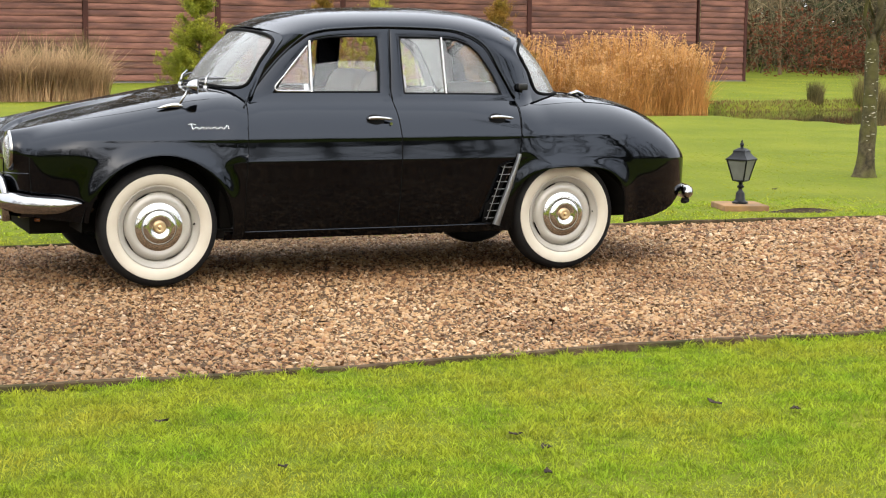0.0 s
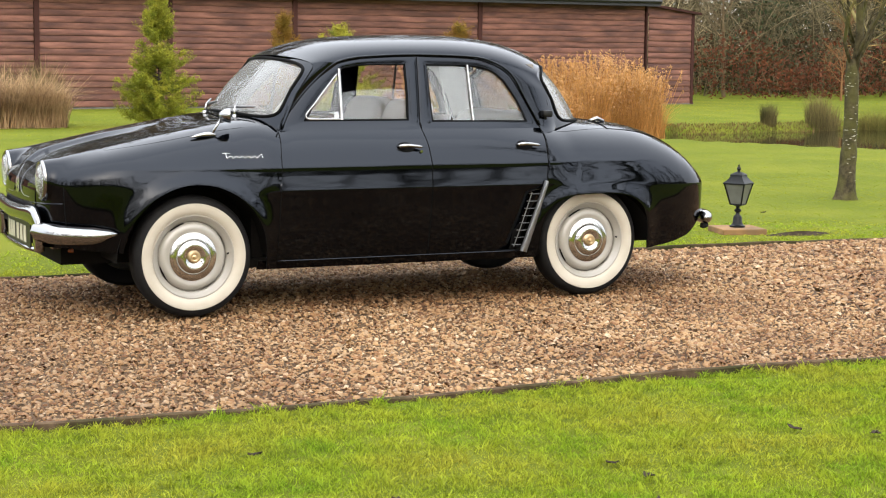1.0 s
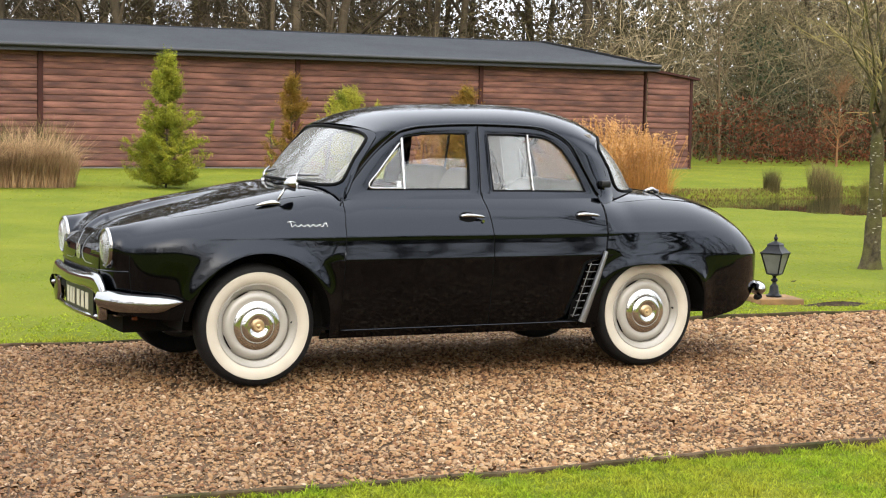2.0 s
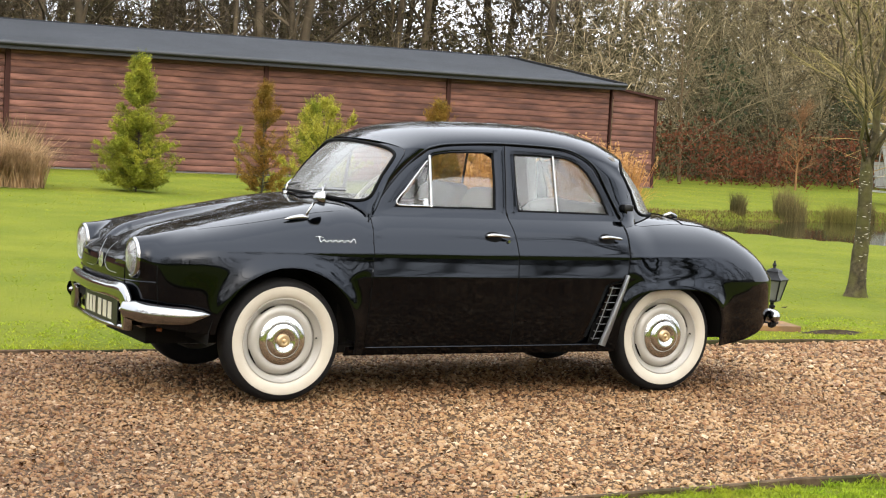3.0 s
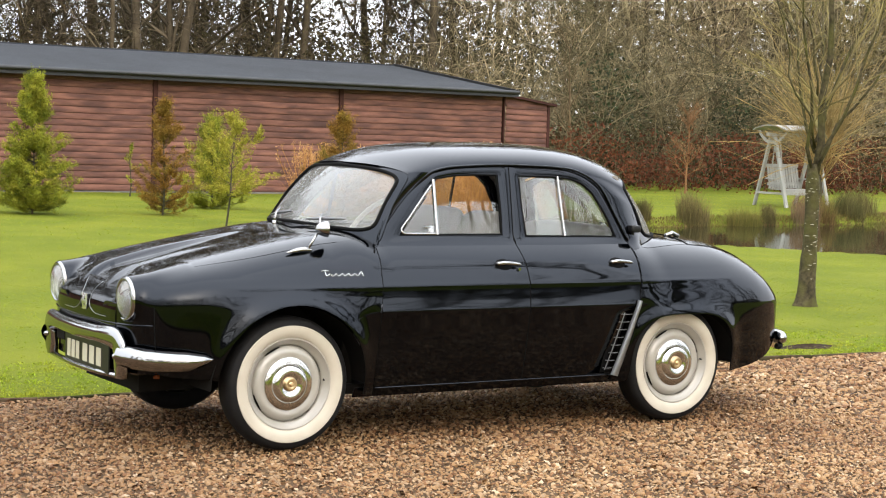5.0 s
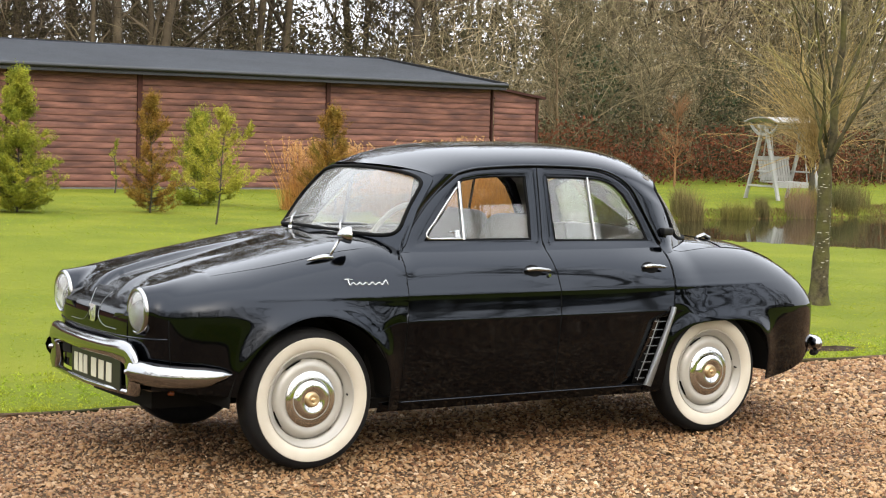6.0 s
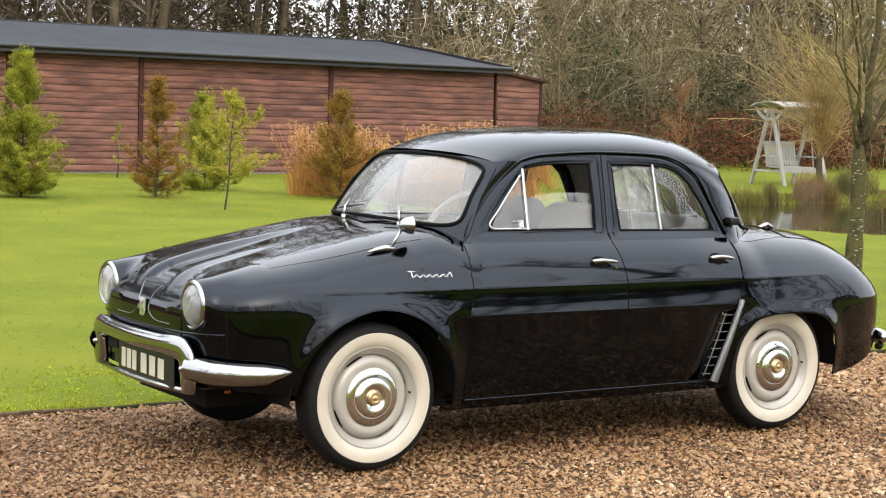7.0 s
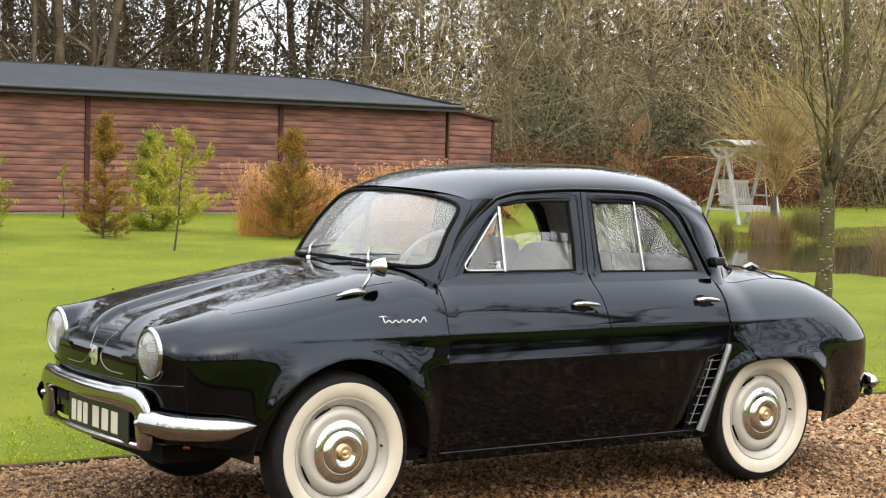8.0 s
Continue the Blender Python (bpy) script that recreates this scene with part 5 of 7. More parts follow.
    a.tube([(-1.8765, y, 0.637 + z) for y, z in q], 0.0035, 5)
    part("badge_device", a, M_SEAL, car, "dark plain figure on the badge")
    # rear bumper
    rb = new("rear_bumper")
    rb.parent = car
    a = Acc()
    half = [(1.945, -0.585, 0.395), (1.962, -0.57, 0.396), (1.985, -0.53, 0.396), (2.01, -0.42, 0.398), (2.03, -0.25, 0.40), (2.035, 0, 0.40)]
    mid = path3(half + [(x, -y, z) for x, y, z in half[-2::-1]], 120)
    ends = np.minimum(np.arange(120), np.arange(120)[::-1])
    a.tube(mid, np.interp(ends, [0, 1, 2, 4, 7, 10], [0.010, 0.021, 0.028, 0.035, 0.040, 0.041]), 16)
    part("bumper_bar", a, M_CHROME, rb, "chrome rear bumper bar", smooth=True)
    a = Acc()
    a.tube([(1.945, -0.55, 0.350), (1.965, -0.55, 0.346), (1.985, -0.54, 0.350)], 0.016, 8)
    part("bracket", a, M_DARK, rb)
    # lid hinges and handle at the deck
    for y in (-0.30, 0.30):
        a = Acc()
        a.tube([(1.33, y, 0.945), (1.38, y, 0.962), (1.42, y, 0.945)], 0.012, 8)
        part("lid_hinge", a, M_CHROME, car, smooth=True)
    # wheels
    for s in (-1, 1):
        wheel(car, -1.1335, s * 0.617, s, 0)
        wheel(car, 1.1335, s * 0.602, s, 0)
    return car


build_car()

# ---- drive, lawn and plants ----
def stone_material():
    m = mat("gravel_stone", (0.3, 0.2, 0.13), 0.7, spec=0.25, bump=0.3, bscale=150, scale=150)
    nt = m.node_tree
    n, l = nt.nodes, nt.links
    g = n.new("ShaderNodeNewGeometry")
    r = n.new("ShaderNodeValToRGB")
    stops = [(0.0, (0.085, 0.041, 0.017)), (0.18, (0.185, 0.090, 0.037)), (0.42, (0.266, 0.155, 0.069)), (0.64, (0.312, 0.196, 0.096)), (0.84, (0.230, 0.152, 0.086)), (0.95, (0.36, 0.250, 0.142)), (1.0, (0.45, 0.345, 0.23))]
    while len(r.color_ramp.elements) < len(stops):
        r.color_ramp.elements.new(0.5)
    for e, (p, c) in zip(r.color_ramp.elements, stops):
        e.position, e.color = p, (*c, 1)
    l.new(g.outputs["Random Per Island"], r.inputs[0])
    t = n.new("ShaderNodeTexNoise")
    t.inputs["Scale"].default_value = 0.9
    mx = n.new("ShaderNodeMixRGB")
    mx.blend_type = "MULTIPLY"
    mx.inputs[2].default_value = (0.72, 0.66, 0.62, 1)
    mr = n.new("ShaderNodeMapRange")
    mr.inputs[1].default_value, mr.inputs[2].default_value = 0.42, 0.62
    tc = n.new("ShaderNodeTexCoord")
    l.new(tc.outputs["Object"], t.inputs["Vector"])
    l.new(t.outputs["Fac"], mr.inputs[0])
    l.new(mr.outputs[0], mx.inputs[0])
    l.new(r.outputs[0], mx.inputs[1])
    # damp stretch of the drive, ragged at its edge
    ax, wet, edge, damp = n.new("ShaderNodeSeparateXYZ"), n.new("ShaderNodeMapRange"), n.new("ShaderNodeMath"), n.new("ShaderNodeMixRGB")
    edge.operation = "MULTIPLY_ADD"
    edge.inputs[1].default_value = 2.2
    l.new(tc.outputs["Object"], ax.inputs[0])
    l.new(t.outputs["Fac"], edge.inputs[0])
    l.new(ax.outputs[0], edge.inputs[2])
    wet.inputs[1].default_value, wet.inputs[2].default_value, wet.inputs[3].default_value, wet.inputs[4].default_value = 0.3, -1.0, 0.0, 1.0
    l.new(edge.outputs[0], wet.inputs[0])
    damp.blend_type = "MULTIPLY"
    damp.inputs[2].default_value = (0.78, 0.76, 0.76, 1)
    l.new(wet.outputs[0], damp.inputs[0])
    l.new(mx.outputs[0], damp.inputs[1])
    l.new(damp.outputs[0], n["Principled BSDF"].inputs["Base Color"])
    return m


M_STONE = stone_material()
M_BARK = mat("bark_grey", (0.039, 0.03224, 0.0234), 0.9, second=(0.0624, 0.0546, 0.039), scale=9, third=(0.0442, 0.0494, 0.0182), scale3=2.2, bump=0.8, bscale=30, spec=0.12)
M_BARK_WOOD = mat("bark_woodland", (0.042, 0.033, 0.021), 0.95, second=(0.076, 0.060, 0.038), scale=2.0, island=0.45, spec=0.12)
M_TWIG = mat("twig_brown", (0.0897, 0.06279, 0.03588), 0.9, second=(0.1256, 0.09568, 0.05262), scale=0.6, island=0.45, spec=0.12)
M_TWIG_OLIVE = mat("twig_olive", (0.120, 0.100, 0.054), 0.9, second=(0.175, 0.138, 0.080), scale=0.5, third=(0.036, 0.034, 0.016), scale3=0.22, island=0.45, spec=0.12)
M_BRUSH = mat("brush_twig", (0.280, 0.227, 0.130), 0.9, second=(0.35, 0.277, 0.168), scale=0.5, third=(0.060, 0.058, 0.028), scale3=0.22, island=0.4, spec=0.12)
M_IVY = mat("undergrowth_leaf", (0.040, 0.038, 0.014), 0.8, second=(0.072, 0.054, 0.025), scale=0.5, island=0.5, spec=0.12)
M_EVERGREEN = mat("evergreen_leaf", (0.022, 0.034, 0.014), 0.7, second=(0.040, 0.052, 0.020), scale=0.8, island=0.5, thin=0.3, spec=0.2)
M_RUSSET = mat("russet_leaf", (0.1248, 0.04495, 0.01966), 0.75, second=(0.08736, 0.03458, 0.01966), scale=1.0, island=0.45, thin=0.45, spec=0.12)
M_CONIFER = mat("conifer_green", (0.235, 0.268, 0.024), 0.7, second=(0.335, 0.315, 0.036), scale=3.0, third=(0.135, 0.160, 0.018), scale3=4.0, island=0.4, thin=0.45, spec=0.12)
M_BRONZE = mat("conifer_bronze", (0.2059, 0.1131, 0.01784), 0.75, second=(0.2902, 0.1447, 0.03245), scale=3.0, third=(0.1685, 0.1312, 0.01784), scale3=3.0, island=0.4, thin=0.45, spec=0.12)
M_LIME = mat("pine_lime", (0.2543, 0.2516, 0.02624), 0.65, second=(0.3221, 0.2913, 0.04197), scale=3.0, island=0.35, thin=0.45, spec=0.12)
M_STRAW = mat("dry_grass", (0.4875, 0.2526, 0.06631), 0.8, second=(0.5812, 0.3236, 0.101), scale=1.5, third=(0.3564, 0.1737, 0.04735), scale3=1.0, island=0.35, thin=0.45, spec=0.12)
M_PLUME = mat("grass_plume", (0.5513, 0.3402, 0.1525), 0.8, second=(0.441, 0.243, 0.0897), scale=1.5, island=0.3, thin=0.5, spec=0.12)
M_REED = mat("dry_reed", (0.50, 0.35, 0.20), 0.85, second=(0.30, 0.20, 0.11), scale=1.5, island=0.35, thin=0.45, spec=0.12)
M_SEDGE = mat("sedge", (0.080, 0.082, 0.028), 0.8, second=(0.155, 0.122, 0.052), scale=1.0, island=0.45, thin=0.45, spec=0.12)
M_LARCH = mat("larch_twig", (0.20, 0.105, 0.045), 0.85, second=(0.15, 0.08, 0.04), scale=2.0, island=0.3, spec=0.12)
M_TUFT = mat("tufted_grass", (0.17, 0.14, 0.04), 0.8, second=(0.12, 0.12, 0.03), scale=1.0, third=(0.16, 0.10, 0.045), scale3=1.2, island=0.35, thin=0.45, spec=0.12)
M_STEM = mat("red_stem", (0.16, 0.098, 0.058), 0.8, second=(0.13, 0.11, 0.055), scale=1.0, island=0.35, spec=0.12)
M_WILLOW = mat("willow_twig", (0.30, 0.205, 0.075), 0.8, second=(0.19, 0.145, 0.06), scale=1.0, island=0.35, spec=0.12)


def build_gravel():
    rng = np.random.default_rng(11)
    a4 = np.arange(4) * np.pi / 2
    ico = np.concatenate([np.stack([0.66 * np.cos(a4), 0.66 * np.sin(a4), 0 * a4 + 0.85], -1), np.stack([1.1 * np.cos(a4 + 0.6), 1.1 * np.sin(a4 + 0.6), 0 * a4 - 0.35], -1)])
    tri = np.array([(0, 1, 2), (0, 2, 3)] + [f for k in range(4) for f in ((k, 4 + k, (k + 1) % 4), ((k + 1) % 4, 4 + k, 4 + (k + 1) % 4))])
    def scatter(x0, x1, per, lo, hi):
        n = int((x1 - x0) * (EDGE_FAR - EDGE_NEAR) * per)
        c = np.stack([rng.uniform(x0, x1, n), rng.uniform(EDGE_NEAR + 0.03, EDGE_FAR - 0.02, n), np.zeros(n)], -1)
        size = np.clip(rng.lognormal(math.log(lo * 0.93), 0.42, n), lo * 0.5, hi)
        c[:, 2] = -0.012 + rng.uniform(-0.004, 0.007, n) + 0.004 * np.sin(c[:, 0] * 3.1) * np.sin(c[:, 1] * 2.3)
        shape = ico[None] * (1 + rng.uniform(-0.34, 0.30, (n, 8, 1)))
        shape = shape * np.stack([size * rng.uniform(0.9, 1.5, n), size * rng.uniform(0.7, 1.1, n), size * rng.uniform(0.35, 0.65, n)], -1)[:, None]
        a = rng.uniform(0, 2 * np.pi, n)
        e = rng.normal(size=n) * 0.5
        ca, sa, ce, se = np.cos(a)[:, None], np.sin(a)[:, None], np.cos(e)[:, None], np.sin(e)[:, None]
        x, y, z = shape[..., 0], shape[..., 1], shape[..., 2]
        x, z = x * ce - z * se, x * se + z * ce
        V = np.stack([x * ca - y * sa, x * sa + y * ca, z], -1) + c[:, None]
        return V.reshape(-1, 3), (tri[None] + 8 * np.arange(n)[:, None, None]).reshape(-1, 3)
    geo = merge_geo([scatter(-3.1, 2.2, 3100, 0.0071, 0.0155), scatter(2.2, 5.6, 1300, 0.0112, 0.019), scatter(5.6, 14.0, 260, 0.02, 0.03), scatter(-9, -3.1, 220, 0.02, 0.03)])
    stuff("gravel", geo, M_STONE, "loose rounded gravel stones in brown, tan and cream", "gravel")


def build_edging():
    """Low timber boards that hold the gravel back from the lawn."""
    rnd = random.Random(5)
    for y, group, h in ((EDGE_NEAR, "near drive edging", 0.032), (EDGE_FAR, "far drive edging", 0.010)):
        x = -9.3
        while x < 15:
            L = rnd.uniform(2.2, 2.9)
            a = Acc()
            n = 12
            rows = []
            for i in range(n + 1):
                xx = x + (L - 0.012) * i / n
                yy = y + 0.012 * math.sin(xx * 1.3) + 0.008 * math.sin(xx * 3.7)
                zz = h + 0.007 * math.sin(xx * 2.2 + 1) + 0.003 * math.sin(xx * 9.1)
                rows.append([(xx, yy - 0.016, -0.05), (xx, yy - 0.015, zz - 0.006), (xx, yy - 0.009, zz), (xx, yy + 0.010, zz - 0.002), (xx, yy + 0.016, zz - 0.009), (xx, yy + 0.016, -0.05)])
            a.grid(np.array(rows))
            a.f.append([0, 1, 2, 3, 4, 5])
            a.f.append([a.n - 1 - k for k in range(6)])
            ob = part("edging_board", a, M_TIMBER_EDGE)
            tagged(ob, "weathered dark timber edging board between gravel and lawn", "edging", group)
            x += L


def build_lawn():
    rng = np.random.default_rng(21)
    parts = []
    waves = [(k * math.cos(a), k * math.sin(a), p) for k, a, p in zip(rng.uniform(20, 75, 12), rng.uniform(0, 2 * np.pi, 12), rng.uniform(0, 6, 12))]
    def patch(x0, x1, y0, y1, per, h, w, lean=0.9):
        n = int((x1 - x0) * (y1 - y0) * per)
        x, y = rng.uniform(x0, x1, n), rng.uniform(y0, y1, n)
        z = ground_z(x, y) + 0.004
        fade = np.minimum(np.minimum(x - x0, x1 - x), y - y0 if y0 < EDGE_NEAR - 1 else 9) / 0.9
        ok = (z > -0.02) & (rng.random(n) < np.clip(fade, 0.03, 1))
        x, y, z = x[ok], y[ok], z[ok]
        n = len(x)
        # uneven tufts at two sizes
        tuft = 0.75 + 0.2 * np.sin(x * 5.3 + 1.7 * np.sin(y * 4.1)) * np.sin(y * 6.7)
        for kx, ky, ph in waves:
            tuft = tuft + 0.15 * np.sin(kx * x + ky * y + ph)
        tuft = np.clip(tuft, 0.38, 1.6)
        parts.append(blades(rng, np.stack([x, y, z - 0.004], -1), rng.uniform(0.5, 1.2, n) * h * tuft, rng.uniform(0.6, 1.3, n) * w, lean, 0.6, True))
    patch(-3.4, 2.4, -5.6, EDGE_NEAR - 0.015, 17000, 0.031, 0.0042, 1.1)
    patch(-4.2, 3.6, EDGE_NEAR - 0.10, EDGE_NEAR - 0.014, 4200, 0.038, 0.0036)
    patch(-2.6, 5.5, EDGE_FAR + 0.02, 2.4, 4000, 0.019, 0.0068, 1.2)
    patch(-2.6, 5.5, EDGE_FAR + 0.0, EDGE_FAR + 0.10, 4000, 0.034, 0.004)
    stuff("grass", merge_geo(parts), M_GRASS, "short green mown grass with mossy patches", "grass")
    parts.clear()
    patch(-2.0, 9.0, 2.4, 6.5, 1900, 0.012, 0.0075, 1.2)
    patch(-1.5, 13.0, 6.5, 12.0, 520, 0.011, 0.011, 1.3)
    patch(0.0, 30.0, 12.0, 24.5, 120, 0.016, 0.020, 1.4)
    stuff("distant_grass", merge_geo(parts), M_GRASS_FAR, "smooth mown lawn grass running back to the barn", "grass")


def clump(name, label, category, rng, xy, n, h, spread, width, material, lean=0.35, bend=0.35, group=""):
    x, y = xy
    r = spread * np.sqrt(rng.random(n))
    a = rng.uniform(0, 2 * np.pi, n)
    bx, by = x + r * np.cos(a), y + r * np.sin(a) * 0.8
    base = np.stack([bx, by, np.maximum(ground_z(bx, by), -0.06) - 0.01], -1)
    V, F = blades(rng, base, h * rng.uniform(0.55, 1.1, n) * (1 - 0.25 * (r / spread) ** 2), width * rng.uniform(0.7, 1.3, n), lean, bend)
    ob = new(name, fast_mesh(name, V, F, material))
    return tagged(ob, label, category, group)


def plume_grass(rng, xy, h, spread, n, label):
    """A tall clump of dry grass: leaves, stalks and feathery heads."""
    g = thing("ornamental_grass", label, "grass clump", "dry grass clumps by the pond")
    n = int(1.1 * n)
    x, y = xy
    def bases(k, s):
        r, a = s * np.sqrt(rng.random(k)), rng.uniform(0, 2 * np.pi, k)
        bx, by = x + r * np.cos(a), y + r * np.sin(a) * 0.8
        return np.stack([bx, by, np.maximum(ground_z(bx, by), -0.05) - 0.01], -1)
    tree_part("leaves", blades(rng, bases(n, spread), h * rng.uniform(0.2, 0.95, n), 0.0065 * rng.uniform(0.6, 1.3, n), 0.55, 0.7), M_STRAW, g)
    k = n // 3
    b = bases(k, spread * 0.8)
    d = np.concatenate([(b[:, :2] - np.array([x, y])) * 0.25 + rng.normal(size=(k, 2)) * 0.17, np.ones((k, 1))], 1)
    L = h * rng.uniform(0.45, 1.34, k)
    q = np.linspace(0, 1, 4)
    P = b[:, None] + d[:, None] * L[:, None, None] * q[None, :, None]
    tree_part("stalks", bundle(P, np.full((k, 4), 0.0035)), M_STRAW, g)
    tips = P[:, -1]
    rep = np.repeat(tips, 9, 0) + np.stack([rng.normal(size=k * 9) * 0.014, rng.normal(size=k * 9) * 0.014, rng.uniform(-0.17, 0.06, k * 9)], -1)
    tree_part("plumes", quads(rng, rep, 0.015 * rng.uniform(0.6, 1.3, k * 9), 0, 1.9), M_PLUME, g, "feathery pale seed heads")
    return g


def conifer(rng, xy, h, r, material, label, n_br=80, shoots=9, per=26, leaf=0.016, lift=0.45, start=0.03, lean=0.0, low=0.25, airy=1.0):
    """A young conifer: a thin stem, side branches and feathery sprays of small leaves along their shoots."""
    x, y = xy
    z = float(ground_z(x, y)) - 0.02
    t = thing("conifer", label, "shrub", at=(x, y, z))
    q = np.linspace(0, 1, 8)
    stem = np.stack([lean * q**1.5 + 0.02 * np.sin(q * 7), 0.02 * np.cos(q * 6) - 0.02, h * 0.95 * q], -1)[None]
    tree_part("trunk", bundle(stem, (0.015 * (1 - 0.85 * q))[None], 6), M_BARK, t)
    u = start + (0.96 - start) * rng.random(n_br) ** 1.35
    a = rng.uniform(0, 2 * np.pi, n_br)
    w = (u - start) / (1 - start)
    prof = np.clip(np.minimum(1.1 * (1 - w) ** 1.1, 0.85 + w / max(low, 0.01) * 0.2), 0.07, 1)
    L = r * prof * rng.uniform(0.45, 1.35, n_br)
    base = np.stack([np.interp(u, q, stem[0, :, 0]), np.interp(u, q, stem[0, :, 1]), h * 0.95 * u], -1)
    qq = np.linspace(0, 1, 6)
    d = np.stack([np.cos(a), np.sin(a), (lift * (0.05 + 1.4 * w)) * rng.uniform(0.6, 1.4, n_br)], -1)
    P = base[:, None] + L[:, None, None] * (d[:, None] * qq[None, :, None] + np.array([0, 0, 0.22]) * (qq**2.2)[None, :, None])
    R = np.maximum(0.006 * (1 - qq * 0.8), 0.0015)[None] * np.ones((n_br, 1))
    S, SR = sprout(rng, P, R, shoots, 0.12, (0.22 * r, 0.5 * r), (0.3, 0.85), m=4, thin=0.6, up=0.45, wob=0.15)
    tree_part("branch_spray", merge_geo([bundle(P, R, 3), bundle(S, np.maximum(SR, 0.0012), 3)]), M_BARK, t)
    def along(T, k):
        n, m = T.shape[:2]
        s = rng.random((n, k)) * (m - 1)
        i = np.minimum(s.astype(int), m - 2)
        f = (s - i)[..., None]
        row = np.arange(n)[:, None]
        return (T[row, i] * (1 - f) + T[row, i + 1] * f).reshape(-1, 3)
    C = np.concatenate([along(S, per), along(P[:, 2:], per), along(stem[:, 5:], 60)])
    C = C + rng.normal(size=C.shape) * 0.014 * airy
    C[:, 2] = np.maximum(C[:, 2], 0.03)
    tree_part("crown", quads(rng, C, 0.72 * leaf * rng.uniform(0.5, 1.3, len(C)), 0.0, 3.2), material, t)
    return t


def bare_tree(rng, xy, h, r, name, label, category, limbs=12, start=0.3, material=None, twig=None, spread=(0.35, 0.8), length=(0.35, 0.6), per2=7, per3=6, group="", trunk_sides=10):
    x, y = xy
    z = float(ground_z(x, y)) - 0.03
    t = thing(name, label, category, group, at=(x, y, z))
    P, R = trunks(rng, np.zeros((1, 3)), np.array([h]), np.array([r]), 12, 0.02, 0.03)
    tree_part("trunk", bundle(P, R, trunk_sides), material or M_BARK, t, smooth=True)
    B, BR = sprout(rng, P, R, limbs, start, (length[0] * h, length[1] * h), spread, m=7, thin=0.6, up=0.35, wob=0.10)
    for bough, radii in zip(B, BR):
        tree_part("limb", bundle(bough[None], radii[None], 6), material or M_BARK, t, smooth=True)
    C, CR = sprout(rng, B, BR, per2, 0.2, (0.10 * h, 0.26 * h), (0.4, 0.9), m=5, thin=0.6, up=0.3)
    D, DR = sprout(rng, C, CR, per3, 0.15, (0.04 * h, 0.12 * h), (0.4, 1.0), m=4, thin=0.7, up=0.2)
    tree_part("crown", merge_geo([bundle(C, np.maximum(CR, 0.003), 4), bundle(D, np.maximum(DR, 0.002), 3)]), twig or M_TWIG, t)
    return t


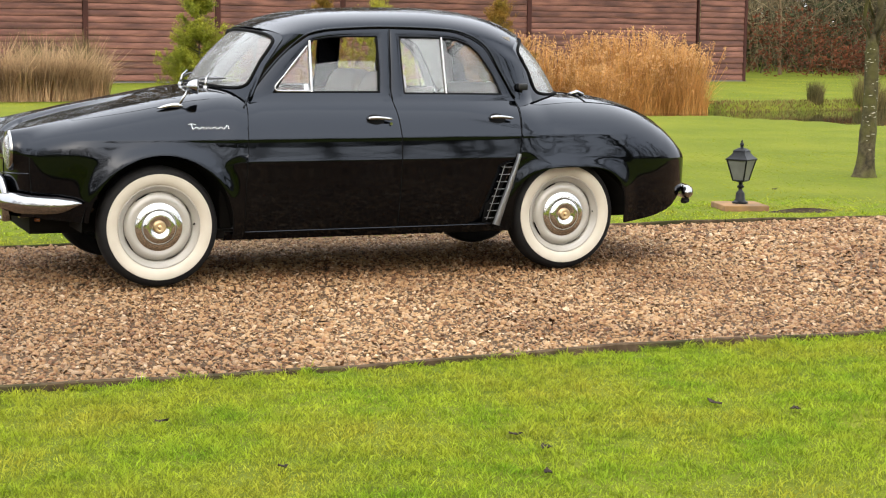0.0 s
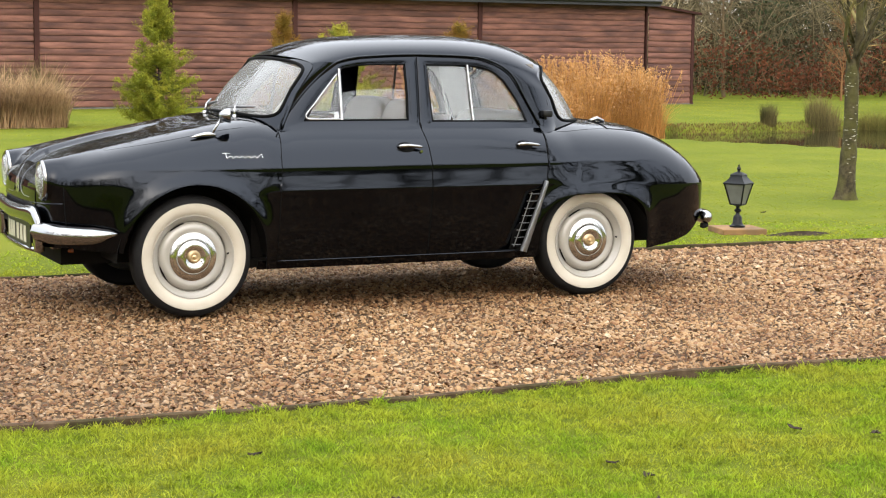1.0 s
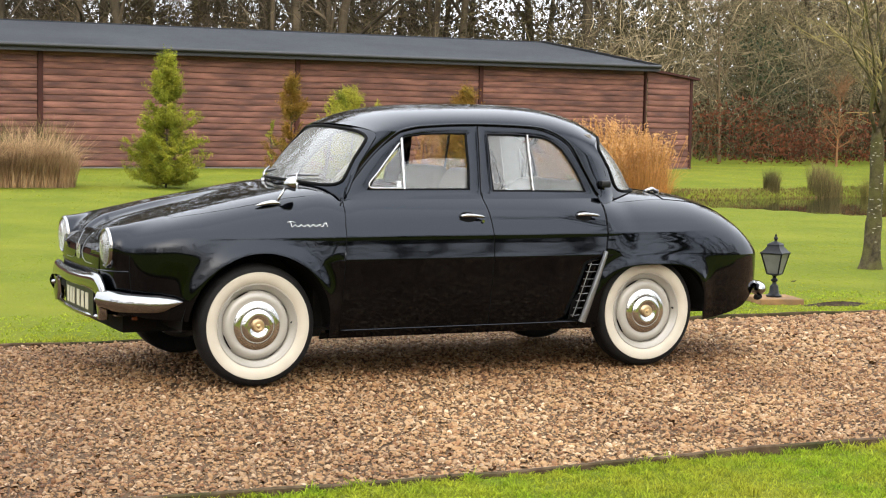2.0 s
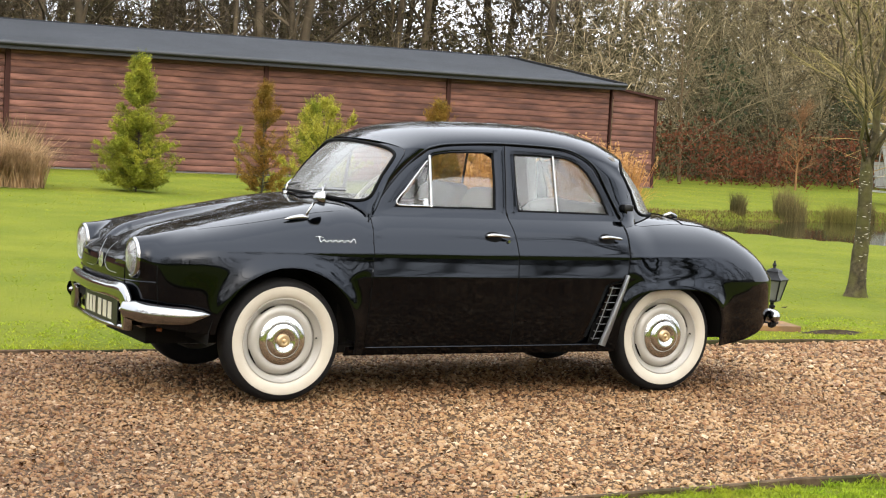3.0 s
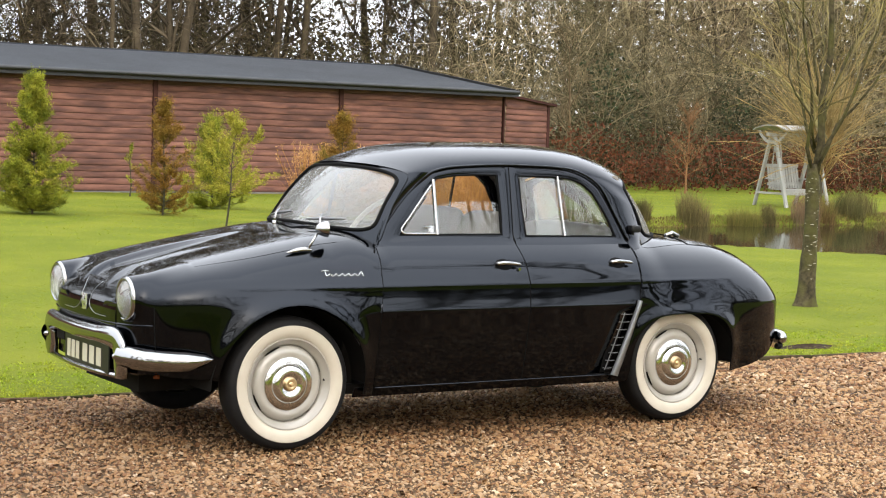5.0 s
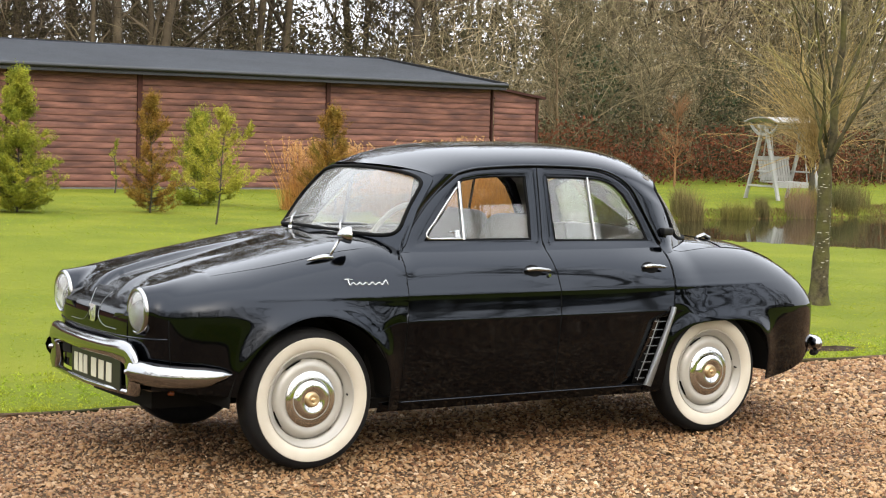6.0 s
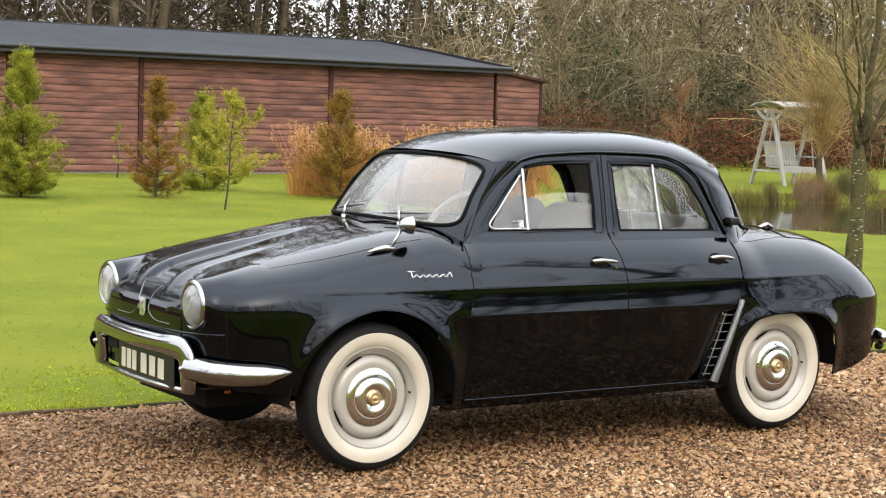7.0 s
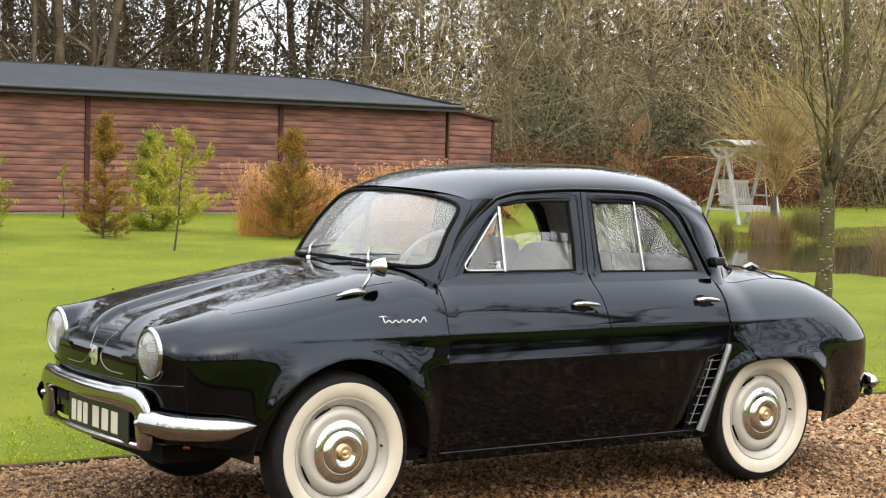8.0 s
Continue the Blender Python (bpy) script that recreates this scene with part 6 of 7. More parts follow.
def build_woodland():
    rng = np.random.default_rng(31)
    n = 330
    x = rng.uniform(-14, 74, n)
    y = rng.uniform(33.5, 72, n)
    edge = np.where(x > 20, 30.0 - 0.25 * (x - 20), 33.5)
    y = np.maximum(y - np.clip(x - 20, 0, 30) * 0.3, edge)
    keep = (x < 21) | (rng.random(n) < 0.5)
    x, y = x[keep], y[keep]
    n = len(x)
    base = np.stack([x, y, ground_z(x, y) - 0.05], -1)
    H = rng.uniform(13, 22, n)
    P, R = trunks(rng, base, H, rng.uniform(0.05, 0.17, n), 8, 0.06, 0.06)
    B, BR = sprout(rng, P, R, 20, 0.05, (1.2, 4.4), (0.5, 1.25), m=5, up=0.3, wob=0.25)
    C, CR = sprout(rng, B, BR, 5, 0.2, (0.6, 1.7), (0.4, 1.0), m=3, up=0.05, wob=0.25)
    D, DR = sprout(rng, C, CR, 3, 0.1, (0.25, 0.8), (0.4, 1.1), m=3, up=0.0, wob=0.3)
    wood = merge_geo([bundle(P, R, 7), bundle(B, np.maximum(BR, 0.010), 4)])
    stuff("woodland_trees", wood, M_BARK_WOOD, "bare winter woodland trunks and boughs", "woodland")
    stuff("woodland_twigs", merge_geo([slivers(rng, C, np.maximum(CR, 0.009)), slivers(rng, D, np.maximum(DR, 0.008))]), M_TWIG, "tangle of bare woodland twigs", "woodland")
    # thicket at the wood's edge: arching stems
    n = 3000
    x = rng.uniform(-10, 66, n)
    y = np.where(x > 18.5, 27.5 - 0.15 * (x - 18.5), 33.0) + rng.gamma(1.6, 3.0, n)
    base = np.stack([x, y, ground_z(x, y) - 0.05], -1)
    q = np.linspace(0, 1, 6)
    d = np.concatenate([rng.normal(size=(n, 2)) * 0.28, np.ones((n, 1))], 1)
    L = rng.uniform(1.2, 4.2, n) * (1 + 0.75 * np.clip((x - 15) / 10, 0, 1))
    arc = rng.normal(size=(n, 2)) * 0.5
    P = base[:, None] + L[:, None, None] * d[:, None] * q[None, :, None]
    P[:, :, :2] += L[:, None, None] * arc[:, None] * (q**2.2)[None, :, None]
    P[:, :, 2] -= (L * np.linalg.norm(arc, axis=1) * 0.55)[:, None] * (q**3)[None]
    R = (rng.uniform(0.007, 0.022, n))[:, None] * (1 - 0.7 * q)[None]
    E, ER = sprout(rng, P, R, 7, 0.15, (0.4, 1.5), (0.4, 1.2), droop=0.25, m=3, up=0.0, wob=0.3)
    F, FR = sprout(rng, E, ER, 3, 0.1, (0.2, 0.7), (0.4, 1.1), droop=0.2, m=3, up=0.0, wob=0.3)
    stuff("thicket_stems", merge_geo([bundle(P, R, 3), slivers(rng, E, np.maximum(ER, 0.008)), slivers(rng, F, np.maximum(FR, 0.0075))]), M_TWIG_OLIVE, "dense arching thicket stems at the wood's edge", "thicket")
    # low leafy cover, ivy and brambles; dark leaves stand in for the wood's shaded depth
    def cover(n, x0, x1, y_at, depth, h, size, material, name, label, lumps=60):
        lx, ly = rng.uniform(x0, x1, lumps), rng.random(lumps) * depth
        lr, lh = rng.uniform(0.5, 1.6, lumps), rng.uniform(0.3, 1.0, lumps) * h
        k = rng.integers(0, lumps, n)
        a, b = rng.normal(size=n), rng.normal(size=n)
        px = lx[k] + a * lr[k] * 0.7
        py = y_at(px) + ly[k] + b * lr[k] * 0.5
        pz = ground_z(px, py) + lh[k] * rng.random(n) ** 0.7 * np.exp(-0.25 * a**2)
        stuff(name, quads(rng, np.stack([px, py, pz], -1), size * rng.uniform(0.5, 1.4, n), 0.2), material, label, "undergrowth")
    back = lambda px: np.where(px > 18.5, 28.5 - 0.15 * (px - 18.5), 33.5)
    cover(52000, -8, 64, back, 7.0, 2.2, 0.075, M_IVY, "undergrowth", "ivy and bramble undergrowth below the trees", 130)
    cover(30000, -10, 23, lambda px: 46 + 0 * px, 12.0, 7.5, 0.155, M_IVY, "wood_interior", "dark leaf masses standing in for the wood's shaded depth", 60)
    cover(9000, 19.5, 29.5, lambda px: 25.6 - 0.12 * (px - 19), 2.0, 2.1, 0.05, M_RUSSET, "russet_bushes", "russet-leaved winter beech bushes", 11)
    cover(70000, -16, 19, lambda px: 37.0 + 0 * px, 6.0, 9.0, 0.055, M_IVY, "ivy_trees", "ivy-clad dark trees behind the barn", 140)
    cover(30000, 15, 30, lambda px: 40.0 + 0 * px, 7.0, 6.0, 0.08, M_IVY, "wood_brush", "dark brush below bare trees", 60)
    cover(16000, 22, 38, lambda px: 48.0 + 0 * px, 9.0, 10.0, 0.13, M_IVY, "wood_interior", "dark leaf masses standing in for the wood's shaded depth", 50)
    cover(20000, 18.5, 46, lambda px: 28.2 - 0.12 * (px - 19), 4.0, 3.6, 0.06, M_EVERGREEN, "evergreen_bushes", "dark evergreen holly and ivy bushes at the wood's edge", 22)
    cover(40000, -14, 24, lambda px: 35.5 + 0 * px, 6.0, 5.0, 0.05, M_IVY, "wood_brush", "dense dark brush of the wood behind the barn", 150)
    cover(65000, 34, 80, lambda px: 46 - 0.25 * np.clip(px - 15, 0, 60), 14.0, 17.0, 0.20, M_IVY, "wood_depth", "brown leaf masses standing in for the wood's shaded depth beyond the pond", 170)
    # fine criss-crossing twigs that close the crowns
    def tangle(n, x0, x1, y_at, depth, z0, z1, length, width, material, name, label, skew=0.0):
        lumps = 260
        lx, ly, lz = rng.uniform(x0, x1, lumps), rng.random(lumps) * depth, rng.uniform(z0, z1, lumps)
        k = rng.integers(0, lumps, n)
        g = rng.normal(size=(n, 3)) * np.array([1.3, 1.0, 0.9])
        px = lx[k] + g[:, 0]
        py = y_at(px) + ly[k] + g[:, 1]
        px = px + skew * ly[k]
        C = np.stack([px, py, np.maximum(lz[k] + g[:, 2], 0.3)], -1)
        d = rng.normal(size=(n, 3)) * np.array([0.7, 0.5, 0.8]) + np.array([0, 0, 0.5])
        d *= (rng.uniform(*length, n) / np.linalg.norm(d, axis=1))[:, None] / 2
        s = np.cross(d, rng.normal(size=(n, 3)))
        s *= (rng.uniform(0.5, 1.3, n) * width / (np.linalg.norm(s, axis=1) + 1e-9))[:, None] / 2
        bend = rng.normal(size=(n, 3)) * 0.06
        V = np.stack([C - d, C + s + bend, C + d, C - s + bend], 1).reshape(-1, 3)
        stuff(name, (V, np.arange(n * 4).reshape(n, 4)), material, label, "woodland")
    tangle(72000, -14, 24, lambda px: 36 + 0 * px, 12.0, 2.0, 9.5, (0.4, 1.4), 0.017, M_BARK_WOOD, "crown_twigs", "dark mesh of fine twigs in the tree crowns", 0.5)
    tangle(120000, 20, 72, lambda px: 31.5 - 0.15 * (px - 18), 12.0, 1.0, 12.0, (0.5, 1.6), 0.018, M_BRUSH, "brush_twigs", "olive-brown mesh of fine twigs at the wood's edge", 0.5)
    # added above the view: thick twigs that darken what the hood reflects
    tangle(45000, -20, 46, lambda px: 37 + 0 * px, 12.0, 9.5, 19.0, (0.9, 2.8), 0.06, M_BARK_WOOD, "high_crowns", "unseen thick twig mesh above view, added to darken the hood's reflection", 0.3)


def build_behind():
    """Unseen bare trees and a hedge on the side the camera looks from; they show in paint and glass."""
    rng = np.random.default_rng(41)
    n = 120
    turn = np.linspace(radians(165), radians(338), n) + rng.uniform(-0.02, 0.02, n)
    far = rng.uniform(33, 46, n)
    # nearer belt, added to darken what the front fender reflects
    turn[:45], far[:45] = rng.uniform(radians(178), radians(262), 45), rng.uniform(21, 30, 45)
    x, y = far * np.cos(turn) * 1.1, far * np.sin(turn)
    base = np.stack([x, y, np.zeros(n) - 0.05], -1)
    height = rng.uniform(11, 20, n)
    height[:45] *= 0.62
    P, R = trunks(rng, base, height, rng.uniform(0.12, 0.26, n), 8, 0.05, 0.05)
    B, BR = sprout(rng, P, R, 12, 0.12, (1.8, 5.0), (0.5, 1.1), m=5, up=0.35, wob=0.2)
    C, CR = sprout(rng, B, BR, 9, 0.15, (0.8, 2.6), (0.4, 1.0), m=4, wob=0.25)
    stuff("far_trees", merge_geo([bundle(P, R, 5), bundle(B, np.maximum(BR, 0.02), 3), slivers(rng, C, np.maximum(CR, 0.026))]), M_BARK_WOOD, "unseen bare trees across the lawn, with a nearer belt added for reflections", "woodland")
    bare_tree(np.random.default_rng(12), (9.6, -9.4), 13.5, 0.27, "tree", "bare tree standing on the lawn beside the drive", "tree", 24, 0.14, M_BARK, M_BARK, (0.6, 1.2), (0.24, 0.44), 6, 3)
    # hedge added out of view to close the reflected horizon
    k = 26000
    turn, far = rng.uniform(radians(160), radians(340), k), 47 + 1.2 * rng.normal(size=k)
    hx, hy = far * np.cos(turn) * 1.1, far * np.sin(turn)
    hz = 3.6 * rng.random(k) ** 0.8 * (0.8 + 0.2 * np.sin(turn * 23))
    stuff("hedge", quads(rng, np.stack([hx, hy, hz], -1), 0.28 * rng.uniform(0.6, 1.3, k), 0.2), M_IVY, "long dark hedge added behind the camera, only for reflections", "hedge")


M_CHERRY = mat("ringed_bark", (0.022, 0.018, 0.011), 0.85, second=(0.072, 0.060, 0.032), scale=22, third=(0.060, 0.058, 0.016), scale3=5.0, bump=1.0, bscale=40, spec=0.12)
M_TWIG_TAN = mat("tan_twig", (0.10, 0.083, 0.036), 0.85, second=(0.23, 0.19, 0.075), scale=2.0, island=0.3, spec=0.12)
M_LENTICEL = mat("pale_lenticel", (0.26, 0.245, 0.20), 0.9, spec=0.12)


def build_lawn_tree():
    """The young tree by the lamp: a short ringed trunk that forks into steep limbs."""
    rng = np.random.default_rng(8)
    t = thing("tree", "bare young tree with mossy ringed bark forking above the lawn", "tree", at=(6.44, 3.90, -0.01))
    zs = np.array([-0.05, 0.0, 0.05, 0.12, 0.22, 0.34, 0.44, 0.50, 0.58, 0.72, 0.88, 1.0, 1.10, 1.20, 1.30])
    rs = np.array([0.190, 0.160, 0.132, 0.112, 0.100, 0.103, 0.108, 0.096, 0.090, 0.086, 0.083, 0.084, 0.088, 0.082, 0.066])
    ang = np.linspace(0, 2 * np.pi, 28, endpoint=False)
    P = []
    for z, r in zip(zs, rs):
        wob = 1 + 0.06 * np.sin(3 * ang + 2 * z) + 0.04 * np.sin(7 * ang + 9 * z) + 0.10 * np.exp(-max(z, 0) * 12) * np.sin(5 * ang)
        r = r * 0.72 * (1 + 0.05 * math.sin(9 * z))
        P.append(np.stack([0.03 * math.sin(2 * z) + r * wob * np.cos(ang), r * wob * np.sin(ang), np.full(28, z)], -1))
    a = Acc()
    a.grid(np.array(P), closed_v=True)
    part("trunk", a, M_CHERRY, t, smooth=True)
    for k in range(85):
        z = rng.uniform(0.08, 1.2)
        th = rng.uniform(0, 2 * np.pi)
        r = 0.72 * (1 + 0.05 * math.sin(9 * z)) * float(np.interp(z, zs, rs)) + 0.001
        w = rng.uniform(0.08, 0.3)
        q = np.linspace(th - w, th + w, 6)
        b = Acc()
        wob = 1 + 0.06 * np.sin(3 * q + 2 * z) + 0.04 * np.sin(7 * q + 9 * z)
        b.tube(np.stack([0.03 * math.sin(2 * z) + r * wob * np.cos(q), r * wob * np.sin(q), np.full(6, z)], -1), [0.0006, 0.0028, 0.0040, 0.0038, 0.0028, 0.0006], 5)
        part("bark_ring", b, M_LENTICEL, t)
    dirs = [(0.01, 0.0, 3.4, 0.074, 1.10), (0.30, 0.10, 2.4, 0.044, 1.12), (-0.16, 0.05, 2.5, 0.036, 1.18), (0.10, -0.30, 2.4, 0.036, 1.2), (0.52, -0.10, 2.0, 0.032, 1.2), (-0.20, 0.35, 2.0, 0.028, 1.4), (-0.62, -0.20, 1.5, 0.024, 1.45), (0.40, 0.4, 1.7, 0.026, 1.5), (-0.45, 0.1, 1.6, 0.022, 1.9)]
    Bs, Rs = [], []
    for dx, dy, L, r, z0 in dirs:
        q = np.linspace(0, 1, 9)
        p = np.stack([0.03 + dx * L * (q**0.85) * 0.8, dy * L * (q**0.85) * 0.8, z0 + L * 0.92 * q], -1)
        p[1:] += np.cumsum(rng.normal(size=(8, 3)) * 0.045, 0)
        rr = 0.54 * r * (1 - 0.8 * q)
        Bs.append(p)
        Rs.append(rr)
        a = Acc()
        a.tube(p, rr, 9)
        part("limb", a, M_CHERRY, t, smooth=True)
    B, BR = np.array(Bs), np.array(Rs)
    C, CR = sprout(rng, B, BR, 9, 0.08, (0.4, 1.2), (0.5, 1.2), m=6, thin=0.5, up=0.3, wob=0.2)
    D, DR = sprout(rng, C, CR, 6, 0.15, (0.15, 0.5), (0.4, 0.9), m=4, thin=0.6, up=0.25)
    tree_part("crown", merge_geo([bundle(C, np.maximum(CR, 0.004), 5), bundle(D, np.maximum(DR, 0.0025), 3)]), M_TWIG_TAN, t, "fine bare twigs")


def build_plants():
    rng = np.random.default_rng(51)
    conifer(rng, (3.5, 16.4), 2.06, 0.54, M_CONIFER, "young yellow-green conifer standing on the lawn before the barn", 170, 11, 34, 0.0125, 0.6)
    conifer(rng, (5.42, 16.25), 1.80, 0.46, M_BRONZE, "young conifer turned bronze-brown for winter", 85, 9, 26, 0.0115, 0.95)
    conifer(rng, (6.95, 17.9), 1.5, 0.6, M_CONIFER, "bushy yellow-green young conifer", 100, 10, 32, 0.012, 0.8)
    conifer(rng, (8.1, 15.7), 1.6, 0.58, M_BRONZE, "olive-bronze young conifer among dry grass", 90, 9, 28, 0.0115, 0.85)
    conifer(rng, (6.9, 21.2), 0.95, 0.28, M_CONIFER, "thin little green sapling by the barn wall", 10, 4, 10, 0.013, 0.9, 0.3)
    conifer(rng, (5.35, 13.9), 1.52, 0.62, M_LIME, "slender lime-green pine sapling with a bare lower stem", 15, 8, 50, 0.0145, 1.6, 0.30, 0.14, 0.5, 1.5)
    plume_grass(rng, (8.25, 16.6), 0.82, 0.50, 800, "dry golden grass clump beside a conifer")
    plume_grass(rng, (9.2, 16.9), 0.78, 0.45, 500, "dry golden grass clump before the barn")
    for x, y, h, s in ((9.4, 15.9, 0.70, 0.45), (10.0, 15.9, 0.90, 0.5), (10.65, 15.6, 0.98, 0.5), (11.2, 15.6, 0.72, 0.40), (10.3, 15.2, 0.80, 0.5), (11.0, 15.0, 0.92, 0.42), (9.5, 15.0, 0.62, 0.4)):
        plume_grass(rng, (x, y), 0.90 * h, s, 1100, "tall dry golden grass clump at the pond bank")
    for x in (0.2, 0.75, 1.3, 1.8):
        clump("reed_bed", "dry pale brown reeds broken at the tips", "reeds", rng, (x, 16.55 + 0.1 * math.sin(x * 5)), 1100, 1.02, 0.38, 0.013, M_REED, 0.42, 1.0, "reeds by the lawn")
    for x in (0.4, 1.2, 1.95):
        clump("sedge_clump", "dark green sedge behind the dry reeds", "sedge", rng, (x, 17.3), 700, 1.12, 0.36, 0.006, M_SEDGE, 0.2, 0.25, "sedges by the lawn")
    bank = ((14.0, 15.75, 0.44, 0.14), (15.2, 15.85, 0.66, 0.32), (16.4, 15.85, 0.46, 0.34), (17.2, 16.1, 0.40, 0.14), (18.1, 16.1, 0.60, 0.30), (18.7, 16.3, 0.52, 0.30),
            (19.7, 16.6, 0.5, 0.35), (20.4, 17.1, 0.6, 0.45), (12.6, 8.4, 0.85, 0.32), (13.1, 7.9, 0.8, 0.35))
    for k, (x, y, h, s) in enumerate(bank):
        clump("sedge_clump", "tufted sedge with rusty dead leaves at the pond edge", "sedge", rng, (x, y), 620, h, s, 0.0065, M_STEM if k in (4, 8) else M_TUFT if k in (2, 5) else M_SEDGE, 0.5 if k == 2 else 0.28, 0.6 if k == 2 else 0.3, "sedges round the pond")
    # low grassy fringe of the banks
    k = 9000
    fx = rng.uniform(9.0, 24, k)
    fy = 15.62 + 0.22 * np.clip(fx - 15, 0, 8) + 0.25 * np.sin(fx * 0.9) + rng.normal(size=k) * 0.12
    stuff("bank_grass", blades(rng, np.stack([fx, fy, np.maximum(ground_z(fx, fy), -0.04)], -1), rng.uniform(0.025, 0.07, k), rng.uniform(0.008, 0.016, k), 0.7, 0.6), M_TUFT, "rough grass fringe along the pond bank", "grass")
    # the tree on the lawn beside the lamp
    build_lawn_tree()
    bare_tree(np.random.default_rng(9), (20.6, 26.9), 3.6, 0.045, "birch_sapling", "slender pale bare sapling at the wood's edge", "sapling", 14, 0.25, M_TWIG, M_TWIG, (0.4, 0.9), (0.2, 0.35), 5, 4)
    bare_tree(np.random.default_rng(14), (22.5, 24.8), 1.95, 0.028, "larch_sapling", "small bare sapling with orange-brown twigs beyond the pond", "sapling", 22, 0.2, M_LARCH, M_LARCH, (0.7, 1.2), (0.12, 0.34), 6, 4)
    # yellow-twigged willow before the swing seat
    rw = np.random.default_rng(10)
    w = thing("willow", "leafless willow with a spray of golden twigs", "tree", at=(20.05, 17.75, 0.06))
    P, R = trunks(rw, np.zeros((1, 3)), np.array([1.45]), np.array([0.08]), 8, 0.03, 0.05)
    tree_part("trunk", bundle(P, np.maximum(R, 0.045), 9), M_BARK, w, smooth=True)
    B, BR = sprout(rw, P, np.maximum(R, 0.045), 100, 0.40, (0.9, 3.2), (0.15, 1.1), m=6, thin=0.20, up=0.45, wob=0.42)
    C, CR = sprout(rw, B, BR, 10, 0.1, (0.4, 1.2), (0.3, 1.0), m=4, thin=0.6, up=0.25, wob=0.35)
    tree_part("crown", merge_geo([bundle(B, np.maximum(BR, 0.005), 4), bundle(C, np.maximum(CR, 0.003), 3)]), M_WILLOW, w, "golden twigs")


M_DEAD_LEAF = mat("dead_leaf", (0.040, 0.029, 0.022), 0.8, second=(0.016, 0.011, 0.008), scale=40, spec=0.12)
M_SOIL = mat("bare_soil", (0.01872, 0.01248, 0.007488), 0.95, second=(0.03744, 0.02496, 0.01456), scale=30, bump=0.8, spec=0.12)


def build_litter():
    rnd = random.Random(9)
    for x, y in ((-1.84, -3.69), (-1.64, -4.39), (0.08, -4.01), (0.30, -4.19), (-0.80, -4.23), (-0.78, -4.42), (-0.91, -4.70), (2.3, 9.0), (4.9, 3.0)):
        a = Acc()
        s = rnd.uniform(0.012, 0.024)
        P = np.array([[(u * s * 1.5, v * s * (1 - 0.7 * u * u), 0.005 * (u * u - v * v * 0.6) + 0.003 * math.sin(5 * u + 3 * v) + 0.004) for v in (-1, -0.4, 0.4, 1)] for u in (-1, -0.5, 0, 0.5, 1)])
        a.grid(P)
        ob = part("fallen_leaf", a, M_DEAD_LEAF, thick=0.002)
        ob.matrix_world = pose(x, y, float(ground_z(x, y)) + 0.022, rnd.uniform(-15, 15), rnd.uniform(-15, 15), rnd.uniform(0, 360))
        tagged(ob, "curled dark dead leaf lying on the lawn", "leaf", "dead leaves on the lawn")
    a = Acc()
    q = np.linspace(0, 2 * np.pi, 40, endpoint=False)
    rows = []
    for s in np.linspace(0.03, 1, 9):
        rows.append([(4.16 + 0.30 * s * math.cos(t) * (1 + 0.15 * math.sin(3 * t)), 1.50 + (0.09 + 0.03 * math.sin(4 * t)) * s * math.sin(t), 0.005 + 0.020 * (1 - s * s) + 0.010 * math.sin(9 * t + 20 * s) * (1 - s)) for t in q])
    P = np.array(rows)
    a.grid(np.concatenate([P, P[:, :1]], 1))
    tagged(part("bare_soil", a, M_SOIL, smooth=True), "low heap of dark bare soil beside the lamp", "soil")


build_gravel()
build_edging()
build_lawn()
build_woodland()
build_behind()
build_plants()
build_litter()

# ---- lamp and swing seat ----
M_LAMP = mat("lamp_black", (0.004, 0.0045, 0.005), 0.4, spec=0.15, second=(0.0075, 0.008, 0.009), scale=40)
M_LAMP_GLASS = mat("frosted_pane", (0.11, 0.112, 0.108), 0.3, second=(0.085, 0.087, 0.083), scale=12)
M_SLAB = mat("stone_slab", (0.234, 0.1264, 0.04493), 0.9, second=(0.1755, 0.0936, 0.03557), scale=14, third=(0.117, 0.0702, 0.02995), scale3=4, bump=0.5)
M_SWING = mat("grey_white_timber", (0.29, 0.29, 0.27), 0.8, second=(0.22, 0.22, 0.20), scale=5, bump=0.3, stretch=(0.7174, 0.7174, 0.287))


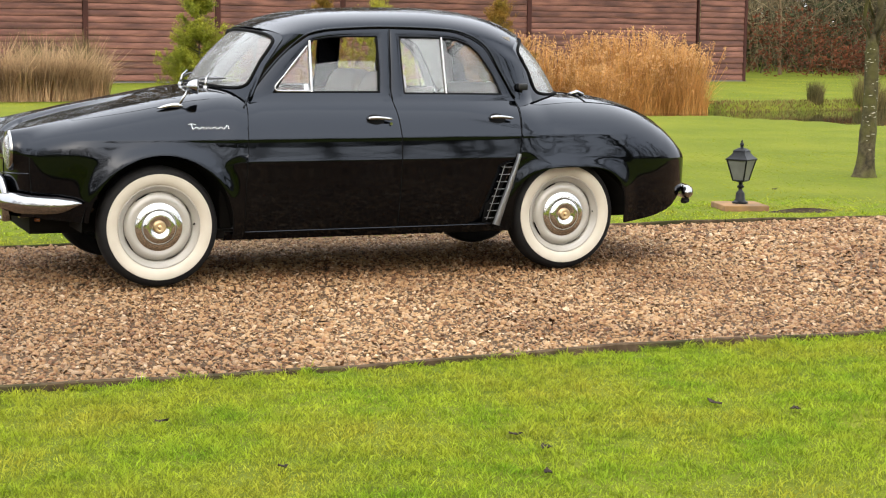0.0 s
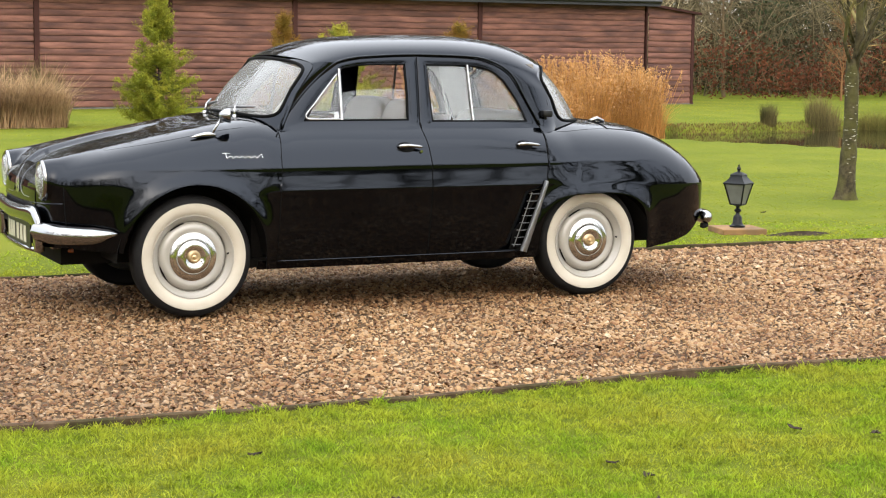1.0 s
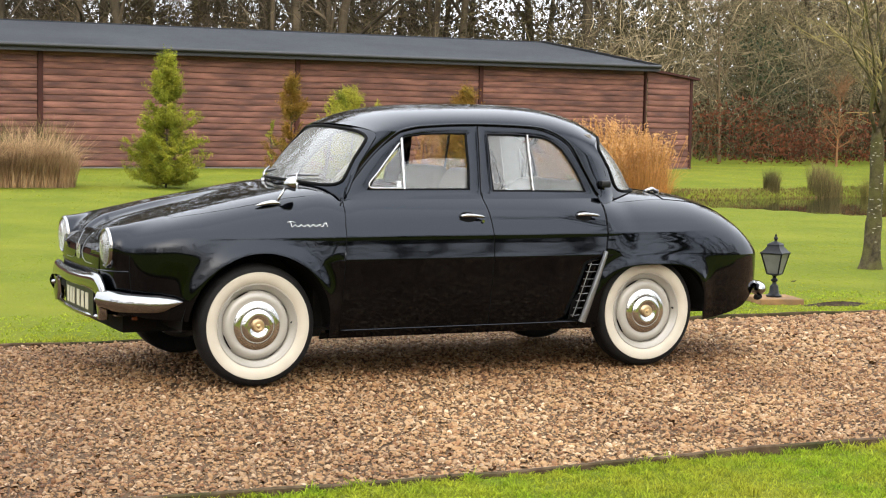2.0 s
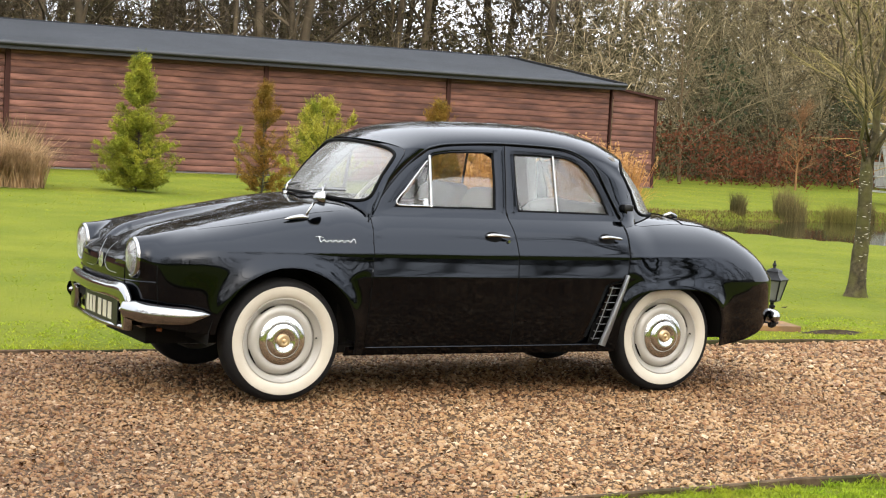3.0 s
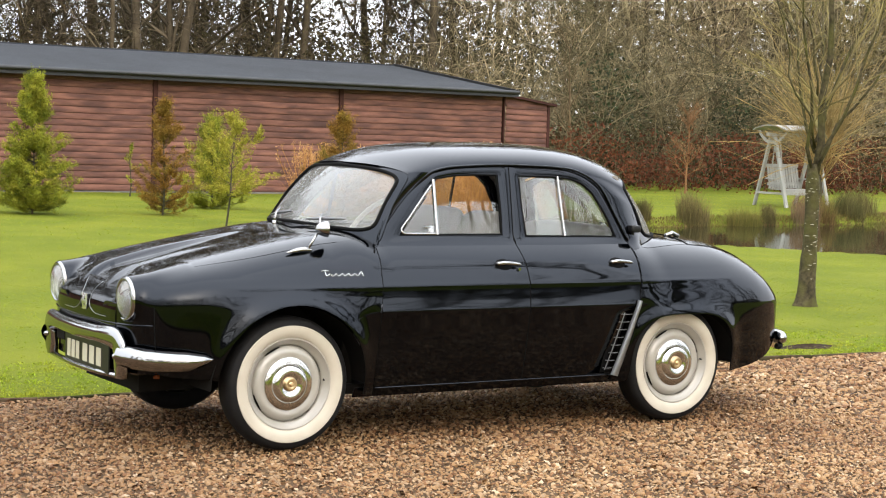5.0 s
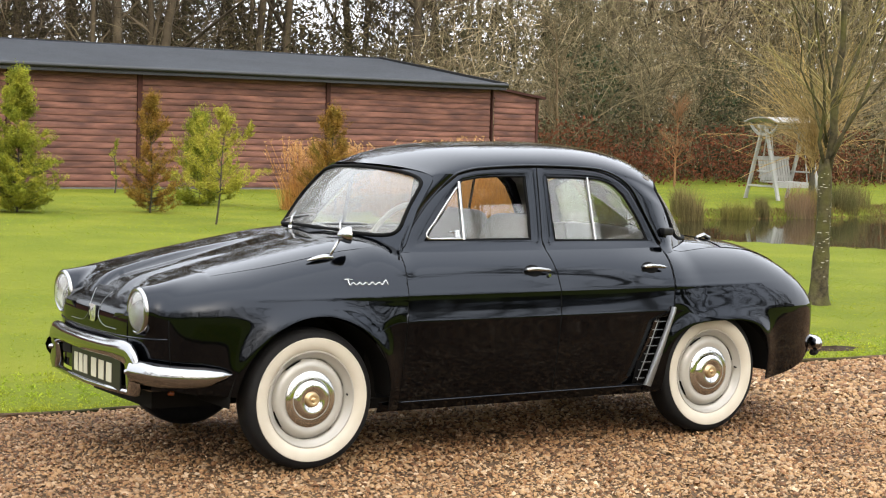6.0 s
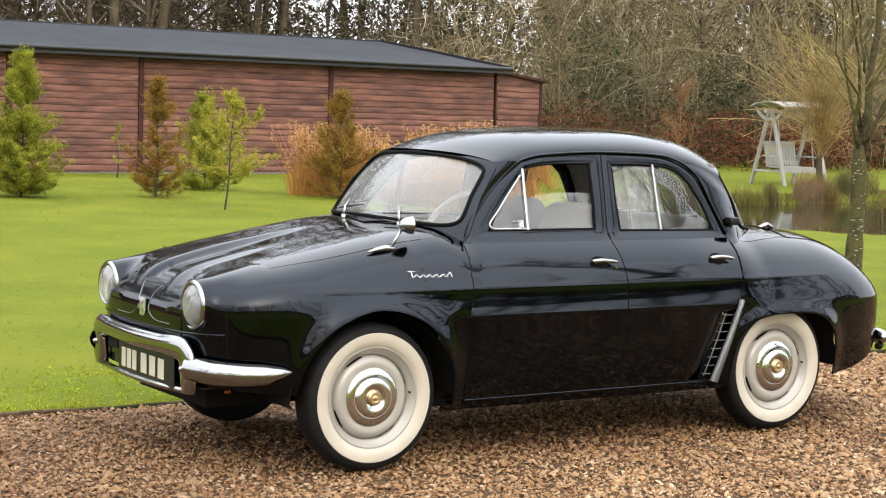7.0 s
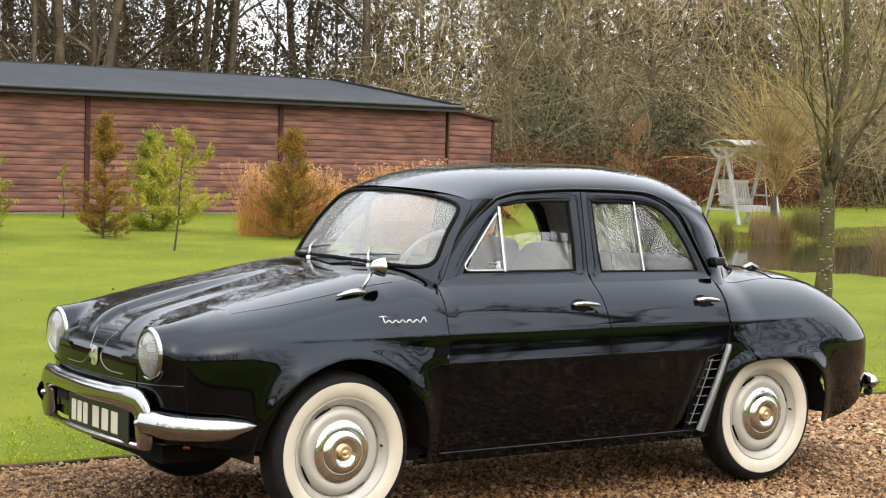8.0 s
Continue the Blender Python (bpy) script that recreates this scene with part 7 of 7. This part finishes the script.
def build_lamp():
    slab = Acc()
    slab.box((-0.17, -0.17, -0.02), (0.17, 0.17, 0.036))
    ob = part("slab", slab, M_SLAB, bevel=0.008)
    ob.matrix_world = pose(3.80, 1.78, 0.012, 0, 0, -14)
    tagged(ob, "square sandy stone slab set in the grass", "slab")
    lamp = thing("garden_lamp", "black lantern lamp with frosted panes on a short turned post", "lamp", at=(3.80, 1.78, 0.048), turn=32)
    a = Acc()
    a.lathe([(0.0, 0.0), (0.058, 0.0), (0.058, 0.012), (0.046, 0.018), (0.036, 0.03), (0.032, 0.075), (0.027, 0.085), (0.016, 0.095), (0.014, 0.11), (0.026, 0.120), (0.026, 0.130), (0.014, 0.14), (0.014, 0.155), (0.05, 0.166), (0.05, 0.172), (0.0, 0.174)], "z", n=20)
    part("post", a, M_LAMP, lamp, smooth=True, sharp=45)
    lo, hi, z0, z1 = 0.043, 0.079, 0.172, 0.325
    c0 = [(-lo, -lo), (lo, -lo), (lo, lo), (-lo, lo)]
    c1 = [(-hi, -hi), (hi, -hi), (hi, hi), (-hi, hi)]
    for k in range(4):
        a = Acc()
        a.tube([(*c0[k], z0), (*c1[k], z1)], 0.0065, 6)
        part("corner_bar", a, M_LAMP, lamp)
        p, q, r, s = c0[k], c0[(k + 1) % 4], c1[(k + 1) % 4], c1[k]
        a = Acc()
        a.add([(*p, z0), (*q, z0), (*r, z1), (*s, z1)], [(0, 1, 2, 3)])
        part("pane", a, M_LAMP_GLASS, lamp, "frosted pane", thick=0.003)
        for (u, v, z) in ((p, q, z0), (s, r, z1)):
            a = Acc()
            a.tube([(*u, z), (*v, z)], 0.006, 6)
            part("rail", a, M_LAMP, lamp)
    a = Acc()
    prof = [(0.102, 0.322), (0.102, 0.330), (0.090, 0.338), (0.074, 0.352), (0.057, 0.372), (0.054, 0.385), (0.058, 0.388), (0.050, 0.396), (0.030, 0.408), (0.012, 0.414), (0.010, 0.424), (0.017, 0.434), (0.012, 0.446), (0.006, 0.452), (0.008, 0.460), (0.0, 0.472)]
    P = []
    for r, z in prof:
        ring = []
        for k in range(24):
            t = 2 * np.pi * k / 24
            sq = r / max(abs(math.cos(t)), abs(math.sin(t))) if r > 0.03 else r
            ring.append((sq * math.cos(t) * (0.86 if r > 0.03 else 1), sq * math.sin(t) * (0.86 if r > 0.03 else 1), z))
        P.append(ring)
    a.grid(np.array(P), closed_v=True)
    part("cap", a, M_LAMP, lamp, "stepped black metal cap with finial", smooth=True, sharp=35)


def beam(a, p, q, w=0.07, d=0.05):
    p, q = np.array(p, float), np.array(q, float)
    t = (q - p) / np.linalg.norm(q - p)
    u = np.cross(t, (0, 0, 1) if abs(t[2]) < 0.9 else (0, 1, 0))
    u /= np.linalg.norm(u)
    v = np.cross(t, u)
    c = [(-1, -1), (1, -1), (1, 1), (-1, 1)]
    V = [e + u * w / 2 * i + v * d / 2 * j for e in (p, q) for i, j in c]
    a.add(V, [(3, 2, 1, 0), (4, 5, 6, 7), (0, 1, 5, 4), (1, 2, 6, 5), (2, 3, 7, 6), (3, 0, 4, 7)])


def build_swing():
    s = thing("swing_seat", "weathered white timber swing seat with curved canopy", "swing seat", at=(20.35, 18.95, 0.06), turn=-5)
    W, D, H = 1.08, 1.2, 1.58
    for x in (0.0, W):
        for y in (0.0, D):
            a = Acc()
            beam(a, (x, y, -0.1), (x, D / 2 + (0.05 if y > D / 2 else -0.05), H), 0.068, 0.05)
            part("leg", a, M_SWING, s)
        a = Acc()
        beam(a, (x, 0.18, 0.36), (x, D - 0.18, 0.36), 0.06, 0.04)
        part("brace", a, M_SWING, s)
        # curved bracket under the canopy
        a = Acc()
        pts = path3([(x, D / 2 - 0.50, H + 0.02), (x, D / 2 - 0.34, H - 0.14), (x, D / 2 - 0.12, H - 0.24), (x, D / 2 + 0.12, H - 0.24), (x, D / 2 + 0.34, H - 0.14), (x, D / 2 + 0.50, H + 0.02)], 14)
        P = np.stack([pts + np.array([dx, 0, dz]) for dx, dz in ((-0.02, 0.05), (0.02, 0.05), (0.02, 0.115), (-0.02, 0.115))], 1)
        a.grid(P, closed_v=True)
        part("canopy_bracket", a, M_SWING, s)
    a = Acc()
    beam(a, (-0.15, D / 2, H), (W + 0.15, D / 2, H), 0.07, 0.07)
    part("top_beam", a, M_SWING, s)
    n = 9
    for k in range(n):
        t0, t1 = -1 + 2 * k / n, -1 + 2 * (k + 0.93) / n
        a = Acc()
        P = np.array([[(x, D / 2 + 0.55 * t, H + 0.10 + 0.10 * (1 - t * t)) for t in (t0, t1)] for x in (-0.12, W + 0.12)])
        a.grid(P)
        part("canopy_slat", a, M_SWING, s, thick=0.02)
    # bench
    for k in range(6):
        a = Acc()
        beam(a, (0.14, D / 2 - 0.28 + 0.09 * k, 0.44), (W - 0.14, D / 2 - 0.28 + 0.09 * k, 0.44), 0.07, 0.025)
        part("seat_slat", a, M_SWING, s)
    for k in range(12):
        x = 0.17 + (W - 0.34) * k / 11
        a = Acc()
        beam(a, (x, D / 2 + 0.24, 0.46), (x, D / 2 + 0.36, 0.92), 0.05, 0.02)
        part("back_slat", a, M_SWING, s)
    for z, y in ((0.93, 0.365), (0.55, 0.27)):
        a = Acc()
        beam(a, (0.12, D / 2 + y, z), (W - 0.12, D / 2 + y, z), 0.03, 0.07)
        part("back_rail", a, M_SWING, s)
    for x in (0.12, W - 0.12):
        a = Acc()
        beam(a, (x, D / 2 - 0.3, 0.66), (x, D / 2 + 0.32, 0.66), 0.06, 0.03)
        part("armrest", a, M_SWING, s)
        for y in (-0.26, 0.22):
            a = Acc()
            beam(a, (x, D / 2 + y, 0.44), (x, D / 2 + y * 0.25, H), 0.02, 0.02)
            part("hanger", a, M_SWING, s)
    a = Acc()
    beam(a, (0.05, D / 2 - 0.30, 0.38), (W - 0.05, D / 2 - 0.30, 0.38), 0.05, 0.10)
    part("front_rail", a, M_SWING, s)


build_lamp()
build_swing()
